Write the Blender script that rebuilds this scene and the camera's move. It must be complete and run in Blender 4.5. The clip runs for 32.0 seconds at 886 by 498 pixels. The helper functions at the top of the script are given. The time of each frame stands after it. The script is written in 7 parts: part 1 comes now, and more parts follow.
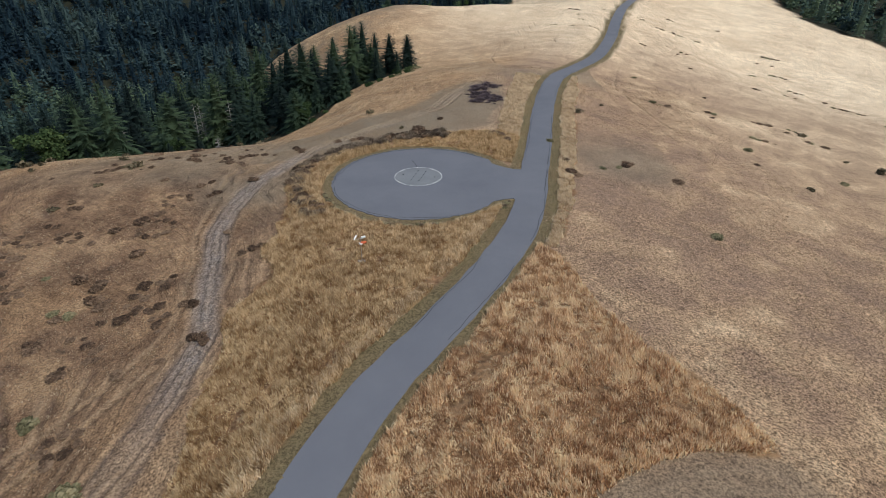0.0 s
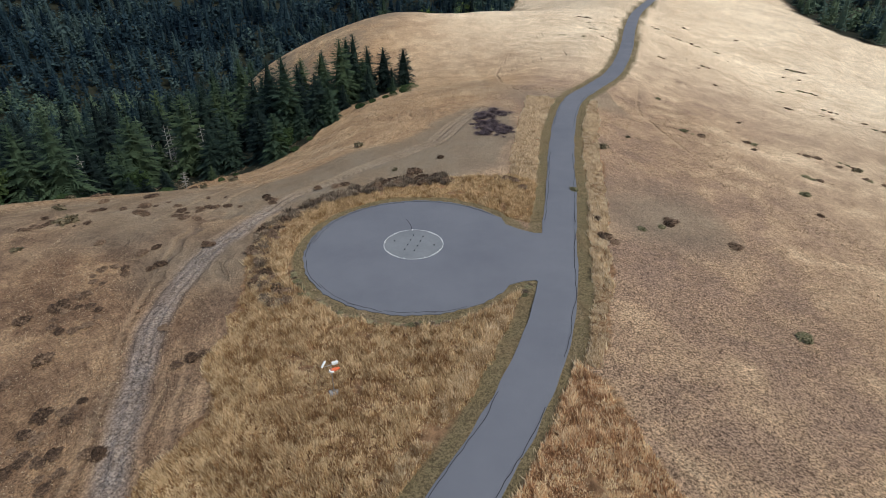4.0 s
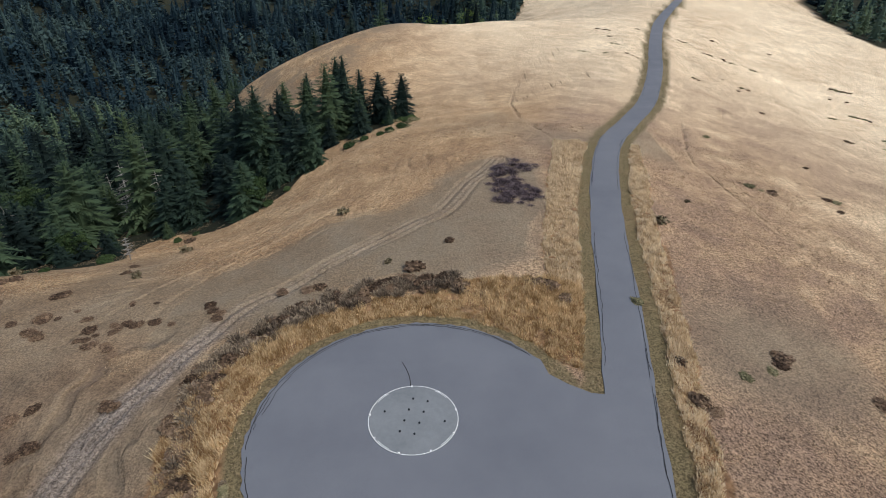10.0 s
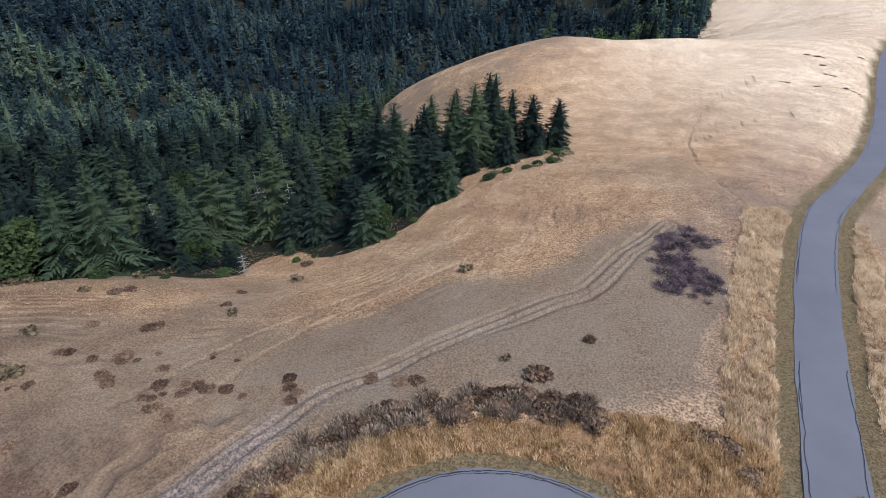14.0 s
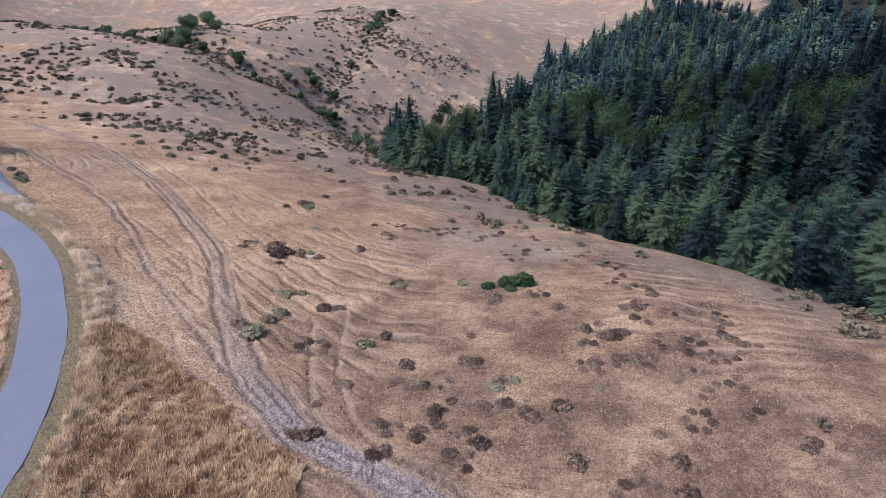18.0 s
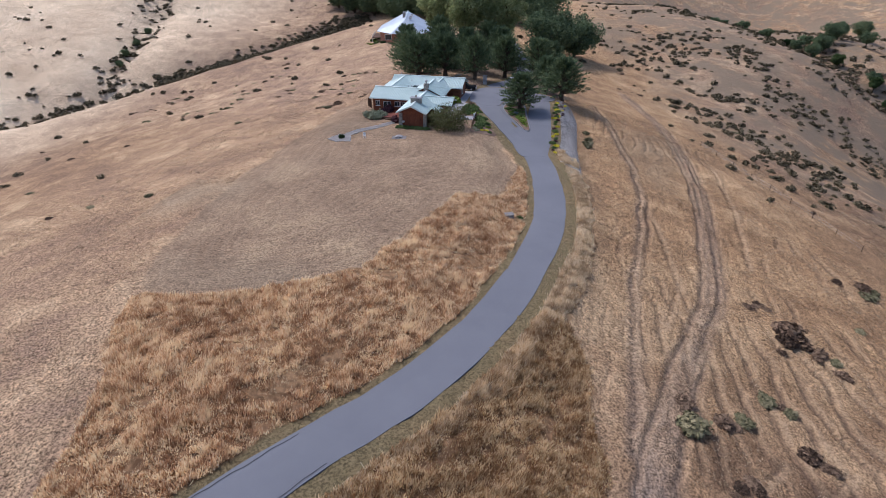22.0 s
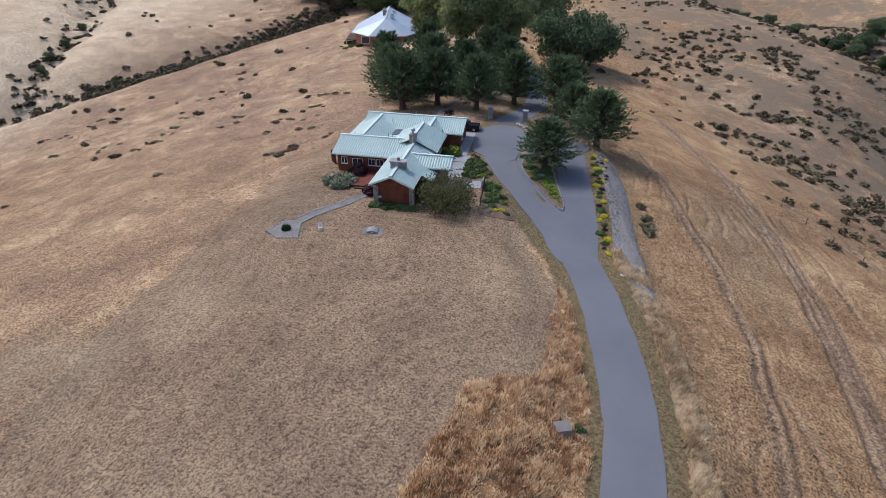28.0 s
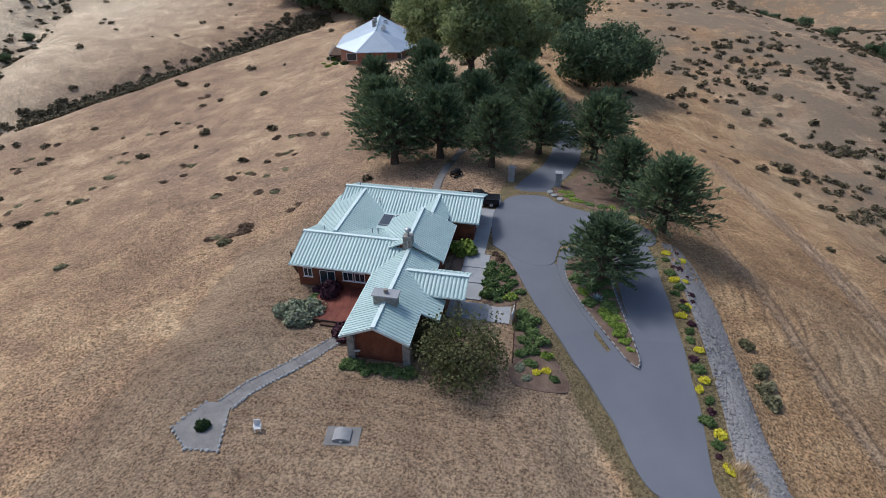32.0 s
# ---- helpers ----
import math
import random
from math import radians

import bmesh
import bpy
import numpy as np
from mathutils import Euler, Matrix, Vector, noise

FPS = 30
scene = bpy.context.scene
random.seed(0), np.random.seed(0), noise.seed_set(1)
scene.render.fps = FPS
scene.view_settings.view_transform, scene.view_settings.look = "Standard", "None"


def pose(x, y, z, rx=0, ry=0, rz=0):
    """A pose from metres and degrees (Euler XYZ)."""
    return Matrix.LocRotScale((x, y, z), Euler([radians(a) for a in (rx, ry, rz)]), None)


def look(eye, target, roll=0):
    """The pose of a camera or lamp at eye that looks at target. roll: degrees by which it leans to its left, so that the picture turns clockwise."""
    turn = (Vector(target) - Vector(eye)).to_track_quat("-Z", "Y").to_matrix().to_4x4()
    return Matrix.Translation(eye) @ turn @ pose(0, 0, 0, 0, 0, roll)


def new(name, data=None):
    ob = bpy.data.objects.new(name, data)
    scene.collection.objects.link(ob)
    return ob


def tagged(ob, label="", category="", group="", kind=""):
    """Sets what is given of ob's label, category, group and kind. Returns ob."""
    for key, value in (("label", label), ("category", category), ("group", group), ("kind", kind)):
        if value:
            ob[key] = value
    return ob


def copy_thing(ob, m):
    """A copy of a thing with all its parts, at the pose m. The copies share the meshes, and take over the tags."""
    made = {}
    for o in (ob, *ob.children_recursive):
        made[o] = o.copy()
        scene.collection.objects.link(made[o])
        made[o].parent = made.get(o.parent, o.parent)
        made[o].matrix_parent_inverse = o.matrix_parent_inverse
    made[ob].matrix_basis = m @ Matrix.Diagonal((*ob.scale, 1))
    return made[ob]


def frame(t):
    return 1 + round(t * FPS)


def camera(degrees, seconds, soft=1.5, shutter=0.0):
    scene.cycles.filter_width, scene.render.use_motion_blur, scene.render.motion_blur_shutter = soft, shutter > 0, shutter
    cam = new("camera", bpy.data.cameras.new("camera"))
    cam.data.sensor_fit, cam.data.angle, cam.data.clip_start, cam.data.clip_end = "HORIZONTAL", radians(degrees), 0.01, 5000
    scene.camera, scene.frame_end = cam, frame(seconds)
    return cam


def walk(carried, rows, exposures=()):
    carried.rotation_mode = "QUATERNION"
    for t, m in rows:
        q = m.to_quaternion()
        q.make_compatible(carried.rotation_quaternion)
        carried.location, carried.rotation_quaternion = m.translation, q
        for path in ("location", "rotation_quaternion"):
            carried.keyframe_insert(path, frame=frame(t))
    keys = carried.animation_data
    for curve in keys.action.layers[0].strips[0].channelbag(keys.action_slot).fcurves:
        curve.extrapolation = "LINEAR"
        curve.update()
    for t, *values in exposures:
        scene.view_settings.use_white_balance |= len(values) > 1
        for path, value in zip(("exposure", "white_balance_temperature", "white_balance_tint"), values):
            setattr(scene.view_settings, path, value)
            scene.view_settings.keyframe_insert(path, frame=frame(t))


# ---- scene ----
cam = camera(76.84, 32.0, soft=0.75)
PATH = [
    (0.0, pose(-0.00, 0.00, -0.00, 0, 0, -0.00) @ pose(0, 0, 0, 59.63, 0, 0) @ pose(0, 0, 0, 0, 0, -0.32)),
    (0.5, pose(0.02, 2.48, 0.06, 0, 0, 0.01) @ pose(0, 0, 0, 59.65, 0, 0) @ pose(0, 0, 0, 0, 0, -0.30)),
    (1.0, pose(-0.00, 5.04, 0.09, 0, 0, -0.00) @ pose(0, 0, 0, 59.67, 0, 0) @ pose(0, 0, 0, 0, 0, -0.33)),
    (1.5, pose(-0.06, 7.56, 0.16, 0, 0, -0.05) @ pose(0, 0, 0, 59.64, 0, 0) @ pose(0, 0, 0, 0, 0, -0.31)),
    (2.0, pose(-0.14, 10.12, 0.24, 0, 0, -0.13) @ pose(0, 0, 0, 59.58, 0, 0) @ pose(0, 0, 0, 0, 0, -0.23)),
    (2.5, pose(-0.21, 12.77, 0.25, 0, 0, -0.20) @ pose(0, 0, 0, 59.54, 0, 0) @ pose(0, 0, 0, 0, 0, -0.14)),
    (3.0, pose(-0.23, 15.34, 0.21, 0, 0, -0.14) @ pose(0, 0, 0, 59.61, 0, 0) @ pose(0, 0, 0, 0, 0, -0.18)),
    (3.5, pose(-0.23, 17.85, 0.13, 0, 0, -0.14) @ pose(0, 0, 0, 59.66, 0, 0) @ pose(0, 0, 0, 0, 0, -0.17)),
    (5.5, pose(-0.66, 27.35, 0.18, 0, 0, -0.16) @ pose(0, 0, 0, 59.76, 0, 0) @ pose(0, 0, 0, 0, 0, -0.24)),
    (6.0, pose(-0.74, 29.57, 0.25, 0, 0, -0.14) @ pose(0, 0, 0, 59.76, 0, 0) @ pose(0, 0, 0, 0, 0, -0.18)),
    (6.5, pose(-0.82, 31.89, 0.36, 0, 0, -0.14) @ pose(0, 0, 0, 59.74, 0, 0) @ pose(0, 0, 0, 0, 0, -0.18)),
    (7.0, pose(-0.89, 34.14, 0.49, 0, 0, -0.13) @ pose(0, 0, 0, 59.71, 0, 0) @ pose(0, 0, 0, 0, 0, -0.13)),
    (7.5, pose(-1.05, 36.43, 0.59, 0, 0, -0.19) @ pose(0, 0, 0, 59.66, 0, 0) @ pose(0, 0, 0, 0, 0, -0.06)),
    (8.0, pose(-1.13, 38.66, 0.62, 0, 0, -0.19) @ pose(0, 0, 0, 59.65, 0, 0) @ pose(0, 0, 0, 0, 0, -0.03)),
    (8.5, pose(-1.20, 40.87, 0.63, 0, 0, -0.20) @ pose(0, 0, 0, 59.66, 0, 0) @ pose(0, 0, 0, 0, 0, -0.08)),
    (9.0, pose(-1.31, 43.11, 0.65, 0, 0, -0.23) @ pose(0, 0, 0, 59.65, 0, 0) @ pose(0, 0, 0, 0, 0, -0.06)),
    (9.5, pose(-1.38, 45.28, 0.69, 0, 0, -0.22) @ pose(0, 0, 0, 59.65, 0, 0) @ pose(0, 0, 0, 0, 0, -0.03)),
    (10.0, pose(-1.43, 47.43, 0.74, 0, 0, -0.20) @ pose(0, 0, 0, 59.65, 0, 0) @ pose(0, 0, 0, 0, 0, -0.04)),
    (10.5, pose(-1.52, 49.60, 0.78, 0, 0, -0.22) @ pose(0, 0, 0, 59.63, 0, 0) @ pose(0, 0, 0, 0, 0, -0.03)),
    (11.0, pose(-1.59, 51.59, 0.86, 0, 0, -0.22) @ pose(0, 0, 0, 59.59, 0, 0) @ pose(0, 0, 0, 0, 0, -0.02)),
    (11.5, pose(-1.66, 53.64, 0.96, 0, 0, -0.19) @ pose(0, 0, 0, 59.57, 0, 0) @ pose(0, 0, 0, 0, 0, -0.03)),
    (12.0, pose(-1.76, 55.57, 0.99, 0, 0, -0.18) @ pose(0, 0, 0, 59.58, 0, 0) @ pose(0, 0, 0, 0, 0, -0.03)),
    (12.5, pose(-1.84, 57.69, 0.94, 0, 0, -0.18) @ pose(0, 0, 0, 59.63, 0, 0) @ pose(0, 0, 0, 0, 0, -0.08)),
    (13.0, pose(-2.11, 59.82, 0.82, 0, 0, 1.01) @ pose(0, 0, 0, 59.70, 0, 0) @ pose(0, 0, 0, 0, 0, -0.07)),
    (13.5, pose(-2.15, 62.21, 0.72, 0, 0, 7.69) @ pose(0, 0, 0, 59.83, 0, 0) @ pose(0, 0, 0, 0, 0, -0.06)),
    (15.5, pose(-4.22, 69.38, 1.73, 0, 0, 48.69) @ pose(0, 0, 0, 59.65, 0, 0) @ pose(0, 0, 0, 0, 0, 0.75)),
    (16.0, pose(-3.41, 73.56, 2.14, 0, 0, 65.59) @ pose(0, 0, 0, 59.51, 0, 0) @ pose(0, 0, 0, 0, 0, 0.22)),
    (16.5, pose(-4.50, 76.51, 2.45, 0, 0, 83.39) @ pose(0, 0, 0, 59.34, 0, 0) @ pose(0, 0, 0, 0, 0, -0.40)),
    (17.0, pose(-6.52, 78.42, 2.51, 0, 0, 101.80) @ pose(0, 0, 0, 59.28, 0, 0) @ pose(0, 0, 0, 0, 0, -0.90)),
    (17.5, pose(-8.94, 79.35, 2.25, 0, 0, 120.12) @ pose(0, 0, 0, 59.46, 0, 0) @ pose(0, 0, 0, 0, 0, -1.21)),
    (18.0, pose(-10.64, 78.35, 1.59, 0, 0, 136.72) @ pose(0, 0, 0, 59.92, 0, 0) @ pose(0, 0, 0, 0, 0, -1.01)),
    (18.5, pose(-12.30, 76.95, 0.70, 0, 0, 152.77) @ pose(0, 0, 0, 60.38, 0, 0) @ pose(0, 0, 0, 0, 0, -0.86)),
    (19.0, pose(-13.68, 75.18, -0.16, 0, 0, 168.73) @ pose(0, 0, 0, 60.79, 0, 0) @ pose(0, 0, 0, 0, 0, -0.69)),
    (19.5, pose(-15.18, 73.20, -0.77, 0, 0, 184.03) @ pose(0, 0, 0, 61.11, 0, 0) @ pose(0, 0, 0, 0, 0, -0.35)),
    (20.0, pose(-16.07, 71.41, -1.11, 0, 0, 191.01) @ pose(0, 0, 0, 61.14, 0, 0) @ pose(0, 0, 0, 0, 0, -0.16)),
    (20.5, pose(-16.41, 69.94, -1.27, 0, 0, 191.69) @ pose(0, 0, 0, 61.05, 0, 0) @ pose(0, 0, 0, 0, 0, -0.13)),
    (21.0, pose(-16.41, 68.25, -1.37, 0, 0, 193.53) @ pose(0, 0, 0, 60.92, 0, 0) @ pose(0, 0, 0, 0, 0, -0.08)),
    (21.5, pose(-16.31, 66.66, -1.45, 0, 0, 193.28) @ pose(0, 0, 0, 60.75, 0, 0) @ pose(0, 0, 0, 0, 0, -0.08)),
    (22.0, pose(-16.10, 64.71, -1.45, 0, 0, 193.02) @ pose(0, 0, 0, 60.53, 0, 0) @ pose(0, 0, 0, 0, 0, -0.07)),
    (22.5, pose(-15.73, 62.47, -1.42, 0, 0, 192.84) @ pose(0, 0, 0, 60.32, 0, 0) @ pose(0, 0, 0, 0, 0, -0.03)),
    (23.0, pose(-15.28, 59.85, -1.40, 0, 0, 192.73) @ pose(0, 0, 0, 60.14, 0, 0) @ pose(0, 0, 0, 0, 0, -0.01)),
    (23.5, pose(-14.55, 57.07, -1.30, 0, 0, 192.53) @ pose(0, 0, 0, 59.99, 0, 0) @ pose(0, 0, 0, 0, 0, 0.01)),
    (24.0, pose(-13.82, 54.18, -1.20, 0, 0, 192.31) @ pose(0, 0, 0, 59.82, 0, 0) @ pose(0, 0, 0, 0, 0, 0.03)),
    (24.5, pose(-12.99, 51.10, -1.07, 0, 0, 192.21) @ pose(0, 0, 0, 59.64, 0, 0) @ pose(0, 0, 0, 0, 0, 0.07)),
    (25.0, pose(-12.12, 48.05, -0.99, 0, 0, 192.05) @ pose(0, 0, 0, 59.48, 0, 0) @ pose(0, 0, 0, 0, 0, 0.11)),
    (25.5, pose(-11.26, 44.91, -0.99, 0, 0, 191.95) @ pose(0, 0, 0, 59.35, 0, 0) @ pose(0, 0, 0, 0, 0, 0.12)),
    (27.5, pose(-7.41, 31.41, -0.85, 0, 0, 191.52) @ pose(0, 0, 0, 58.83, 0, 0) @ pose(0, 0, 0, 0, 0, 0.28)),
    (28.0, pose(-6.43, 27.84, -0.73, 0, 0, 191.41) @ pose(0, 0, 0, 58.72, 0, 0) @ pose(0, 0, 0, 0, 0, 0.34)),
    (28.5, pose(-5.50, 24.31, -0.68, 0, 0, 191.34) @ pose(0, 0, 0, 58.62, 0, 0) @ pose(0, 0, 0, 0, 0, 0.39)),
    (29.0, pose(-4.69, 20.72, -0.62, 0, 0, 191.31) @ pose(0, 0, 0, 58.51, 0, 0) @ pose(0, 0, 0, 0, 0, 0.36)),
    (29.5, pose(-3.74, 17.08, -0.58, 0, 0, 191.26) @ pose(0, 0, 0, 58.41, 0, 0) @ pose(0, 0, 0, 0, 0, 0.31)),
    (30.0, pose(-2.90, 13.43, -0.54, 0, 0, 191.24) @ pose(0, 0, 0, 58.31, 0, 0) @ pose(0, 0, 0, 0, 0, 0.25)),
    (30.5, pose(-2.05, 9.84, -0.53, 0, 0, 191.21) @ pose(0, 0, 0, 58.25, 0, 0) @ pose(0, 0, 0, 0, 0, 0.27)),
    (31.0, pose(-1.16, 6.21, -0.56, 0, 0, 191.17) @ pose(0, 0, 0, 58.19, 0, 0) @ pose(0, 0, 0, 0, 0, 0.27)),
    (31.5, pose(-0.21, 2.59, -0.56, 0, 0, 191.10) @ pose(0, 0, 0, 58.11, 0, 0) @ pose(0, 0, 0, 0, 0, 0.26)),
    (32.0, pose(0.70, -1.04, -0.51, 0, 0, 191.05) @ pose(0, 0, 0, 57.98, 0, 0) @ pose(0, 0, 0, 0, 0, 0.19)),
]
walk(cam, PATH, [(0.0, -0.2, 6450, 4), (6.0, -0.12, 6500, 4), (12.5, -0.05, 6450, 5), (15.5, 0.6, 5550, 19), (17.0, 0.72, 5500, 19), (18.0, 0.55, 5550, 18), (19.0, 0.55, 5750, 17), (20.0, 0.24, 5950, 16), (21.0, 0.11, 6000, 15), (25.0, 0.08, 6050, 14), (32.0, -0.1, 6000, 7)])

# ---- light: hazy sun from the south-east under a bright sky ----
world = bpy.data.worlds.new("sky")
scene.world = world
world.use_nodes = True
sky = world.node_tree.nodes.new("ShaderNodeTexSky")
sky.sky_type = "NISHITA"
sky.sun_disc = False
sky.sun_elevation, sky.sun_rotation = radians(52), radians(120)
sky.air_density, sky.dust_density = 1.0, 2.5
back = world.node_tree.nodes["Background"]
world.node_tree.links.new(sky.outputs[0], back.inputs[0])
back.inputs[1].default_value = 0.158
sun = bpy.data.lights.new("sun", "SUN")
sun.energy, sun.angle, sun.color = 2.35, radians(11), (1.0, 0.96, 0.90)
sun_ob = new("sun", sun)
sun_ob.matrix_world = look((0, 0, 200), (-0.53 * 100, 0.31 * 100, 200 - 0.79 * 100))

# ---- materials ----
MATS = {}


def nodes_of(name, rough=0.9, metal=0.0):
    m = bpy.data.materials.new(name)
    m.use_nodes = True
    t = m.node_tree
    b = t.nodes["Principled BSDF"]
    b.inputs["Roughness"].default_value = rough
    b.inputs["Metallic"].default_value = metal
    b.inputs["Specular IOR Level"].default_value = 0.25
    return m, t, b


def node(t, kind, **kw):
    n = t.nodes.new(kind)
    for k, v in kw.items():
        n.inputs[k].default_value = v
    return n


def noise_tex(t, coord, scale, detail=4.0, rough=0.6, distortion=0.0):
    n = node(t, "ShaderNodeTexNoise", Scale=scale, Detail=detail, Roughness=rough, Distortion=distortion)
    t.links.new(coord, n.inputs["Vector"])
    return n.outputs["Fac"]


def ramp(t, fac, stops):
    r = t.nodes.new("ShaderNodeValToRGB")
    e = r.color_ramp.elements
    while len(e) < len(stops):
        e.new(0.5)
    for el, (p, c) in zip(e, stops):
        el.position, el.color = p, (*c, 1)
    t.links.new(fac, r.inputs[0])
    return r.outputs[0]


def mix(t, fac, a, b, how="MIX"):
    m = t.nodes.new("ShaderNodeMix")
    m.data_type, m.blend_type = "RGBA", how
    for sock, v in ((m.inputs[0], fac), (m.inputs[6], a), (m.inputs[7], b)):
        if isinstance(v, (int, float)):
            sock.default_value = v
        elif isinstance(v, tuple):
            sock.default_value = (*v, 1)
        else:
            t.links.new(v, sock)
    return m.outputs[2]


def maths(t, op, a, b=0.0, clamp=False):
    m = t.nodes.new("ShaderNodeMath")
    m.operation, m.use_clamp = op, clamp
    for sock, v in ((m.inputs[0], a), (m.inputs[1], b)):
        if isinstance(v, (int, float)):
            sock.default_value = v
        else:
            t.links.new(v, sock)
    return m.outputs[0]


def bump(t, b, height, strength, dist):
    n = node(t, "ShaderNodeBump", Strength=strength, Distance=dist)
    t.links.new(height, n.inputs["Height"])
    t.links.new(n.outputs[0], b.inputs["Normal"])


def simple(name, dark, light, scale=3.0, rough=0.85, metal=0.0, bumpy=0.3, fine=None, spread=0.0, coords="Object", depth=0.02):
    """Two tones by noise at two scales, with fine relief; spread: how far single objects differ."""
    m, t, b = nodes_of(name, rough, metal)
    co = t.nodes.new("ShaderNodeTexCoord").outputs[coords]
    a = noise_tex(t, co, scale, 3)
    f = noise_tex(t, co, fine or scale * 7, 4, 0.7)
    k = maths(t, "ADD", maths(t, "MULTIPLY", a, 0.6), maths(t, "MULTIPLY", f, 0.4))
    c = ramp(t, k, [(0.32, dark), (0.66, light)])
    if spread:
        o = t.nodes.new("ShaderNodeObjectInfo").outputs["Random"]
        v = maths(t, "ADD", maths(t, "MULTIPLY", o, spread), 1 - spread / 2)
        g = t.nodes.new("ShaderNodeCombineColor")
        for i in range(3):
            t.links.new(v, g.inputs[i])
        c = mix(t, 1.0, c, g.outputs[0], "MULTIPLY")
    t.links.new(c, b.inputs["Base Color"])
    if bumpy:
        bump(t, b, f, bumpy, depth)
    MATS[name] = m
    return m


def islands(name, stops, rough=0.9, scale=0.05, tone=0.0, spread=0.0, grain=0.5, thin=0.0):
    """For tufts and leaves: each blade or leaf takes its own tone, patches of the ground shift it."""
    m, t, b = nodes_of(name, rough)
    g = t.nodes.new("ShaderNodeNewGeometry")
    n = noise_tex(t, g.outputs["Position"], scale, 4, 0.65)
    k = maths(t, "ADD", maths(t, "MULTIPLY", maths(t, "SUBTRACT", g.outputs["Random Per Island"], 0.5), grain), maths(t, "ADD", maths(t, "MULTIPLY", n, 0.7), 0.25))
    if spread:
        o = t.nodes.new("ShaderNodeObjectInfo").outputs["Random"]
        k = maths(t, "ADD", k, maths(t, "MULTIPLY", maths(t, "SUBTRACT", o, 0.5), spread))
    if tone:
        a = t.nodes.new("ShaderNodeAttribute")
        a.attribute_name = "tone"
        k = maths(t, "ADD", k, maths(t, "MULTIPLY", a.outputs["Fac"], tone))
    c = ramp(t, k, stops)
    t.links.new(c, b.inputs["Base Color"])
    b.inputs["Specular IOR Level"].default_value = 0.1
    if thin:
        # thin blades and leaves let part of the light through
        lit, both = t.nodes.new("ShaderNodeBsdfTranslucent"), node(t, "ShaderNodeMixShader", Fac=thin)
        t.links.new(c, lit.inputs["Color"])
        t.links.new(b.outputs[0], both.inputs[1])
        t.links.new(lit.outputs[0], both.inputs[2])
        t.links.new(both.outputs[0], t.nodes["Material Output"].inputs["Surface"])
    MATS[name] = m
    return m


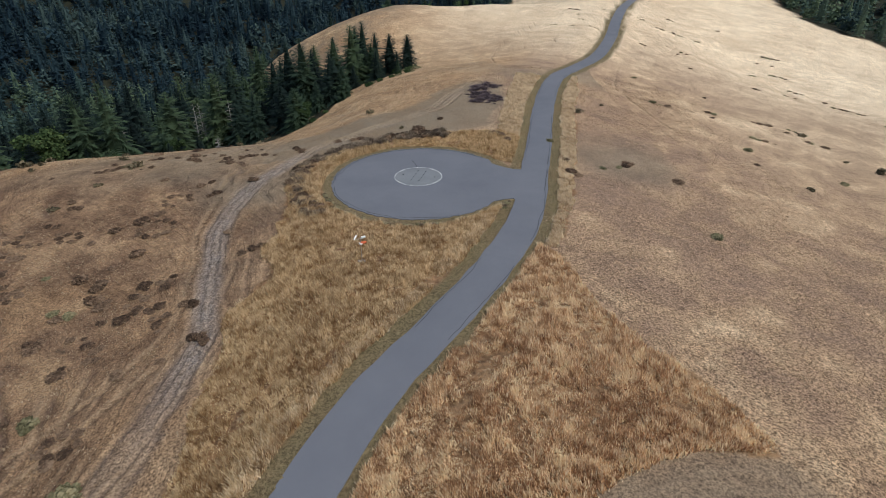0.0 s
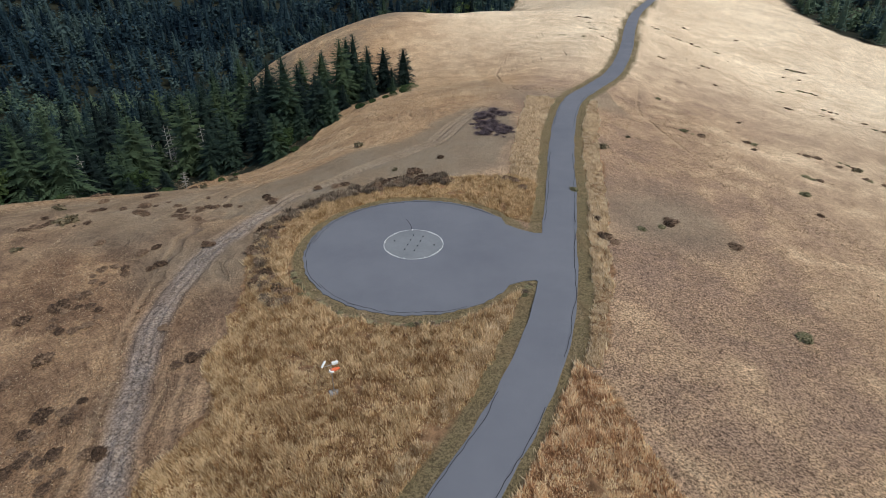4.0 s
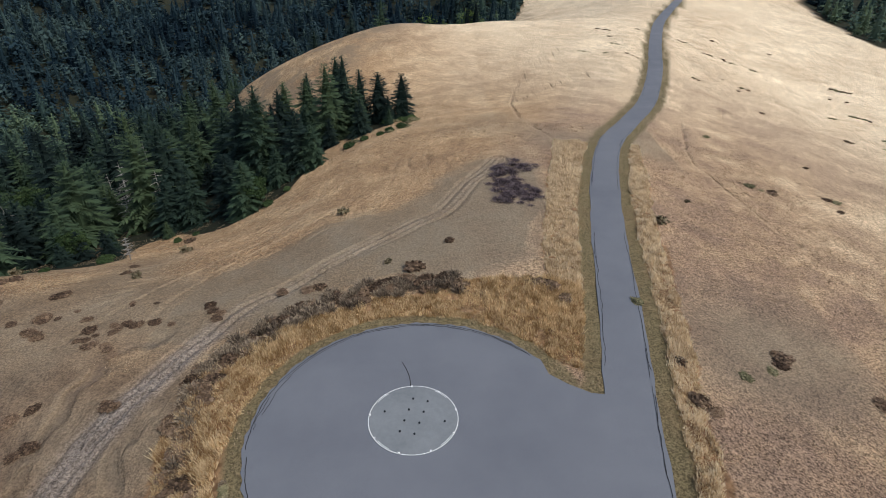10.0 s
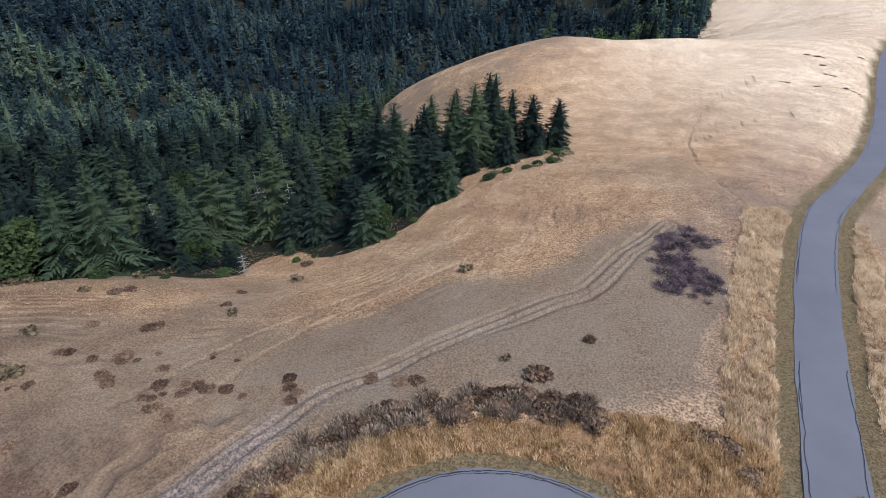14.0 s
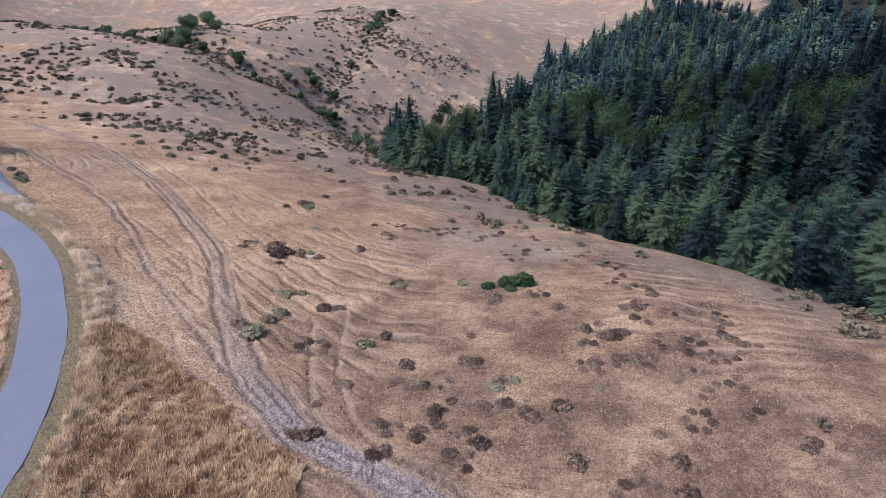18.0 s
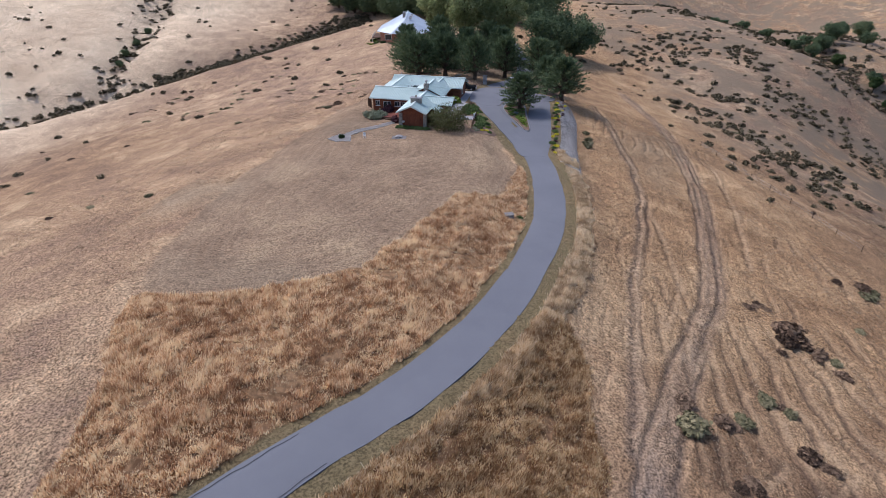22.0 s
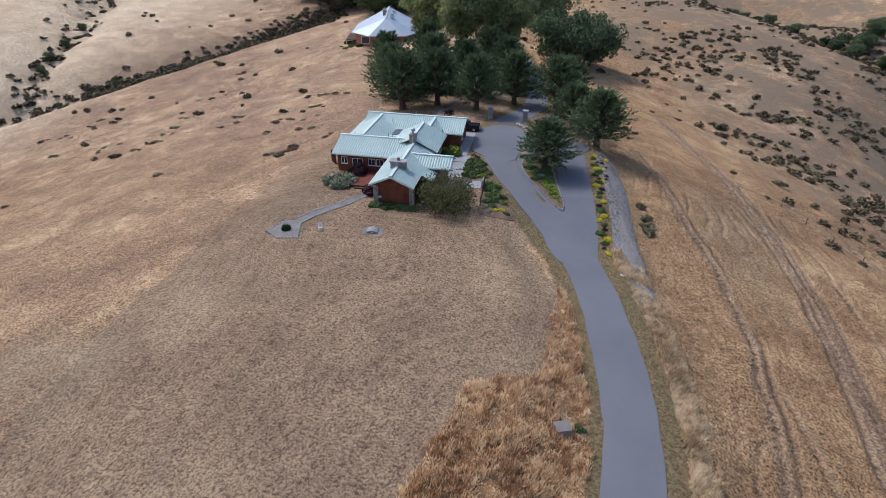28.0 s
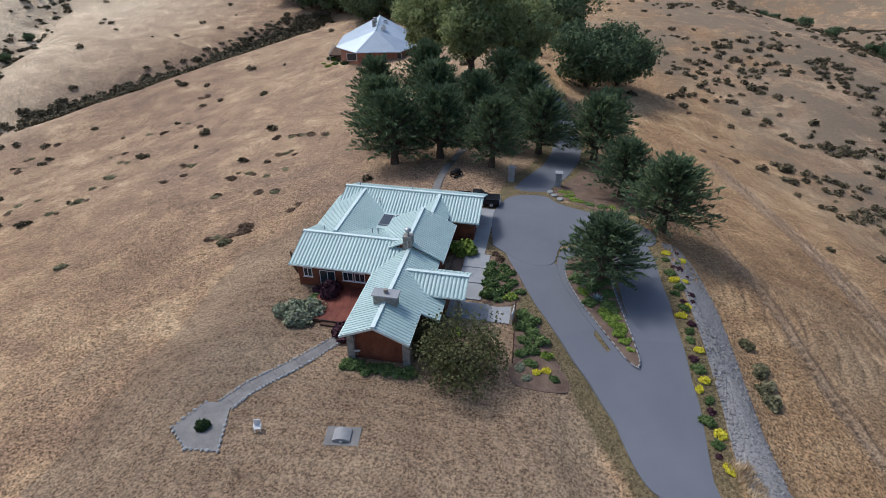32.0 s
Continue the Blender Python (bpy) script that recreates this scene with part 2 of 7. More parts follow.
def ground_material():
    m, t, b = nodes_of("dry_hillside", 0.95)
    b.inputs["Specular IOR Level"].default_value = 0.08
    pos = t.nodes.new("ShaderNodeNewGeometry").outputs["Position"]

    def at(name):
        a = t.nodes.new("ShaderNodeAttribute")
        a.attribute_name = name
        return a.outputs["Fac"]

    big = noise_tex(t, pos, 0.022, 3, 0.6, 0.4)
    mid = noise_tex(t, pos, 0.16, 4, 0.62, 0.3)
    small = noise_tex(t, pos, 1.3, 4, 0.65)
    fine = noise_tex(t, pos, 4.8, 5, 0.8)
    k = maths(t, "ADD", maths(t, "MULTIPLY", big, 0.45), maths(t, "MULTIPLY", mid, 0.55))
    grass = ramp(t, k, [(0.36, (0.24, 0.165, 0.123)), (0.46, (0.302, 0.206, 0.143)), (0.54, (0.378, 0.262, 0.171)), (0.64, (0.53, 0.395, 0.265))])
    grass = mix(t, maths(t, "MULTIPLY", at("terrace"), 0.85), grass, ramp(t, mid, [(0.38, (0.135, 0.082, 0.052)), (0.5, (0.213, 0.131, 0.081)), (0.64, (0.34, 0.222, 0.132))]))
    grass = mix(t, maths(t, "MULTIPLY", at("golden"), 0.8), grass, ramp(t, k, [(0.37, (0.265, 0.162, 0.09)), (0.5, (0.37, 0.236, 0.13)), (0.63, (0.485, 0.335, 0.195))]))
    flow = t.nodes.new("ShaderNodeVectorMath")
    flow.operation = "MULTIPLY"
    flow.inputs[1].default_value = (0.11, 0.11, 5.5)
    t.links.new(pos, flow.inputs[0])
    combed = noise_tex(t, flow.outputs[0], 1.0, 4, 0.7, 0.6)
    comb = ramp(t, combed, [(0.38, (0.55, 0.50, 0.47)), (0.5, (1.0, 1.0, 1.0)), (0.61, (1.42, 1.40, 1.34))])
    grass = mix(t, maths(t, "MULTIPLY", maths(t, "MAXIMUM", at("terrace"), maths(t, "MULTIPLY", at("golden"), 0.8)), 0.25), grass, comb, "MULTIPLY")
    # pale straw, with the sun on the far fields put into its colour
    grass = mix(t, at("pale"), grass, ramp(t, k, [(0.35, (0.54, 0.41, 0.285)), (0.65, (0.80, 0.67, 0.50))]))
    speck = ramp(t, small, [(0.37, (0.42, 0.38, 0.36)), (0.50, (0.98, 0.98, 0.98)), (0.63, (1.45, 1.42, 1.36))])
    grass = mix(t, 0.3, grass, speck, "MULTIPLY")
    grit = ramp(t, fine, [(0.41, (0.28, 0.25, 0.23)), (0.49, (0.98, 0.98, 0.98)), (0.58, (1.75, 1.72, 1.65))])
    rough_slope = maths(t, "MULTIPLY", at("terrace"), maths(t, "SUBTRACT", 1.0, at("golden")), True)
    grass = mix(t, maths(t, "SUBTRACT", 0.95, maths(t, "MULTIPLY", rough_slope, 0.4)), grass, grit, "MULTIPLY")
    # cattle terraces along the slope: ruts coloured darker, their lips paler
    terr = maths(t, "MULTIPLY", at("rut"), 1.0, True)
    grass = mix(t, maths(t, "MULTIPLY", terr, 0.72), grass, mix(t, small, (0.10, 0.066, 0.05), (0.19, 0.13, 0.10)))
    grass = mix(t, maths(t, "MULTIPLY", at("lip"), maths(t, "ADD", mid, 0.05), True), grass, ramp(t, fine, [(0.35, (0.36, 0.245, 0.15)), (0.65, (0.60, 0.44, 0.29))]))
    # mown lawn of dead grass, bare soil, gravel track, verge, brush and forest floor
    mown = mix(t, 0.8, ramp(t, k, [(0.37, (0.20, 0.138, 0.094)), (0.50, (0.272, 0.192, 0.131)), (0.63, (0.355, 0.26, 0.172))]), grit, "MULTIPLY")
    mown = mix(t, 0.25, mown, speck, "MULTIPLY")
    mown = mix(t, maths(t, "MULTIPLY", at("swath"), 0.2, True), mown, (0.42, 0.32, 0.225))
    c = mix(t, at("mown"), grass, mown)
    bare = mix(t, 0.35, ramp(t, mid, [(0.3, (0.18, 0.142, 0.102)), (0.7, (0.265, 0.21, 0.152))]), grit, "MULTIPLY")
    c = mix(t, maths(t, "MULTIPLY", at("bare"), maths(t, "ADD", mid, 0.35), True), c, bare)
    tall = mix(t, 0.8, ramp(t, k, [(0.35, (0.20, 0.115, 0.068)), (0.5, (0.28, 0.17, 0.095)), (0.65, (0.36, 0.23, 0.13))]), speck, "MULTIPLY")
    c = mix(t, at("tall"), c, tall)
    green = mix(t, 0.6, mix(t, small, (0.10, 0.085, 0.045), (0.235, 0.18, 0.105)), grit, "MULTIPLY")
    c = mix(t, maths(t, "MULTIPLY", at("verge"), maths(t, "ADD", mid, 0.45), True), c, green)
    trk = mix(t, 0.8, ramp(t, small, [(0.3, (0.185, 0.155, 0.14)), (0.7, (0.33, 0.28, 0.25))]), grit, "MULTIPLY")
    c = mix(t, maths(t, "MULTIPLY", at("track"), maths(t, "ADD", maths(t, "MULTIPLY", mid, 1.5), 0.05), True), c, trk)
    scr = mix(t, small, (0.16, 0.125, 0.085), (0.32, 0.235, 0.165))
    patchy = maths(t, "MULTIPLY", maths(t, "SUBTRACT", noise_tex(t, pos, 0.07, 4, 0.7), 0.42, True), 7.0, True)
    c = mix(t, maths(t, "MULTIPLY", at("scrub"), patchy, True), c, scr)
    # ground inside the forest outlines turns a near-black green
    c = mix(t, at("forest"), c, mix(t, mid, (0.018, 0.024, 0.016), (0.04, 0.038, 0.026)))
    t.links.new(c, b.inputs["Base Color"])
    relief = maths(t, "ADD", maths(t, "MULTIPLY", small, 0.6), maths(t, "MULTIPLY", fine, 0.4))
    relief = maths(t, "SUBTRACT", relief, maths(t, "MULTIPLY", terr, 0.7))
    relief = maths(t, "ADD", relief, maths(t, "MULTIPLY", maths(t, "MULTIPLY", combed, rough_slope), 1.6))
    bump(t, b, relief, 1.0, 0.4)
    MATS["ground"] = m
    return m


def asphalt_material():
    m, t, b = nodes_of("asphalt", 0.8)
    pos = t.nodes.new("ShaderNodeNewGeometry").outputs["Position"]
    a = noise_tex(t, pos, 0.12, 4, 0.6)
    f = noise_tex(t, pos, 25.0, 2, 0.7)
    c = ramp(t, a, [(0.3, (0.135, 0.14, 0.165)), (0.7, (0.165, 0.17, 0.195))])
    c = mix(t, 0.35, c, ramp(t, f, [(0.3, (0.6, 0.6, 0.6)), (0.7, (1.25, 1.25, 1.25))]), "MULTIPLY")
    t.links.new(c, b.inputs["Base Color"])
    bump(t, b, f, 0.2, 0.01)
    MATS["asphalt"] = m


ground_material()
asphalt_material()
islands("straw", [(0.28, (0.36, 0.205, 0.115)), (0.47, (0.60, 0.375, 0.215)), (0.64, (0.80, 0.57, 0.35)), (0.82, (0.93, 0.79, 0.56))], scale=0.22, grain=0.6, tone=0.4, thin=0.4)
islands("brown_straw", [(0.28, (0.28, 0.162, 0.084)), (0.47, (0.45, 0.29, 0.152)), (0.64, (0.61, 0.435, 0.245)), (0.82, (0.83, 0.67, 0.44))], scale=0.22, grain=0.6, tone=0.4, thin=0.4)
islands("pale_straw", [(0.30, (0.37, 0.26, 0.165)), (0.5, (0.61, 0.465, 0.295)), (0.68, (0.78, 0.63, 0.43)), (0.85, (0.90, 0.78, 0.59))], scale=0.22, grain=0.5, tone=0.28, thin=0.4)
islands("gold_straw", [(0.28, (0.29, 0.18, 0.088)), (0.47, (0.47, 0.315, 0.158)), (0.64, (0.62, 0.445, 0.25)), (0.82, (0.80, 0.63, 0.40))], scale=0.22, grain=0.6, tone=0.35, thin=0.4)
islands("short_straw", [(0.30, (0.15, 0.10, 0.07)), (0.5, (0.33, 0.23, 0.15)), (0.8, (0.62, 0.49, 0.34))], scale=0.12, thin=0.35)
islands("conifer_needles", [(0.1, (0.009, 0.016, 0.016)), (0.42, (0.021, 0.036, 0.030)), (0.66, (0.040, 0.066, 0.042)), (0.86, (0.053, 0.080, 0.044)), (1.0, (0.066, 0.094, 0.048))], scale=0.02, spread=0.95, tone=0.8, grain=0.14)
# the bluish cast of the valley trees is distance haze put into their colour
islands("hazed_valley_needles", [(0.15, (0.013, 0.026, 0.032)), (0.45, (0.030, 0.054, 0.056)), (0.70, (0.052, 0.084, 0.068)), (0.95, (0.10, 0.14, 0.085))], scale=0.01, tone=0.85, grain=0.25)
# far mountain trees: haze and cloud shade put into darker, bluer needles
islands("hazed_mountain_needles", [(0.22, (0.008, 0.018, 0.028)), (0.48, (0.015, 0.032, 0.044)), (0.73, (0.028, 0.050, 0.060)), (0.95, (0.055, 0.085, 0.08))], scale=0.01, tone=0.7, grain=0.25)
islands("broad_leaves", [(0.2, (0.022, 0.040, 0.018)), (0.5, (0.047, 0.078, 0.033)), (0.85, (0.098, 0.14, 0.055))], scale=0.2, spread=0.35, tone=0.5, grain=0.4, thin=0.3)
# brighter leaf colour that stands in for sun on the far grove
islands("sunlit_leaves", [(0.2, (0.06, 0.10, 0.028)), (0.5, (0.12, 0.18, 0.05)), (0.85, (0.20, 0.27, 0.085))], scale=0.2, tone=0.5, grain=0.4, thin=0.4)
islands("cypress_leaves", [(0.2, (0.05, 0.08, 0.05)), (0.5, (0.105, 0.148, 0.082)), (0.8, (0.175, 0.225, 0.115)), (1.0, (0.25, 0.285, 0.145))], scale=0.25, spread=0.2, thin=0.25)
islands("eucalyptus_leaves", [(0.2, (0.16, 0.19, 0.085)), (0.5, (0.26, 0.305, 0.14)), (0.85, (0.37, 0.41, 0.21))], scale=0.2, thin=0.4)
islands("brown_scrub", [(0.25, (0.038, 0.025, 0.018)), (0.5, (0.10, 0.064, 0.044)), (0.85, (0.25, 0.17, 0.115))], scale=0.5, spread=0.4)
islands("green_scrub", [(0.22, (0.07, 0.064, 0.035)), (0.5, (0.145, 0.135, 0.075)), (0.85, (0.29, 0.25, 0.15))], scale=0.3, spread=0.4, tone=0.4)
islands("slope_brush", [(0.22, (0.042, 0.036, 0.023)), (0.5, (0.088, 0.075, 0.045)), (0.85, (0.18, 0.145, 0.092))], scale=0.3, spread=0.4, tone=0.4)
islands("twigs", [(0.25, (0.075, 0.056, 0.044)), (0.5, (0.17, 0.13, 0.10)), (0.85, (0.36, 0.285, 0.21))], scale=0.6, grain=0.7, spread=0.3)
islands("olive_leaves", [(0.2, (0.05, 0.055, 0.024)), (0.5, (0.10, 0.108, 0.045)), (0.85, (0.19, 0.19, 0.095))], scale=0.5, thin=0.35)
simple("bark", (0.055, 0.04, 0.03), (0.14, 0.105, 0.08), 1.5, 0.95)
simple("dead_wood", (0.20, 0.19, 0.18), (0.38, 0.36, 0.34), 2.0, 0.9)

# ---- the lie of the land ----
SPINE_Y = [-420, -300, -160, -60, 0, 50, 80, 120, 165, 320, 460]
SPINE_X = [60, 45, 28, 8, 2, 3, 5, 14, 36, 98, 150]
SPINE_Z = [-34, -35, -34.5, -34.4, -33.9, -33.8, -34.4, -34.4, -36.2, -35.2, -36]
VALLEY = -118.0
# rises and hollows on the ridge's flanks: x, y, radius, height
HILLS = [(20, 22, 26, 1.5), (48, 0, 26, 1.2), (20, -25, 24, 0.7), (62, 155, 26, -0.9), (115, 205, 45, -6.0), (132, 285, 38, -3.1), (-22, 82, 22, 1.2), (-60, 102, 24, 7.0), (-10, 157, 24, 5.3), (-16, -62, 20, 1.7), (-75, -168, 45, -4.9), (-120, -265, 70, 21.4), (-125, -185, 40, 13.3), (200, -160, 55, 10.8), (120, -115, 35, -2.5), (-105, -105, 30, -1.7), (-35, 25, 22, -1.0), (260, 60, 90, 17.4), (-215, -240, 55, 15.2), (-165, -140, 40, -3.3), (-300, -330, 110, 66.0), (75, 210, 30, 0.2), (345, -130, 80, 48.0), (60, 390, 60, -1.6), (0, 270, 60, 1.0), (-50, 130, 18, -5.0), (-45, 255, 34, 22.0), (0, 303, 42, 12.5), (-35, 200, 24, 0.5), (-82, 262, 20, 15.0), (-90, 97, 11, 3.2), (-88, 62, 27, 8.0), (-84, 102, 20, 3.0), (-330, 60, 85, 56.0), (-345, 170, 65, 46.0), (-255, -40, 50, 18.0), (215, -300, 75, 45.0), (345, -260, 70, 40.0)]


def rounded(y, ys, vs):
    return sum(np.interp(y + o, ys, vs) for o in (-24, -12, 0, 12, 24)) / 5


def value_noise(x, y, size, seed):
    """Smooth noise of one size, -1 to 1, for arrays."""
    u, v = np.asarray(x, float) / size, np.asarray(y, float) / size
    i, j = np.floor(u), np.floor(v)
    fu, fv = u - i, v - j
    fu, fv = fu * fu * (3 - 2 * fu), fv * fv * (3 - 2 * fv)

    def h(a, b):
        s = np.sin(a * 127.1 + b * 311.7 + seed * 74.7) * 43758.5453
        return (s - np.floor(s)) * 2 - 1

    return (h(i, j) * (1 - fu) + h(i + 1, j) * fu) * (1 - fv) + (h(i, j + 1) * (1 - fu) + h(i + 1, j + 1) * fu) * fv


def natural(x, y):
    x, y = np.asarray(x, float), np.asarray(y, float)
    d = x - rounded(y, SPINE_Y, SPINE_X)
    w, e = np.maximum(-d, 0), np.maximum(d, 0)
    h = rounded(y, SPINE_Y, SPINE_Z) - 0.27 * (np.sqrt(w * w + 22**2) - 22) - 0.22 * (np.sqrt(e * e + 25**2) - 25)
    k = np.maximum(w - 92, 0)
    h = h - 0.38 * (np.sqrt(k * k + 14**2) - 14)
    h = VALLEY + 20 * np.logaddexp(0, (h - VALLEY) / 20)
    r = np.hypot(x - 20, y)
    f = np.maximum(r - 430, 0)
    h = h + 0.20 * (np.sqrt(f * f + 120**2) - 120)
    for a, b, c, k in HILLS:
        h = h + k * np.exp(-((x - a) ** 2 + (y - b) ** 2) / (2 * c * c))
    # gullies and swells that grow with the distance from the ridge
    far = np.clip((np.maximum(w, e) - 60) / 120, 0, 1)
    h = h + far * (5 * value_noise(x, y, 70, 1) + 2.2 * value_noise(x, y, 28, 2)) + np.clip((r - 350) / 400, 0, 1) * 22 * value_noise(x, y, 190, 3)
    for line, width, deep in GULLIES:
        d, _ = nearest(line, x.ravel(), y.ravel(), 3 * width)
        h = h - deep * np.exp(-((d.reshape(x.shape) / width) ** 2))
    return h + 0.22 * value_noise(x, y, 9, 4) + 0.10 * value_noise(x, y, 3.7, 5)


def curve_through(points, step=1.0):
    """Points at even steps on a smooth line through the given ones."""
    p = np.array(points, float)
    q = np.vstack([2 * p[0] - p[1], p, 2 * p[-1] - p[-2]])
    out = []
    for i in range(1, len(q) - 2):
        n = max(2, int(np.linalg.norm(q[i + 1] - q[i]) / step))
        t = np.linspace(0, 1, n, endpoint=False)[:, None]
        a, b, c, e = q[i - 1], q[i], q[i + 1], q[i + 2]
        out.append(0.5 * (2 * b + (c - a) * t + (2 * a - 5 * b + 4 * c - e) * t**2 + (3 * b - a - 3 * c + e) * t**3))
    return np.vstack(out + [p[-1:]])


def nearest(line, x, y, reach):
    """Distance to a line of points and the nearest point's index; beyond reach only a large number."""
    x, y = np.asarray(x, float), np.asarray(y, float)
    dist, idx = np.full(x.shape, 1e3), np.zeros(x.shape, int)
    lo, hi = line[:, :2].min(0) - reach, line[:, :2].max(0) + reach
    sel = np.flatnonzero((x > lo[0]) & (x < hi[0]) & (y > lo[1]) & (y < hi[1]))
    for part in np.array_split(sel, max(1, len(sel) // 4000)):
        d = (x[part, None] - line[None, :, 0]) ** 2 + (y[part, None] - line[None, :, 1]) ** 2
        k = d.argmin(1)
        idx[part], dist[part] = k, np.sqrt(d[np.arange(len(part)), k])
    return dist, idx

GULLY_EAST = curve_through([(200, -60), (168, -84), (150, -101), (141, -113), (130, -126), (120, -141), (110, -159), (99, -176), (87, -194)], 2.0)
GULLY_FAR = curve_through([(150, -110), (158, -122), (160, -132), (166, -150), (182, -185), (206, -232)], 3.0)
GULLY_NEAR = curve_through([(134, -120), (127, -129), (119, -140), (113, -150)], 2.0)
GULLY_HEAD = curve_through([(106, -162), (100, -176), (94, -190), (86, -202)], 2.0)
GULLY_WEST = curve_through([(-80, -340), (-106, -262), (-121, -214), (-135, -188), (-155, -172), (-166, -148), (-172, -120)], 3.0)
GULLY_WEST_FORK = curve_through([(-300, -290), (-262, -256), (-202, -208), (-160, -172)], 3.0)
GULLIES = [(GULLY_EAST, 8.0, 4.0), (GULLY_FAR, 6.5, 4.5), (GULLY_WEST, 10.0, 4.5), (GULLY_WEST_FORK, 9.0, 4.0)]


ROAD = curve_through([(160, 450), (131, 385), (107, 335), (90, 297), (75, 256), (62.5, 218), (49.5, 184.5), (38.5, 163), (29.8, 146), (24.6, 130), (20.3, 111.5), (17.1, 94.5), (14.5, 82), (12.1, 70), (9.3, 60.5), (5.1, 50.8), (-0.5, 41.3), (-5.6, 33.5), (-9.6, 24.4), (-12.4, 14.5), (-14.6, 1.0), (-14.6, -9), (-13.0, -20), (-10.9, -28)])
EAST_BRANCH = curve_through([(-10.9, -28), (-8.2, -34), (-5.6, -38.5), (-3.0, -43), (-0.3, -48.5), (2.0, -54), (2.6, -61), (1.8, -70), (-1.2, -79), (-2.6, -90), (-1, -108), (4, -130), (10, -150), (14, -175)])
WEST_BRANCH = curve_through([(-10.9, -28), (-11.0, -35), (-10.5, -42), (-9.9, -49), (-9.6, -54), (-8.2, -59), (-4.5, -61.5), (2.4, -61.5)])
ROADS = [(ROAD, 2.15), (EAST_BRANCH, 2.3), (WEST_BRANCH, 2.15)]
PAD, PAD_R, PAD_Z = (-3.3, 78.2), 13.3, -33.55


def side_of(line, x, y, reach):
    """Signed distance to a line: positive on its left."""
    d, i = nearest(line, x, y, reach)
    t = np.gradient(line[:, :2], axis=0)[i]
    return np.where(t[:, 0] * (y - line[i, 1]) - t[:, 1] * (x - line[i, 0]) > 0, d, -d)


def with_height(line):
    z = natural(line[:, 0], line[:, 1])
    k = np.ones(25) / 25
    z = np.convolve(np.pad(z, 12, mode="edge"), k, "valid")
    return np.column_stack([line, z])


ROADS = [(with_height(l), w) for l, w in ROADS]
mouth = np.hypot(ROADS[0][0][:, 0] - PAD[0], ROADS[0][0][:, 1] - PAD[1])
pull = np.clip((26 - mouth) / 9, 0, 1)
ROADS[0][0][:, 2] = ROADS[0][0][:, 2] * (1 - pull) + PAD_Z * pull
for l, w in ROADS[1:]:
    end = ROADS[0][0][-1, 2]
    k = np.clip(np.arange(len(l)) / 14, 0, 1)
    l[:, 2] = end * (1 - k) + l[:, 2] * k
# the two branches lie level beside one another round the island
ROADS[2][0][:, 2] = np.interp(-ROADS[2][0][:, 1], -ROADS[1][0][:, 1], ROADS[1][0][:, 2])
YARD_Z = -33.0


def ease(x, a, b):
    t = np.clip((x - a) / (b - a), 0, 1)
    return t * t * (3 - 2 * t)


def ground_z(x, y):
    x, y = np.asarray(x, float).ravel(), np.asarray(y, float).ravel()
    h = natural(x, y)
    # level yard round the house
    g = np.maximum(np.maximum(4 - x, x - 24.5), np.maximum(-61 - y, y + 33))
    h = h + (YARD_Z - h) * (1 - ease(g, 0, 9))
    for l, w in ROADS:
        d, i = nearest(l, x, y, 12)
        h = h + (l[i, 2] - 0.07 - h) * (1 - ease(d, w + 0.7, w + 7))
    g = np.maximum(np.maximum(-13.2 - x, x - np.interp(-y, [27, 45], [-8.0, -1.2])), np.maximum(-57 - y, y + 27))
    down = np.concatenate([-ROADS[0][0][-60:, 1], -ROADS[1][0][1:35, 1]])
    h = h + (np.interp(-y, down, np.concatenate([ROADS[0][0][-60:, 2], ROADS[1][0][1:35, 2]])) - 0.07 - h) * (1 - ease(g, 0, 2.5))
    p = np.hypot(x - PAD[0], y - PAD[1])
    h = h + (PAD_Z - 0.07 - h) * (1 - ease(p, PAD_R + 0.8, PAD_R + 8))
    return h


def gz(x, y):
    return float(ground_z([x], [y])[0])


def inside(poly, x, y, soft=0.0):
    p = np.array(poly, float)
    ok = np.zeros(np.shape(x), bool)
    for (ax, ay), (bx, by) in zip(p, np.roll(p, -1, 0)):
        cross = ((ay > y) != (by > y)) & (x < (bx - ax) * (y - ay) / (by - ay + 1e-12) + ax)
        ok ^= cross
    return ok


# ---- zones of the ground ----
MOWN = [(24.0, 26.4), (21, 27), (14.8, 25.8), (8.1, 22), (3.1, 16.7), (1.1, 9.2), (-0.8, 1.6), (-2.1, -3.5), (-8.0, -7.4), (-8.8, -21.4), (-5, -31), (0, -38), (4, -62), (24, -62), (34, -50), (33.2, -34), (31.8, -5), (28.6, 17)]
TALL_EAST = [(13.0, 55), (15, 45.7), (18.1, 37.8), (21.5, 33.1), (24, 26.6), (21, 27), (14.8, 25.8), (8.1, 22), (3.1, 16.7), (1.1, 9.2), (-0.8, 1.6), (-2.1, -3.5), (-8.0, -7.4), (-8.8, -22), (-11.4, -20), (-12.6, -9), (-12.6, 1), (-10.4, 15), (-7.6, 24), (-3.8, 32.4), (1.2, 40), (6.9, 50), (10.6, 58)]
TALL_NORTH_EAST = [(12, 57), (14.9, 72), (18, 90), (21.5, 106), (26.5, 129), (31, 144), (34, 143.5), (31, 128), (29, 121.8), (24.3, 98.9), (21.2, 83.4), (17.9, 69.9), (13.4, 56)]
TALL_NORTH_WEST = [(27.4, 146), (22.4, 130), (18.2, 111.5), (15.4, 97), (10.6, 99.4), (10.6, 103), (13.8, 121), (18.8, 143)]
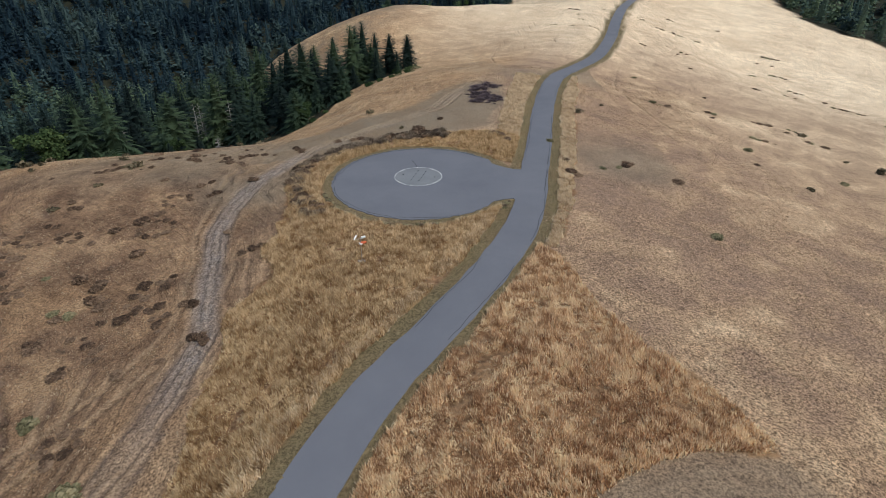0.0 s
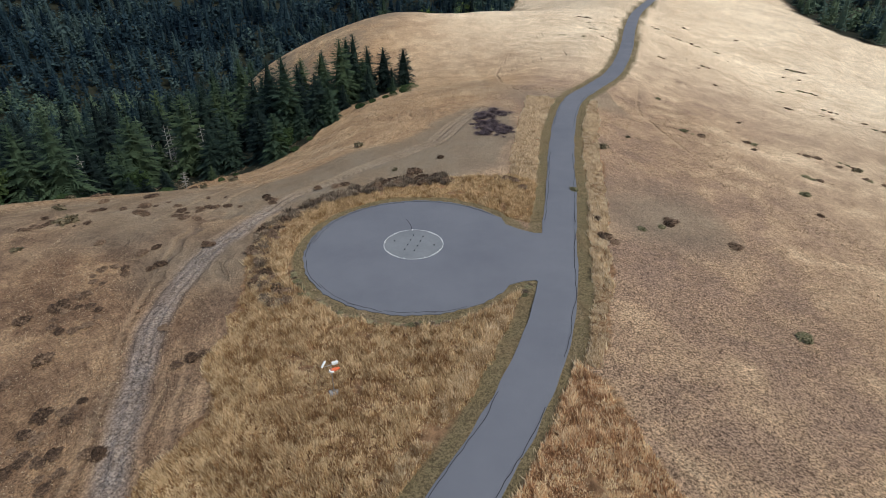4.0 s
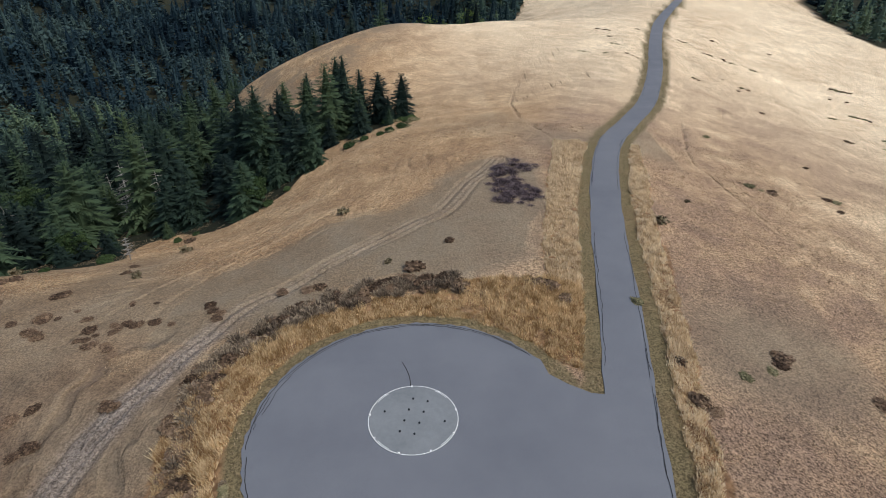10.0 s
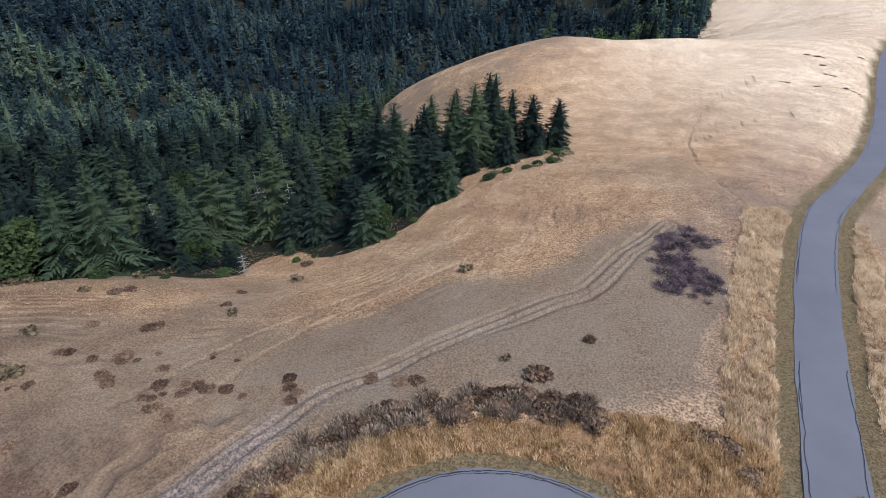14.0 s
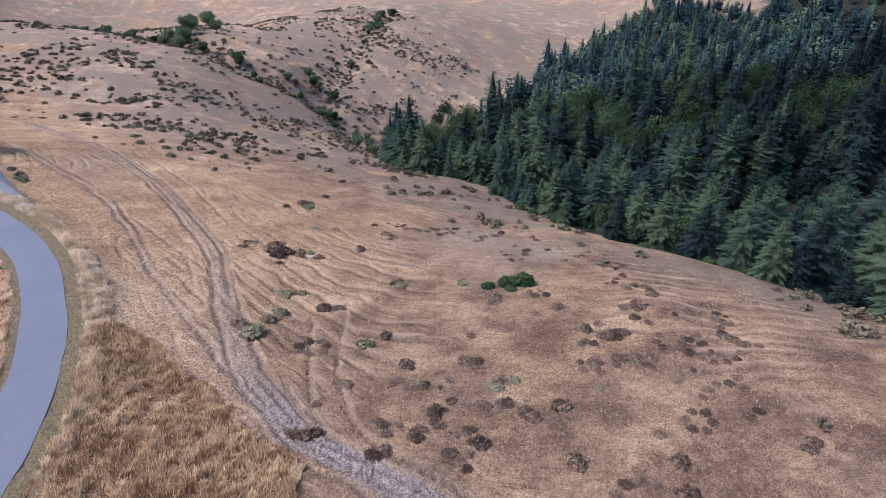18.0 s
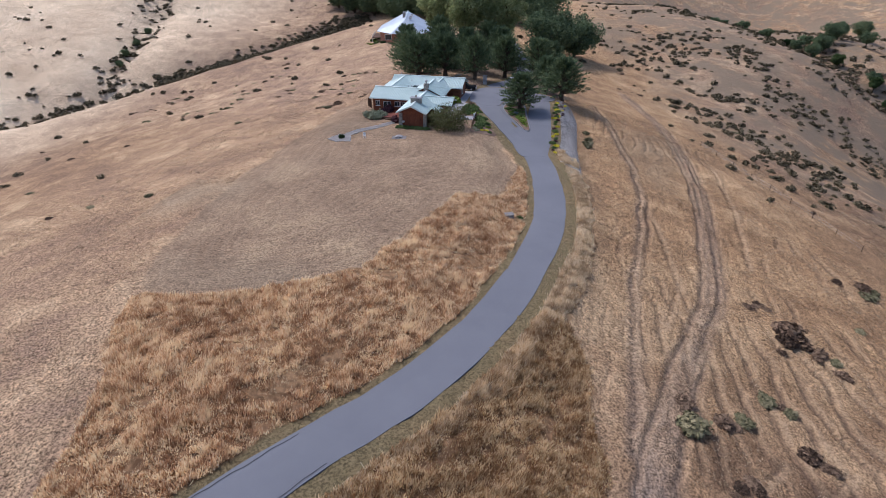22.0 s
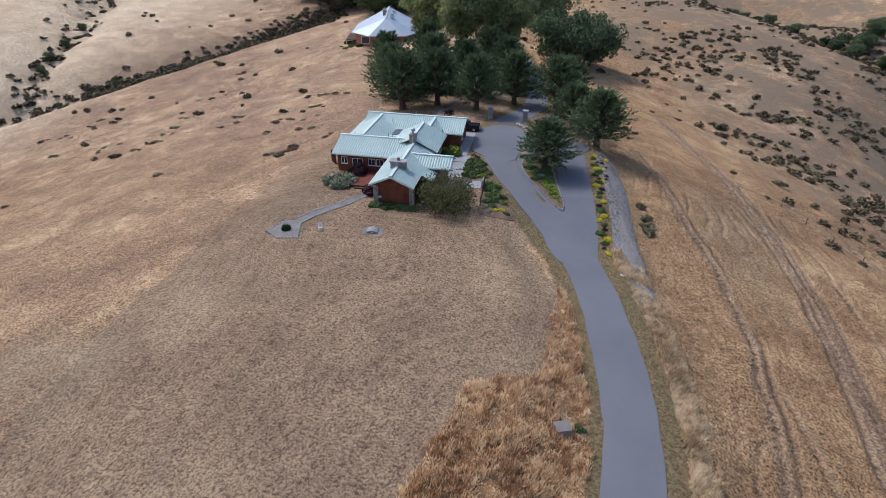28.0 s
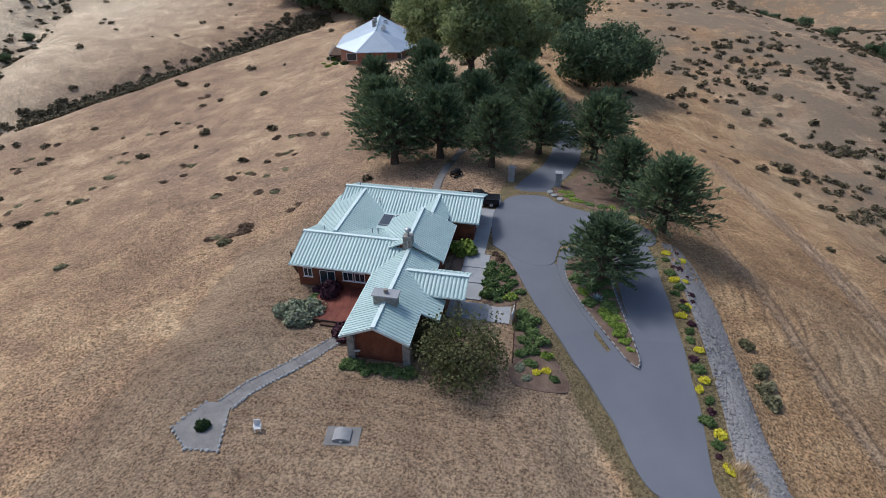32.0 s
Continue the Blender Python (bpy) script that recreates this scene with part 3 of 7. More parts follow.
TALL_PAD_NORTH = [(15.4, 97), (15, 94.5), (12.8, 84), (8.8, 86.5), (3.4, 90), (-3.3, 91), (-10, 89), (-15, 84), (-16.5, 80), (-20, 82), (-19.5, 88.5), (-15.5, 92.5), (-11.5, 95), (-4, 97), (4, 98.6), (10.6, 99.4)]
TALL_WEST = [(10.2, 68), (7.2, 60.6), (3.0, 51), (-2.5, 42), (-7.7, 34), (-11.8, 24.6), (-14.6, 14.6), (-19, 20), (-20.6, 26), (-21.6, 33), (-21.5, 38.6), (-22, 46), (-20.5, 53.6), (-21.1, 64), (-23.6, 76), (-23.6, 84), (-19, 89), (-17.4, 84), (-17.6, 77), (-15.6, 70), (-10, 65), (-3, 63), (4, 65), (8, 69.5)]
TALL_ROADSIDE = [(-16.8, 14), (-17.2, 2), (-17.2, -9), (-15.6, -21), (-14.4, -27), (-17.5, -27.5), (-19.6, -18), (-20.6, -6), (-20.6, 4), (-19.4, 14), (-17.5, 20), (-15.5, 18)]
BARE_NORTH = [(-31, 90), (-20, 92), (-12, 96.5), (0, 100), (10, 101), (12.8, 120), (14, 134), (6, 136), (-6, 122), (-18, 116), (-28, 108)]
TRACKS = [
    curve_through([(-30, -105), (-35, -82), (-37.9, -62), (-39.1, -46), (-39.1, -32), (-38.2, -19), (-36.7, -6), (-34.6, 5), (-31.6, 14), (-28, 24), (-25.6, 33.5), (-24.8, 42.3), (-25.9, 49), (-28.1, 57), (-29.9, 64), (-30.6, 71), (-29.8, 78), (-27.6, 85), (-25, 91), (-21.9, 96.3), (-18.2, 99.8), (-15.0, 104.2), (-10.1, 109.3), (-5.0, 114.4), (-0.7, 118.3), (3.6, 126.6), (7.7, 133.7)]),
    curve_through([(-20.5, -68.6), (-24.3, -52), (-27.6, -34), (-28.0, -20), (-27.4, -11), (-26.3, -2), (-25.6, 5), (-24.9, 15), (-24, 32)]),
]
# single wheel ruts and cattle paths that branch off the tracks
RUTS = [
    curve_through([(-29, -16), (-30.2, -8), (-30.9, 0), (-30.2, 7), (-27.5, 14)]),
    curve_through([(-23.4, 37.7), (-24.7, 43), (-25.4, 49), (-27.0, 56)]),
    curve_through([(-36, 28), (-32, 34), (-28.9, 39), (-26.9, 44), (-27.4, 51), (-29.6, 58)]),
    curve_through([(-42, 27), (-36, 34), (-31.5, 41), (-29, 48), (-30.6, 58), (-33, 66), (-33.5, 76)]),
    curve_through([(-33.4, 92), (-31.4, 100.8), (-28.7, 109), (-23.7, 116), (-18.1, 122.7), (-14.4, 127.4)]),
    curve_through([(-40, 90), (-36, 101), (-32, 110), (-26, 118)]),
    curve_through([(-23, -60), (-25.5, -46), (-28.4, -30)]),
    curve_through([(-44, -50), (-44.6, -35), (-43.5, -20), (-42, -8)]),
    curve_through([(20, 140), (15, 160), (16, 185), (24, 215), (38, 240)]),
    curve_through([(-20, 168), (0, 172), (16, 182), (30, 200), (52, 214)]),
    curve_through([(70, 120), (62, 148), (66, 178), (80, 205)]),
    curve_through([(48, 110), (44, 140), (52, 170)]),
]
FOREST_EDGE = [(-400, -60), (-150, -45), (-124, -10), (-107, 20), (-100, 55), (-97, 85), (-92, 108), (-76, 121), (-62, 131), (-50, 139), (-38, 140.5), (-30, 146), (-26.5, 155), (-20, 166), (-9, 174), (-12, 184), (-32, 192), (-50, 208), (-70, 230), (-86, 258), (-78, 284), (-56, 300), (-40, 316), (-20, 345), (10, 385), (40, 430), (60, 520), (120, 1000), (-900, 1500), (-1600, 300), (-1200, -300)]
FOREST_SOUTH_WEST = [(-150, -45), (-138, -72), (-148, -100), (-158, -116), (-168, -118), (-182, -150), (-205, -138), (-226, -150), (-250, -132), (-276, -146), (-320, -150), (-370, -185), (-430, -190), (-510, -225), (-640, -240), (-640, -40)]
FOREST_NORTH_EAST = [(210, 330), (260, 300), (420, 240), (700, 300), (900, 700), (500, 800), (260, 520)]


def zone_masks(x, y):
    m = {}
    jx, jy = x + 0.7 * value_noise(x, y, 2.6, 11), y + 0.7 * value_noise(x, y, 2.6, 12)
    m["mown"] = inside(MOWN, jx, jy).astype(float)
    tall = np.zeros(len(x), bool)
    for p in (TALL_EAST, TALL_NORTH_EAST, TALL_NORTH_WEST, TALL_PAD_NORTH, TALL_WEST, TALL_ROADSIDE):
        tall |= inside(p, jx, jy)
    m["tall"] = tall * 1.0
    soft_bare = sum(inside(BARE_NORTH, jx + 2.5 * value_noise(x, y, 9, 23) + a, jy + 2.5 * value_noise(x, y, 9, 24) + b) * 0.25 for a, b in ((1, 0.6), (-1, 1.2), (0.4, -1.3), (-0.5, -0.2)))
    m["bare"] = np.clip(soft_bare + np.clip(value_noise(x, y, 30, 21) * 1.3 + 0.7 * value_noise(x, y, 11, 22) - 0.5, 0, 0.8) * (x < 40) * (y < 170), 0, 1) * (1 - tall)
    d = np.full(len(x), 1e3)
    for l, w in ROADS:
        d = np.minimum(d, nearest(l, x, y, 6)[0] - w)
    d = np.minimum(d, 1.35 * np.abs(np.hypot(x - PAD[0], y - PAD[1]) - PAD_R))
    d = d + 0.7 * inside(TALL_EAST, x, y)
    m["verge"] = 1 - ease(d + 0.3 * value_noise(x, y, 3, 8), 1.5, 2.1)
    m["swath"] = np.sin(nearest(curve_through(MOWN[:12] + MOWN[15:] + MOWN[:1], 1.0), x, y, 16)[0] * (math.tau / 1.5)) * m["mown"]
    tr, cut, lip = np.zeros(len(x)), np.zeros(len(x)), np.zeros(len(x))
    for line, width, strength, offs in ((TRACKS[0], 1.7, 1.0, (-1.35, -0.55, 0.75, 1.5)), (TRACKS[1], 0.9, 0.8, (-0.1, 1.15))):
        sd = side_of(line, x, y, 9) + 0.35 * value_noise(x, y, 5, 31) + 0.12 * value_noise(x, y, 1.7, 32)
        tr = np.maximum(tr, strength * np.exp(-((sd / width) ** 4)) * (0.32 + 0.68 * ease(y, 26, 46) * (1 - ease(y, 92, 100))))
        for k, o in enumerate(offs):
            live = np.clip(0.75 + 1.1 * value_noise(x, y, 14, 34 + k), 0, 1)
            cut = np.maximum(cut, live * np.exp(-(((sd - o) / 0.26) ** 2)))
            lip = np.maximum(lip, 0.45 * live * np.exp(-(((sd - o - 0.5) / 0.3) ** 2)))
    for k, line in enumerate(RUTS):
        sd = side_of(line, x, y, 4) + 0.3 * value_noise(x, y, 4, 37 + k)
        cut = np.maximum(cut, 0.85 * np.exp(-((sd / 0.27) ** 2)))
        lip = np.maximum(lip, 0.8 * np.exp(-(((sd - 0.5) / 0.3) ** 2)))
    m["track"] = tr * (1 - 0.35 * ease(y, 84, 96))
    m["cut"], m["lip"] = cut, lip
    sx = rounded(y, SPINE_Y, SPINE_X)
    west = sx - x
    m["terrace"] = np.clip(ease(west, 16, 34) + 0.55 * ease(x - sx, 45, 90), 0, 1) * (1 - 0.7 * ease(-y, 45, 85))
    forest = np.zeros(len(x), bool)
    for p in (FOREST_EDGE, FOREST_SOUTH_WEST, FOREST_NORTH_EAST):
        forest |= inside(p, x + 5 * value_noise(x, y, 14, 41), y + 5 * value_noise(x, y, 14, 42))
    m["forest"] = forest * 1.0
    south_west = ease(west, 45, 80) * ease(-y, 20, 110)
    m["scrub"] = np.clip(south_west * 0.9 + 0.8 * ease(west, 78, 95) + 0.35 * ease(x - sx, 140, 260) + 0.5 * ease(-y, 120, 190) * ease(-x, 90, 150), 0, 1)
    m["golden"] = ease(46 - y, 0, 45) * np.maximum(ease(west, 8, 14) * (1 - ease(west, 56, 88)), 0.35 * ease(x - sx, 14, 26) * (1 - ease(x, 85, 115)) * ease(y, -80, -45))
    m["golden"] = np.maximum(m["golden"], ease(y + 0.5 * (x + 30), 78, 100) * ease(west, 8, 20))
    patch = np.clip(1.6 * value_noise(x, y, 24, 25) + 0.8 * value_noise(x, y, 8, 26) - 0.1, 0, 1) * ease(west, 20, 30)
    m["golden"] = np.clip(np.maximum(m["golden"], 0.85 * patch) + 0.5 * np.exp(-(((x + 88) / 13) ** 2 + ((y - 106) / 20) ** 2)), 0, 1)
    for l, w in ((GULLY_EAST, 2.5), (GULLY_NEAR, 4.0), (GULLY_HEAD, 5.0), (GULLY_FAR, 4.0), (GULLY_WEST, 9.0), (GULLY_WEST_FORK, 7.0)):
        dd, _ = nearest(l, x + 3 * value_noise(x, y, 12, 33), y, 30)
        m["scrub"] = np.maximum(m["scrub"], np.exp(-((dd / w) ** 2)))
    # where the north-east and east fields are coloured lighter, as if in sun
    m["pale"] = np.clip(0.9 * ease(y, 130, 250) * ease(x + 0.25 * (y - 130), -10, 60) + 0.8 * ease(x, 105, 175) + 0.35 * ease(x - sx, 25, 70) * ease(y, 60, 140) + 0.08 * ease(y + 0.5 * (x + 30), 82, 104) * (x < 10), 0, 1) * (1 - m["forest"])
    return m


def steps(core_lo, core_hi, fine, reach, growth):
    a = list(np.arange(core_lo, core_hi + fine, fine))
    s = fine
    while a[-1] < reach:
        s = min(s * growth, 90)
        a.append(a[-1] + s)
    s = fine
    while a[0] > -reach:
        s = min(s * growth, 90)
        a.insert(0, a[0] - s)
    return np.array(a)


def mesh_from(name, verts, faces, material=None, smooth=False):
    """One mesh from arrays of points and of triangles or quads."""
    verts, faces = np.asarray(verts, np.float32), np.asarray(faces, np.int32)
    me = bpy.data.meshes.new(name)
    n, k = faces.shape
    me.vertices.add(len(verts))
    me.vertices.foreach_set("co", verts.ravel())
    me.loops.add(n * k)
    me.loops.foreach_set("vertex_index", faces.ravel())
    me.polygons.add(n)
    me.polygons.foreach_set("loop_start", np.arange(0, n * k, k, dtype=np.int32))
    me.polygons.foreach_set("use_smooth", np.full(n, smooth))
    me.update(calc_edges=True)
    if material:
        me.materials.append(MATS[material])
    return me


def build_ground():
    xs, ys = steps(-86, 44, 0.34, 4300, 1.045), steps(-62, 140, 0.34, 4300, 1.045)
    gx, gy = np.meshgrid(xs, ys)
    x, y = gx.ravel(), gy.ravel()
    z = ground_z(x, y)
    m = zone_masks(x, y)
    # ruts and terraces as real relief
    phase = z * (math.tau / 0.52) + 5.5 * value_noise(x, y, 15, 14) + 1.6 * value_noise(x, y, 4.5, 15) + 0.5 * value_noise(x, y, 1.5, 18)
    live = np.clip(1.9 * value_noise(x, y, 17, 16) + 1.2 * value_noise(x, y, 5, 17) + 0.12, 0, 1)
    live = live * m["terrace"] * (1 - 0.45 * m["golden"]) * (1 - m["tall"]) * (1 - m["mown"]) * (1 - m["track"]) * (np.abs(x + 22) < 63) * (np.abs(y - 40) < 100)
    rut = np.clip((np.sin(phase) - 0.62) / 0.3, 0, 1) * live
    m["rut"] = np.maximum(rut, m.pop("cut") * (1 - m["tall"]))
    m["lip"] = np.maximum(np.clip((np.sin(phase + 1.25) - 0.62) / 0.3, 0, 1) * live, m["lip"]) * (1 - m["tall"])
    z = z - 0.26 * m["rut"] + 0.10 * m["lip"]
    z = z + 0.08 * m["tall"] * value_noise(x, y, 1.7, 51)
    n, k = len(xs), len(ys)
    i = (np.arange(k - 1)[:, None] * n + np.arange(n - 1)[None, :]).ravel()
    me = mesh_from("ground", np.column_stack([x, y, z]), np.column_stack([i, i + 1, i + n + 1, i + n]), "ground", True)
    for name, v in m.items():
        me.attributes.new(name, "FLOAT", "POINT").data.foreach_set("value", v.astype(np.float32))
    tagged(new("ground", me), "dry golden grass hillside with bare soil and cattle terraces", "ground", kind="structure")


build_ground()


def ribbon(line, half, lift=0.0, camber=0.02):
    """A road surface: seven points across, with a crown and turned-down edges."""
    p = line[:, :2]
    t = np.gradient(p, axis=0)
    t /= np.linalg.norm(t, axis=1)[:, None]
    nrm = np.column_stack([-t[:, 1], t[:, 0]])
    edge = 0.10 * value_noise(np.arange(len(p)), np.zeros(len(p)), 2.3, 61)
    rows = []
    for f, dz in ((-1, -0.16), (-1, -0.01), (-0.5, camber * 0.7), (0, camber), (0.5, camber * 0.7), (1, -0.01), (1, -0.16)):
        off = f * (half + edge * abs(f) + (0.03 if dz < -0.1 else 0))
        rows.append(np.column_stack([p + nrm * off[:, None] if np.ndim(off) else p + nrm * off, line[:, 2] + dz + lift]))
    v = np.stack(rows, 1).reshape(-1, 3)
    n = len(line)
    i = (np.arange(n - 1)[:, None] * 7 + np.arange(6)[None, :]).ravel()
    return v, np.column_stack([i, i + 1, i + 8, i + 7])


for k, ((l, w), nm) in enumerate(zip(ROADS, ("road", "road_east_branch", "road_west_branch"))):
    v, f = ribbon(l, w, -0.006 * k)
    tagged(new(nm, mesh_from(nm, v, f[:, ::-1], "asphalt")), "narrow grey asphalt driveway with crumbling edges", "road", kind="structure")


def build_pad():
    """Round asphalt turning pad with its flared mouth onto the road."""
    pts = []
    for k in range(120):
        a = math.tau * k / 120
        r = PAD_R + 0.10 * math.sin(k * 2.7) + 0.06 * math.sin(k * 5.3)
        pts.append((PAD[0] + r * math.cos(a), PAD[1] + r * math.sin(a)))
    # the mouth towards the road: replace the arc that looks to it by a flare
    mouth = [(7.0, 70.3), (8.6, 71.0), (9.9, 71.2), (10.9, 70.0), (14.6, 78.5), (13.2, 81.6), (11.2, 81.9), (9.4, 83.0), (8.0, 84.2)]
    keep = [p for p in pts if not (p[0] > 6.4 and 68 < p[1] < 86)]
    start = max(range(len(keep)), key=lambda i: (keep[i][0] > 3) * (keep[i][1] > 78) * keep[i][0])
    ring = keep[start:] + keep[:start]
    outline = ring + mouth
    bm = bmesh.new()
    top = [bm.verts.new((x, y, PAD_Z + 0.012)) for x, y in outline]
    low = [bm.verts.new((x, y, PAD_Z - 0.15)) for x, y in outline]
    face = bm.faces.new(top)
    for a in range(len(top)):
        b = (a + 1) % len(top)
        bm.faces.new((top[a], low[a], low[b], top[b]))
    bmesh.ops.recalc_face_normals(bm, faces=bm.faces)
    me = bpy.data.meshes.new("turning_pad")
    bm.to_mesh(me)
    bm.free()
    me.materials.append(MATS["asphalt"])
    tagged(new("turning_pad", me), "round grey asphalt turning pad beside the driveway", "pavement", kind="structure")


build_pad()


# ---- plants ----
def tuft_field(name, label, points, heights, blades, width, material, lean=0.45, seed=1):
    """Grass as tapering blades; points: n x 3."""
    rng = np.random.default_rng(seed)
    n = len(points)
    p = np.repeat(points, blades, 0)
    hgt = np.repeat(heights, blades) * rng.uniform(0.55, 1.15, n * blades)
    a = rng.uniform(0, math.tau, n * blades)
    root = p + np.column_stack([rng.normal(0, 0.09, n * blades), rng.normal(0, 0.09, n * blades), np.full(n * blades, -0.05)])
    side = np.column_stack([np.cos(a), np.sin(a), 0 * a]) * (width * rng.uniform(0.6, 1.3, n * blades))[:, None]
    b = rng.uniform(0, math.tau, n * blades)
    tip = root + np.column_stack([np.cos(b) * lean * hgt * rng.uniform(0, 1, n * blades) - 0.15 * hgt, np.sin(b) * lean * hgt * rng.uniform(0, 1, n * blades), hgt])
    v = np.stack([root - side, root + side, tip], 1).reshape(-1, 3)
    f = np.arange(len(v)).reshape(-1, 3)
    me = mesh_from(name, v, f, material)
    tone = 0.12 + 0.75 * value_noise(points[:, 0], points[:, 1], 0.55, 44) + 0.2 * value_noise(points[:, 0], points[:, 1], 2.6, 45) + rng.normal(0, 0.3, n)
    me.attributes.new("tone", "FLOAT", "POINT").data.foreach_set("value", np.repeat(tone, blades * 3).astype(np.float32))
    return tagged(new(name, me), label, "grass", kind="stuff")


def spread_points(polys, per_m2, seed, margin=1.65, ragged=0.4):
    rng = np.random.default_rng(seed)
    out = []
    for poly in polys:
        a = np.array(poly)
        lo, hi = a.min(0), a.max(0)
        n = int((hi[0] - lo[0]) * (hi[1] - lo[1]) * per_m2)
        x, y = rng.uniform(lo[0], hi[0], n), rng.uniform(lo[1], hi[1], n)
        k = inside(poly, x + 0.4 * value_noise(x, y, 2, 71) + (ragged - 0.4) * value_noise(x, y, 6, 75), y + 0.4 * value_noise(x, y, 2, 72))
        out.append(np.column_stack([x[k], y[k]]))
    p = np.vstack(out)
    return clear_of_roads(p, margin)


def clear_of_roads(p, margin):
    wander = 0.3 * value_noise(p[:, 0], p[:, 1], 2.2, 73)
    ok = np.hypot(p[:, 0] - PAD[0], p[:, 1] - PAD[1]) > PAD_R + 0.75 * margin + wander
    for l, w in ROADS:
        ok &= nearest(l, p[:, 0], p[:, 1], 8)[0] > w + margin + wander
    ok &= ~((p[:, 0] > 6) & (p[:, 0] < 14) & (np.abs(p[:, 1] - 76.5) < 6))
    return p[ok]


def on_ground(p):
    return np.column_stack([p, ground_z(p[:, 0], p[:, 1])])


def tall_grass():
    for name, label, zones, material, seed in (("tall_grass", "tall dry golden and russet grass along the driveway", [TALL_EAST], "straw", 5), ("brown_grass", "tall dry brown-golden grass below the turning pad", [TALL_WEST], "brown_straw", 7), ("pale_grass", "tall pale straw grass along the driveway edge", [TALL_NORTH_EAST, TALL_NORTH_WEST, TALL_ROADSIDE], "pale_straw", 6), ("golden_grass", "tall golden-orange grass between the pad and the brush bank", [TALL_PAD_NORTH], "gold_straw", 8)):
        p = spread_points(zones, 46.0, seed, 1.0 if name == "tall_grass" else 1.65, 2.6 if name == "brown_grass" else 0.4)
        if name == "pale_grass":
            # pale fringe where the uncut grass begins beside the road
            more = np.random.default_rng(4).uniform((-24, -30), (12, 66), (150000, 2))
            off = side_of(ROAD, more[:, 0], more[:, 1], 8) + 0.35 * value_noise(more[:, 0], more[:, 1], 3, 74)
            p = np.vstack([p, clear_of_roads(more[(off < -3.9) & (off > -5.3)], 1.3)])
        patch = value_noise(p[:, 0], p[:, 1], 0.9, 81) + 0.6 * value_noise(p[:, 0], p[:, 1], 4.5, 82)
        p, patch = p[patch > -1.1], patch[patch > -1.1]
        tuft_field(name, label, on_ground(p), 0.46 + 0.34 * np.clip(patch, -1, 1.2), 5, 0.055, material, 0.7, seed)
    rng = np.random.default_rng(9)
    q = np.column_stack([rng.uniform(-90, 60, 190000), rng.uniform(-70, 155, 190000)])
    q = q[value_noise(q[:, 0], q[:, 1], 6, 91) + 0.8 * value_noise(q[:, 0], q[:, 1], 1.6, 92) > -0.2]
    m = zone_masks(q[:, 0], q[:, 1])
    q = q[(m["tall"] < 0.5) & (m["track"] < 0.5) & (m["bare"] < 0.45)]
    g = np.maximum(np.maximum(3 - q[:, 0], q[:, 0] - 24.5), np.maximum(-62 - q[:, 1], q[:, 1] + 32))
    court = np.maximum(np.maximum(-13.5 - q[:, 0], q[:, 0] - np.interp(-q[:, 1], [27, 45, 52], [-8, -0.5, 5])), np.maximum(-66 - q[:, 1], q[:, 1] + 27))
    q = clear_of_roads(q[(g > 0) & (court > 0)], 0.3)
    k = inside(MOWN, q[:, 0], q[:, 1])
    tuft_field("short_grass", "short dead grass tufts over the hillside", on_ground(q), np.where(k, 0.09, 0.2), 4, 0.04, "short_straw", 0.9, 3)


tall_grass()


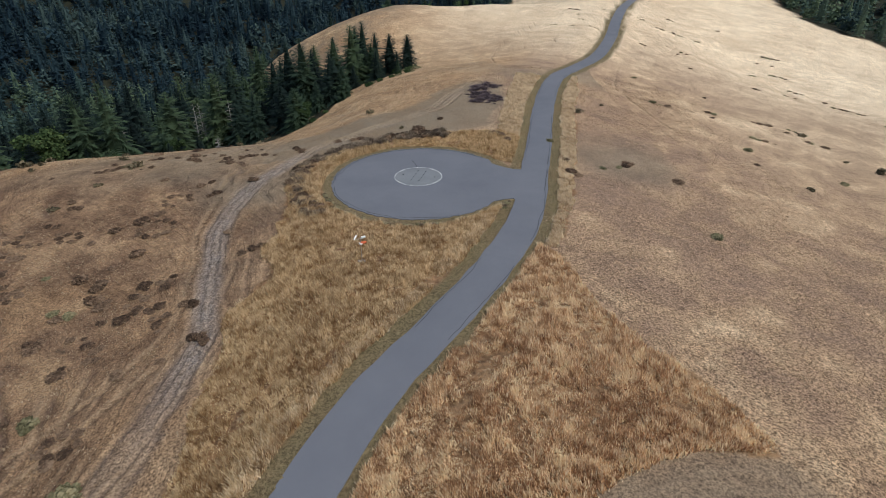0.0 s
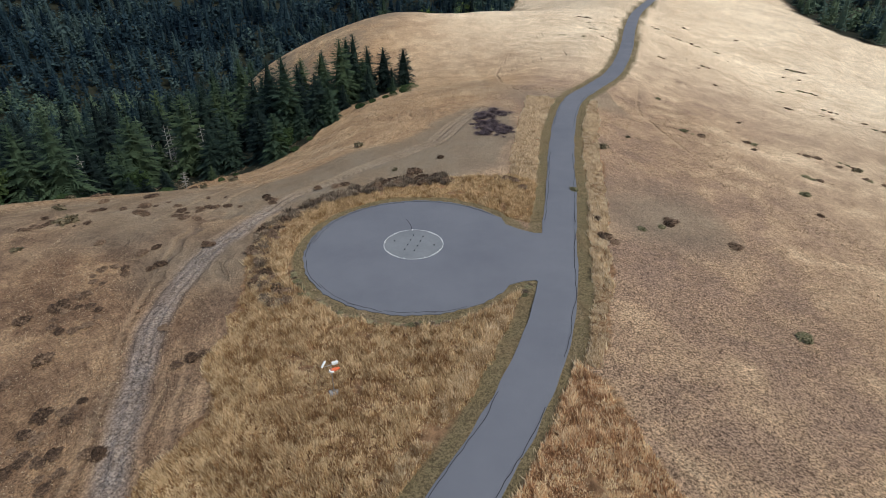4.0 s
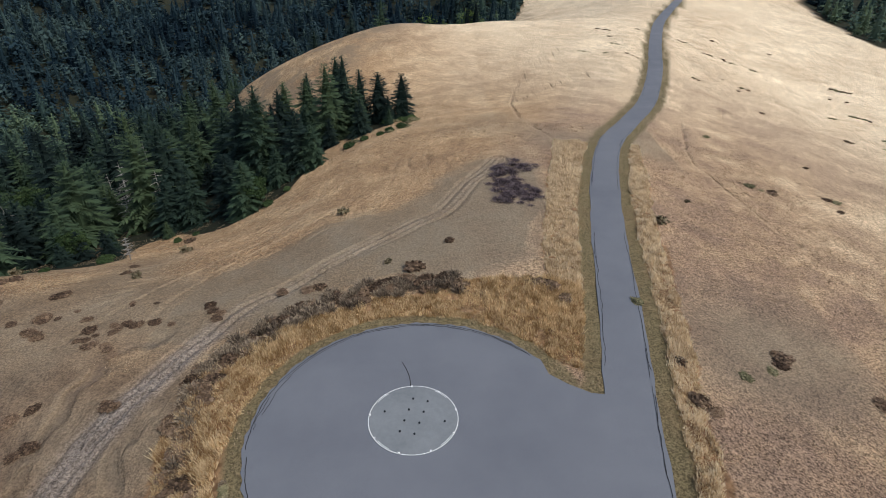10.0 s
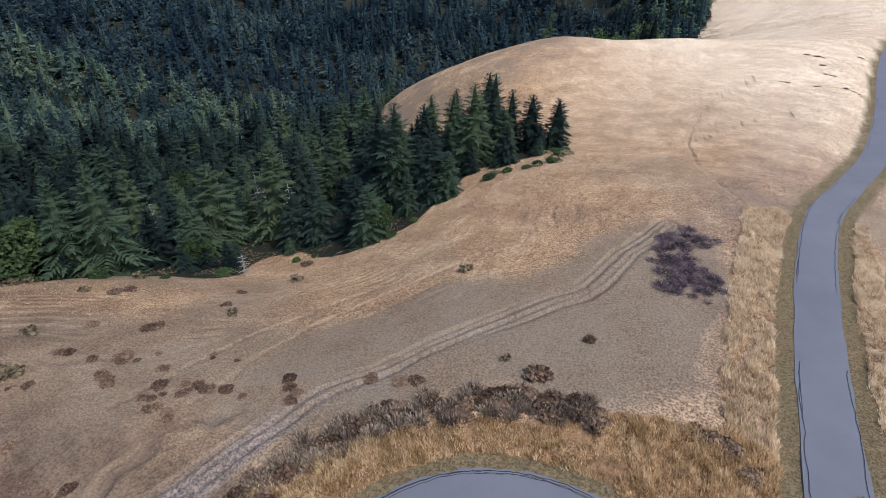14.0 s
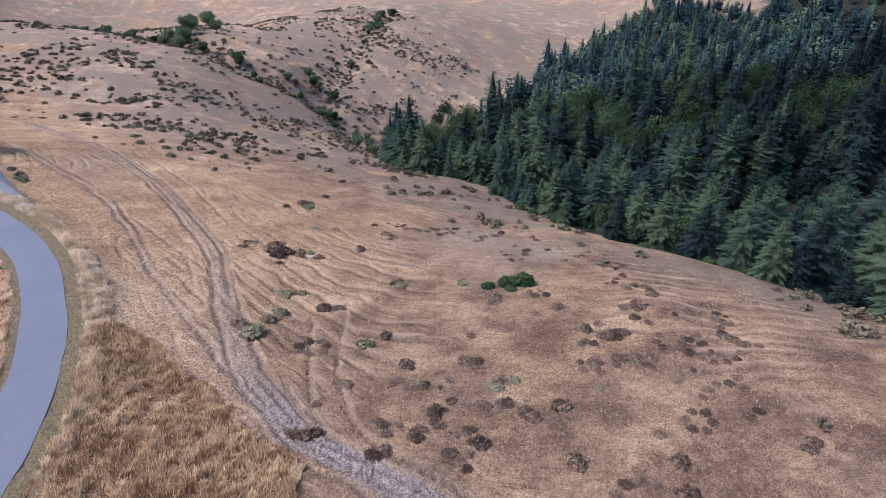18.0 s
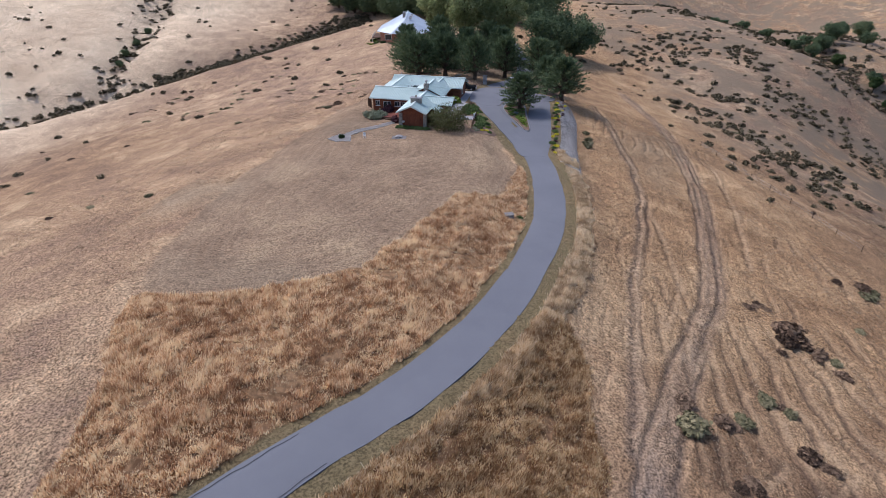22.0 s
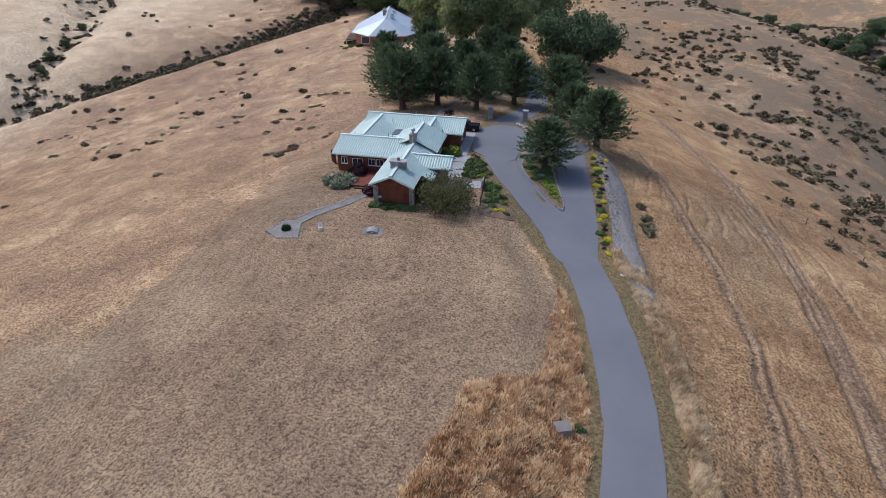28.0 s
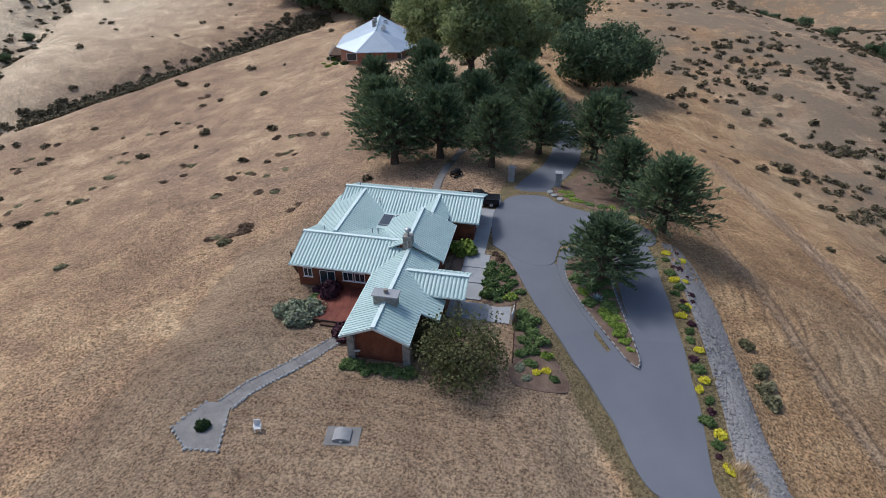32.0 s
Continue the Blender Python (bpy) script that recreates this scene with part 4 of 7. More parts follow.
def conifer_mesh(height, spread, whorls, boughs, fingers, seed, bare=0.08, taper=0.85, droop=0.3, ragged=0.25):
    """Crown of drooping boughs in whorls round the stem; each bough is a spine with feathered side sprays."""
    rng = np.random.default_rng(seed)
    n = whorls * boughs
    k = np.repeat(np.arange(whorls), boughs)
    u = np.clip((k + 0.5 + rng.uniform(-0.4, 0.4, n)) / whorls, 0.01, 0.97)
    a = k * 2.1 + np.tile(np.arange(boughs) * math.tau / boughs, whorls) + rng.normal(0, 0.25, n)
    r = spread * (((1 - u) ** taper) * (1 + ragged * rng.uniform(-1, 1, whorls))[k] * rng.uniform(0.72, 1.15, n) + 0.06)
    el = -droop + (droop + 0.6) * u**1.6 + rng.normal(0, 0.09, n)
    d = np.column_stack([np.cos(a), np.sin(a), 0 * a])
    s = np.column_stack([-np.sin(a), np.cos(a), rng.normal(0, 0.12, n)])
    up = np.array((0.0, 0.0, 1.0))
    z = height * (bare + (1 - bare) * u)

    def along(t):
        return d * (r * t)[:, None] + up * (z + r * (el * t - 0.28 * (1 - u) * t * t))[:, None]

    tris = [np.stack([along(0.72) - s * (r * 0.10)[:, None], along(0.72) + s * (r * 0.10)[:, None], along(1.06)], 1)]
    for q in range(fingers):
        t = 0.22 + 0.66 * (q + 0.5) / fingers
        p = along(t)
        for side in (1, -1):
            l = (r * (0.50 * (1.12 - t)) * rng.uniform(0.7, 1.25, n) + 0.12)[:, None]
            w = (r * 0.42 / fingers * rng.uniform(0.7, 1.2, n))[:, None]
            tip = p + (d * 0.62 + side * s * 0.85) * l - up * l * rng.uniform(0.05, 0.35, n)[:, None]
            tris.append(np.stack([p - d * w, p + d * w, tip], 1))
    v = np.concatenate(tris, 1).reshape(-1, 3)
    f = np.arange(len(v)).reshape(-1, 3)
    # dark heart of the crown and its leader
    ring = np.arange(6) * math.tau / 6
    rows = [np.column_stack([np.cos(ring) * c, np.sin(ring) * c, np.full(6, height * (bare + (1 - bare) * h))]) for h, c in ((0.02, spread * 0.3), (0.35, spread * 0.42 * 0.65**taper), (0.7, spread * 0.4 * 0.3**taper), (0.99, 0.03))]
    core = np.vstack(rows)
    b = np.arange(6)
    m = (b + 1) % 6
    cf = np.vstack([np.vstack([np.column_stack([b, m, m + 6]), np.column_stack([b, m + 6, b + 6])]) + 6 * i for i in range(3)])
    return joined([(v, f), (core, cf)])


def trunk_mesh(name, height, r0, r1, bend, seed, sides=7, rings=6):
    rng = np.random.default_rng(seed)
    v, f = [], []
    for i in range(rings):
        u = i / (rings - 1)
        cx, cy = bend * math.sin(u * 2.2 + seed), bend * 0.7 * math.sin(u * 1.7 + seed * 2)
        r = r0 * (1 - u) + r1 * u + (r0 * 0.5 * (1 - u) ** 6)
        for s in range(sides):
            a = math.tau * s / sides
            v.append((cx + r * math.cos(a) * rng.uniform(0.88, 1.12), cy + r * math.sin(a) * rng.uniform(0.88, 1.12), height * u - 0.3 * (i == 0)))
    for i in range(rings - 1):
        for s in range(sides):
            a, b = i * sides + s, i * sides + (s + 1) % sides
            f += [(a, b, b + sides), (a, b + sides, a + sides)]
    return np.array(v), np.array(f)


def limb(p0, p1, r0, r1, sides=5):
    """A tapering branch between two points."""
    p0, p1 = np.array(p0, float), np.array(p1, float)
    d = p1 - p0
    d /= np.linalg.norm(d) + 1e-9
    u = np.cross(d, (0.31, 0.9, 0.2))
    u /= np.linalg.norm(u)
    w = np.cross(d, u)
    a = np.arange(sides) * math.tau / sides
    ring = np.cos(a)[:, None] * u + np.sin(a)[:, None] * w
    v = np.vstack([p0 + ring * r0, p1 + ring * r1])
    i = np.arange(sides)
    j = (i + 1) % sides
    return v, np.vstack([np.column_stack([i, j, j + sides]), np.column_stack([i, j + sides, i + sides])])


def joined(pieces):
    vs, fs, n = [], [], 0
    for v, f in pieces:
        vs.append(v)
        fs.append(f + n)
        n += len(v)
    return np.vstack(vs), np.vstack(fs)


def leaf_cloud(lobes, per_lobe, size, seed, flat=0.75, up=0.4):
    """Leaves as small triangles in shells round lobes (x, y, z, rx, ry, rz)."""
    rng = np.random.default_rng(seed)
    out = []
    for x, y, z, rx, ry, rz in lobes:
        n = per_lobe
        d = rng.normal(size=(n, 3))
        d /= np.linalg.norm(d, axis=1)[:, None]
        r = rng.uniform(0.55, 1.08, n)[:, None] * (1 + 0.18 * np.sin(d[:, :1] * 7 + seed) * np.cos(d[:, 1:2] * 6))
        c = d * r * (rx, ry, rz) + (x, y, z)
        nrm = d + rng.normal(0, flat, (n, 3)) + (0, 0, up)
        nrm /= np.linalg.norm(nrm, axis=1)[:, None]
        t = np.cross(nrm, rng.normal(size=(n, 3)))
        t /= np.linalg.norm(t, axis=1)[:, None]
        b = np.cross(nrm, t)
        s = (size * rng.uniform(0.6, 1.4, n))[:, None]
        out.append(np.stack([c - t * s * 0.55 - b * s * 0.4, c + t * s * 0.55 - b * s * 0.4, c + b * s * 0.9, c + b * s * 0.25 - t * s * 0.9], 1))
    q = np.vstack(out)
    n = len(q)
    i = np.arange(n) * 4
    return q.reshape(-1, 3), np.vstack([np.column_stack([i, i + 1, i + 2]), np.column_stack([i, i + 2, i + 3])])


def part(name, data, material, parent, label="", smooth=False):
    """Links a mesh (points and faces, or a bmesh) as one object under a thing or a part."""
    if isinstance(data, tuple):
        me = mesh_from(name, data[0], data[1], material, smooth)
    else:
        me = bpy.data.meshes.new(name)
        bmesh.ops.recalc_face_normals(data, faces=data.faces)
        data.to_mesh(me)
        data.free()
        me.materials.append(MATS[material])
    ob = new(name, me)
    ob.parent = parent
    if label:
        ob["label"] = label
    return ob


def thing(name, m, label, category, group=""):
    ob = new(name)
    ob.empty_display_size = 0.2
    ob.matrix_world = m
    return tagged(ob, label, category, group)


def make_conifer(name, label, group, seed, height, crown):
    t = thing(name, pose(0, 0, -500), label, "tree", group)
    part("trunk", trunk_mesh("trunk", height * 0.92, height * 0.02, 0.03, 0.1, seed), "bark", t)
    part("crown", crown, "conifer_needles", t)
    return t


def place(proto, x, y, scale=1.0, turn=0.0, sink=0.0, tall=1.0):
    ob = copy_thing(proto, pose(x, y, gz(x, y) - sink, 0, 0, turn))
    ob.scale = (scale, scale, scale * tall)
    return ob


def drop_prototype(proto):
    for o in (*proto.children_recursive, proto):
        bpy.data.objects.remove(o)


def stuff_copies(name, label, category, variants, material, xyz, scales, turns, talls):
    """Many copies of a few shapes joined into one mesh."""
    vs, fs, n = [], [], 0
    pick = np.arange(len(xyz)) % len(variants)
    for k, (v, f) in enumerate(variants):
        s = np.flatnonzero(pick == k)
        if not len(s):
            continue
        c, sn = np.cos(turns[s])[:, None], np.sin(turns[s])[:, None]
        x = (v[None, :, 0] * c - v[None, :, 1] * sn) * scales[s][:, None] + xyz[s, 0][:, None]
        y = (v[None, :, 0] * sn + v[None, :, 1] * c) * scales[s][:, None] + xyz[s, 1][:, None]
        z = v[None, :, 2] * (scales[s] * talls[s])[:, None] + xyz[s, 2][:, None]
        vs.append(np.stack([x, y, z], 2).reshape(-1, 3))
        fs.append((f[None] + (np.arange(len(s)) * len(v))[:, None, None]).reshape(-1, 3) + n)
        n += len(s) * len(v)
    me = mesh_from(name, np.vstack(vs), np.vstack(fs), material)
    rng = np.random.default_rng(77)
    tone = np.concatenate([np.repeat(rng.normal(0, 0.3, int((pick == k).sum())) + 0.35 * value_noise(xyz[pick == k, 0], xyz[pick == k, 1], 40, 6), len(v)) for k, (v, f) in enumerate(variants)])
    me.attributes.new("tone", "FLOAT", "POINT").data.foreach_set("value", tone.astype(np.float32))
    return tagged(new(name, me), label, category, kind="stuff")


def build_forest():
    rng = np.random.default_rng(21)
    firs = [make_conifer("conifer_tree", "dark green conical fir at the forest edge", "forest edge firs", s, h, conifer_mesh(h, sp, 20, 9, 6, s, 0.04, 0.78)) for s, h, sp in ((1, 15, 5.2), (2, 17, 5.6), (3, 12, 4.6), (4, 18, 5.8))]
    pines = [make_conifer("pine_tree", "tall ragged dark pine in the forest", "forest pines", s, h, conifer_mesh(h, sp, 14, 8, 6, s, 0.14, 0.55, 0.15, 0.4)) for s, h, sp in ((5, 18, 5.6), (6, 21, 6.2), (7, 16, 5.4))]
    redwoods = [make_conifer("redwood_tree", "tall dense dark redwood in the forest", "forest redwoods", s, h, conifer_mesh(h, sp, 20, 8, 6, s, 0.05, 0.7, 0.4, 0.3)) for s, h, sp in ((8, 21, 5.6), (9, 18, 5.2), (10, 24, 6.0))]
    x, y = rng.uniform(-640, 60, 72000), rng.uniform(-240, 640, 72000)
    d = np.hypot(x + 5, y - 80)
    ok = np.zeros(len(x), bool)
    for p in (FOREST_EDGE, FOREST_SOUTH_WEST):
        ok |= inside(p, x, y)
    x, y, d = x[ok], y[ok], d[ok]
    # thin out by a coarse grid so that crowns keep apart
    cell = np.where(d < 260, 7.6, np.where(d < 420, 8.4, 9.5))
    key = np.floor(x / cell) * 100003 + np.floor(y / cell) * 7 + cell
    _, first = np.unique(key, return_index=True)
    x, y = x[first], y[first]
    gap = value_noise(x, y, 13, 61) + 0.5 * value_noise(x, y, 30, 62) > -0.95
    x, y = x[gap], y[gap]
    d = np.hypot(x + 5, y - 80)
    z = ground_z(x, y)
    # the front rank stands as single trees
    edge = curve_through(FOREST_EDGE[1:24], 3.0)
    depth, _ = nearest(edge, x, y, 60)
    rank = np.argsort(depth + rng.uniform(0, 16, len(x)) + 0.35 * np.maximum(d - 120, 0))
    front, second = rank[:262], rank[262:812]
    rest = np.ones(len(x), bool)
    rest[rank[:812]] = False
    for k, i in enumerate(front):
        s = (0.38 + 0.95 * rng.random() ** 1.4) * (0.7 + 0.3 * min(1, depth[i] / 14))
        place(firs[k % 4], x[i], y[i], s, rng.uniform(0, 360), 0.2, rng.uniform(0.85, 1.15))
    swell = 0.95 + 0.3 * value_noise(x, y, 22, 5)
    for k, i in enumerate(second):
        p = pines[k // 2 % 3] if k % 2 else redwoods[k // 2 % 3]
        place(p, x[i], y[i], (0.5 + 0.95 * rng.random() ** 1.3) * swell[i], rng.uniform(0, 360), 0.2, rng.uniform(0.85, 1.15))
    broad = (value_noise(x, y, 26, 9) + 0.5 * value_noise(x, y, 8, 10) + 0.45 * ease(-y, -70, 40) > 0.34) & (depth > 8)
    i = np.flatnonzero(rest & (d < 330) & ~broad)
    size = np.clip(rng.normal(1.0, 0.36, len(i)) * swell[i], 0.4, 1.8)
    variants = [conifer_mesh(19, sp, 13, 8, 4, s, 0.08, tp) for s, sp, tp in ((11, 5.4, 0.75), (12, 6.0, 0.6), (13, 5.0, 0.8), (14, 5.7, 0.65))]
    stuff_copies("conifer_forest", "dense dark conifer forest falling into the valley", "forest", variants, "conifer_needles", np.column_stack([x, y, z])[i], size, rng.uniform(0, 6.28, len(i)), rng.uniform(0.8, 1.25, len(i)))
    j = np.flatnonzero(rest & (d < 330) & broad)
    round_crowns = [leaf_cloud([(0, 0, 6.0, 3.0, 3.0, 3.4), (1.8, 0.6, 4.6, 2.2, 2.2, 2.4), (-1.4, 1.5, 5.0, 2.2, 2.2, 2.4), (-0.6, -1.8, 4.2, 2.1, 2.1, 2.2)], 330, 0.3, s) for s in (1, 2)]
    stuff_copies("broadleaf_forest", "rounded green broadleaf trees among the conifers", "forest", round_crowns, "broad_leaves", np.column_stack([x, y, z])[j] + (0, 0, 1.0),
                 rng.uniform(0.8, 1.5, len(j)), rng.uniform(0, 6.28, len(j)), rng.uniform(0.9, 1.3, len(j)))
    small = [conifer_mesh(16, 5.6, 7, 7, 1, 21, 0.06, 0.65), leaf_cloud([(0, 0, 6, 4.2, 4.2, 5.5), (2.4, 1.0, 4.5, 3, 3, 3.6), (-1.6, 2.0, 4, 3, 3, 3.4)], 44, 1.0, 5), conifer_mesh(17, 5.2, 7, 7, 1, 22, 0.06, 0.75), leaf_cloud([(0, 0, 7, 3.6, 3.6, 6), (-2.0, 1.2, 4.5, 3, 3, 3.6)], 66, 1.0, 6)]
    i = np.flatnonzero(rest & (d >= 330))
    bx, by = rng.uniform(-1300, 300, 8000), rng.uniform(-250, 1300, 8000)
    b = inside(FOREST_EDGE, bx, by) & (np.hypot(bx, by) > 560)
    bx, by = bx[b], by[b]
    ex, ey = rng.uniform(200, 900, 2500), rng.uniform(240, 800, 2500)
    e = inside(FOREST_NORTH_EAST, ex, ey)
    X = np.concatenate([x[i], bx, ex[e]])
    Y = np.concatenate([y[i], by, ey[e]])
    S = np.concatenate([rng.uniform(0.7, 1.4, len(i)), rng.uniform(1.0, 1.9, len(bx)), rng.uniform(0.8, 1.2, e.sum())])
    # trees far to the north take the colour that carries haze and shade
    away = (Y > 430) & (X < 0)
    for name, label, material, k in (("distant_forest", "distant wooded hillsides of mixed conifers, haze put into their bluish colour", "hazed_valley_needles", ~away), ("mountain_forest", "forest on the far mountainside, haze and shade put into its dark blue-green", "hazed_mountain_needles", away)):
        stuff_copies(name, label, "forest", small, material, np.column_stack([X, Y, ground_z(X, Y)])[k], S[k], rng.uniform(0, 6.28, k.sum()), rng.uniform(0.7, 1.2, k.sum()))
    # the grove behind the meadow's knoll, sunlight put into its yellow-green leaves
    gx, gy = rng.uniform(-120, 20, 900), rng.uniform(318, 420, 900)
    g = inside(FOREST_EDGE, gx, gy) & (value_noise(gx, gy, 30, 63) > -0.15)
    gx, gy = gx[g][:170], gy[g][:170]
    stuff_copies("bright_grove", "broadleaf grove behind the knoll, sunlight put into its bright yellow-green", "forest", round_crowns, "sunlit_leaves", np.column_stack([gx, gy, ground_z(gx, gy) + 2.0]),
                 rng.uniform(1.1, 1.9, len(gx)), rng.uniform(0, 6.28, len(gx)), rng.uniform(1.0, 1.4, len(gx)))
    # the group of firs that stands out on the meadow's corner
    for x, y, s in ((-16.3, 181, 0.82), (-10.6, 178.5, 0.72), (-21.6, 177, 0.75), (-26, 186, 0.85), (-37.1, 140.5, 0.72), (-26.8, 152.5, 0.6), (-30, 203, 0.9), (-42, 146, 0.8)):
        place(firs[0], x, y, s * 1.2, x * 40, 0.1, 0.8)
    for k, (x, y, tall) in enumerate(((-99, 32.8, 9.5), (-101.9, 47.6, 11.5), (-98.4, 60, 11), (-100, 63, 9), (-98, 69.7, 7), (-96.2, 83.2, 8.5), (-91.3, 94.2, 17), (-94, 90.5, 14), (-89.7, 103.1, 16), (-93, 99, 13), (-84.6, 125.7, 21), (-90, 124, 18), (-97, 96, 18), (-103, 54, 13))):
        place(firs[(0, 2)[k % 2]], x, y, tall / (15, 12)[k % 2] * 1.0, 70 * k, 0.2, 1.0)
    for p in (*firs, *pines, *redwoods):
        drop_prototype(p)


build_forest()


# ---- the house ----
simple("roof_metal", (0.41, 0.525, 0.51), (0.51, 0.62, 0.60), 0.4, 0.5, 0.0, 0.08)
simple("roof_trim", (0.58, 0.68, 0.66), (0.70, 0.78, 0.76), 0.8, 0.4, 0.2, 0.05)
simple("red_wood", (0.10, 0.032, 0.02), (0.25, 0.085, 0.045), 1.2, 0.75)
simple("deck_wood", (0.13, 0.035, 0.026), (0.23, 0.068, 0.045), 0.9, 0.7)
simple("brown_wood", (0.05, 0.028, 0.02), (0.13, 0.075, 0.05), 1.5, 0.85)
simple("rubble_stone", (0.13, 0.12, 0.11), (0.42, 0.39, 0.35), 3.5, 0.9, 0, 0.9, 11, depth=0.06)
simple("concrete", (0.26, 0.265, 0.28), (0.36, 0.36, 0.37), 0.7, 0.9)
simple("path_stone", (0.15, 0.14, 0.14), (0.25, 0.235, 0.225), 0.9, 0.95)
simple("white_paint", (0.62, 0.63, 0.64), (0.80, 0.80, 0.80), 1.5, 0.5, 0, 0.05)
simple("grey_paint", (0.22, 0.22, 0.23), (0.33, 0.32, 0.32), 1.5, 0.7, 0, 0.1)
simple("black_paint", (0.008, 0.009, 0.011), (0.02, 0.021, 0.025), 2.0, 0.25, 0, 0.0)
simple("rubber", (0.012, 0.012, 0.012), (0.03, 0.03, 0.03), 4.0, 0.9)
simple("steel", (0.35, 0.36, 0.37), (0.55, 0.56, 0.57), 3.0, 0.35, 0.9, 0.05)
simple("blue_roof", (0.36, 0.42, 0.50), (0.46, 0.52, 0.60), 0.3, 0.45, 0.2, 0.06)
simple("brick", (0.28, 0.12, 0.08), (0.42, 0.22, 0.16), 2.0, 0.9)
simple("orange_cloth", (0.55, 0.10, 0.04), (0.72, 0.20, 0.09), 3.0, 0.8)
simple("stone_block", (0.22, 0.225, 0.235), (0.42, 0.42, 0.42), 1.5, 0.9, 0, 0.6, 9, depth=0.05)
simple("pebbles", (0.15, 0.14, 0.14), (0.36, 0.34, 0.33), 5.0, 0.95, 0, 0.7, 22, depth=0.03)
simple("soil", (0.10, 0.065, 0.05), (0.22, 0.15, 0.11), 1.0, 0.95, 0, 0.8, 7, depth=0.06)
simple("crack_tar", (0.012, 0.012, 0.014), (0.03, 0.03, 0.034), 1.0, 0.8)
m, t, b = nodes_of("window_glass", 0.06)
b.inputs["Base Color"].default_value = (0.03, 0.04, 0.05, 1)
b.inputs["Specular IOR Level"].default_value = 0.6
MATS["window_glass"] = m


def box(bm, x0, x1, y0, y1, z0, z1):
    v = [bm.verts.new((x, y, z)) for z in (z0, z1) for x, y in ((x0, y0), (x1, y0), (x1, y1), (x0, y1))]
    for q in ((3, 2, 1, 0), (4, 5, 6, 7), (0, 1, 5, 4), (1, 2, 6, 5), (2, 3, 7, 6), (3, 0, 4, 7)):
        bm.faces.new([v[i] for i in q])
    return bm


def boxed(*dims, bevel=0.0):
    bm = box(bmesh.new(), *dims)
    if bevel:
        bmesh.ops.bevel(bm, geom=list(bm.edges), offset=bevel, segments=2, affect="EDGES", profile=0.6)
    return bm


def tube(bm, p0, p1, r0, r1=None, sides=10):
    r1 = r0 if r1 is None else r1
    v, f = limb(p0, p1, r0, r1, sides)
    vs = [bm.verts.new(p) for p in v]
    for q in f:
        bm.faces.new([vs[i] for i in q])
    bm.faces.new(vs[:sides][::-1])
    bm.faces.new(vs[sides:])
    return bm


def slope(house, along, lo, hi, ridge, eave, z_ridge, z_eave, pitch=0.34):
    """One roof slope: a thin sheet with raised seams running from ridge to eave. along: the axis of the ridge."""
    def at(a, t, up):
        c, z = ridge + (eave - ridge) * t, z_ridge + (z_eave - z_ridge) * t + up
        return (a, c, z) if along == "x" else (c, a, z)
    n = max(2, int((hi - lo) / pitch))
    prof = []
    for i in range(n):
        a, w = lo + (hi - lo) * i / n, (hi - lo) / n
        prof += [(a, 0.0), (a + w * 0.30, 0.035), (a + w * 0.70, 0.0), (a + w * 0.74, -0.075), (a + w * 0.95, -0.075)]
    prof.append((hi, 0.0))
    v, f = [], []
    for a, up in prof:
        v += [at(a, -0.01, up), at(a, 1.0, up), at(a, 1.0, -0.09), at(a, -0.01, -0.09)]
    for i in range(len(prof) - 1):
        k = i * 4
        for s in range(4):
            f.append((k + s, k + (s + 1) % 4, k + 4 + (s + 1) % 4, k + 4 + s))
    e = (len(prof) - 1) * 4
    f += [(3, 2, 1, 0), (e, e + 1, e + 2, e + 3)]
    p = part("roof_slope", (np.array(v), np.array(f)), "roof_metal", house)
    bm = bmesh.new()
    x0, x1 = at(lo, 1.0, 0), at(hi, 1.0, 0)
    box(bm, min(x0[0], x1[0]) - 0.05, max(x0[0], x1[0]) + 0.05, min(x0[1], x1[1]) - 0.05, max(x0[1], x1[1]) + 0.05, z_eave - 0.17, z_eave - 0.03)
    part("gutter", bm, "roof_trim", p)
    return p


def gable(house, along, lo, hi, ridge, e0, e1, z_ridge, z0, z1):
    slope(house, along, lo, hi, ridge, e0, z_ridge, z0)
    slope(house, along, lo, hi, ridge, e1, z_ridge, z1)
    bm = bmesh.new()
    if along == "x":
        box(bm, lo - 0.04, hi + 0.04, ridge - 0.17, ridge + 0.17, z_ridge - 0.03, z_ridge + 0.085)
    else:
        box(bm, ridge - 0.17, ridge + 0.17, lo - 0.04, hi + 0.04, z_ridge - 0.03, z_ridge + 0.085)
    part("ridge_cap", bm, "roof_trim", house)


def wing_wall(house, along, lo, hi, ridge, w0, w1, z_ridge, z0, z1, material="red_wood"):
    """Outer walls of a wing with its gable ends, as one shell."""
    bm = bmesh.new()
    prof = [(w0, 0.0), (w0, z0), (ridge, z_ridge), (w1, z1), (w1, 0.0)]
    ends = []
    for a in (lo, hi):
        ends.append([bm.verts.new((a, c, z) if along == "x" else (c, a, z)) for c, z in prof])
    for e in ends:
        bm.faces.new(e)
    for i in range(5):
        j = (i + 1) % 5
        bm.faces.new((ends[0][i], ends[0][j], ends[1][j], ends[1][i]))
    return part("wall", bm, material, house)


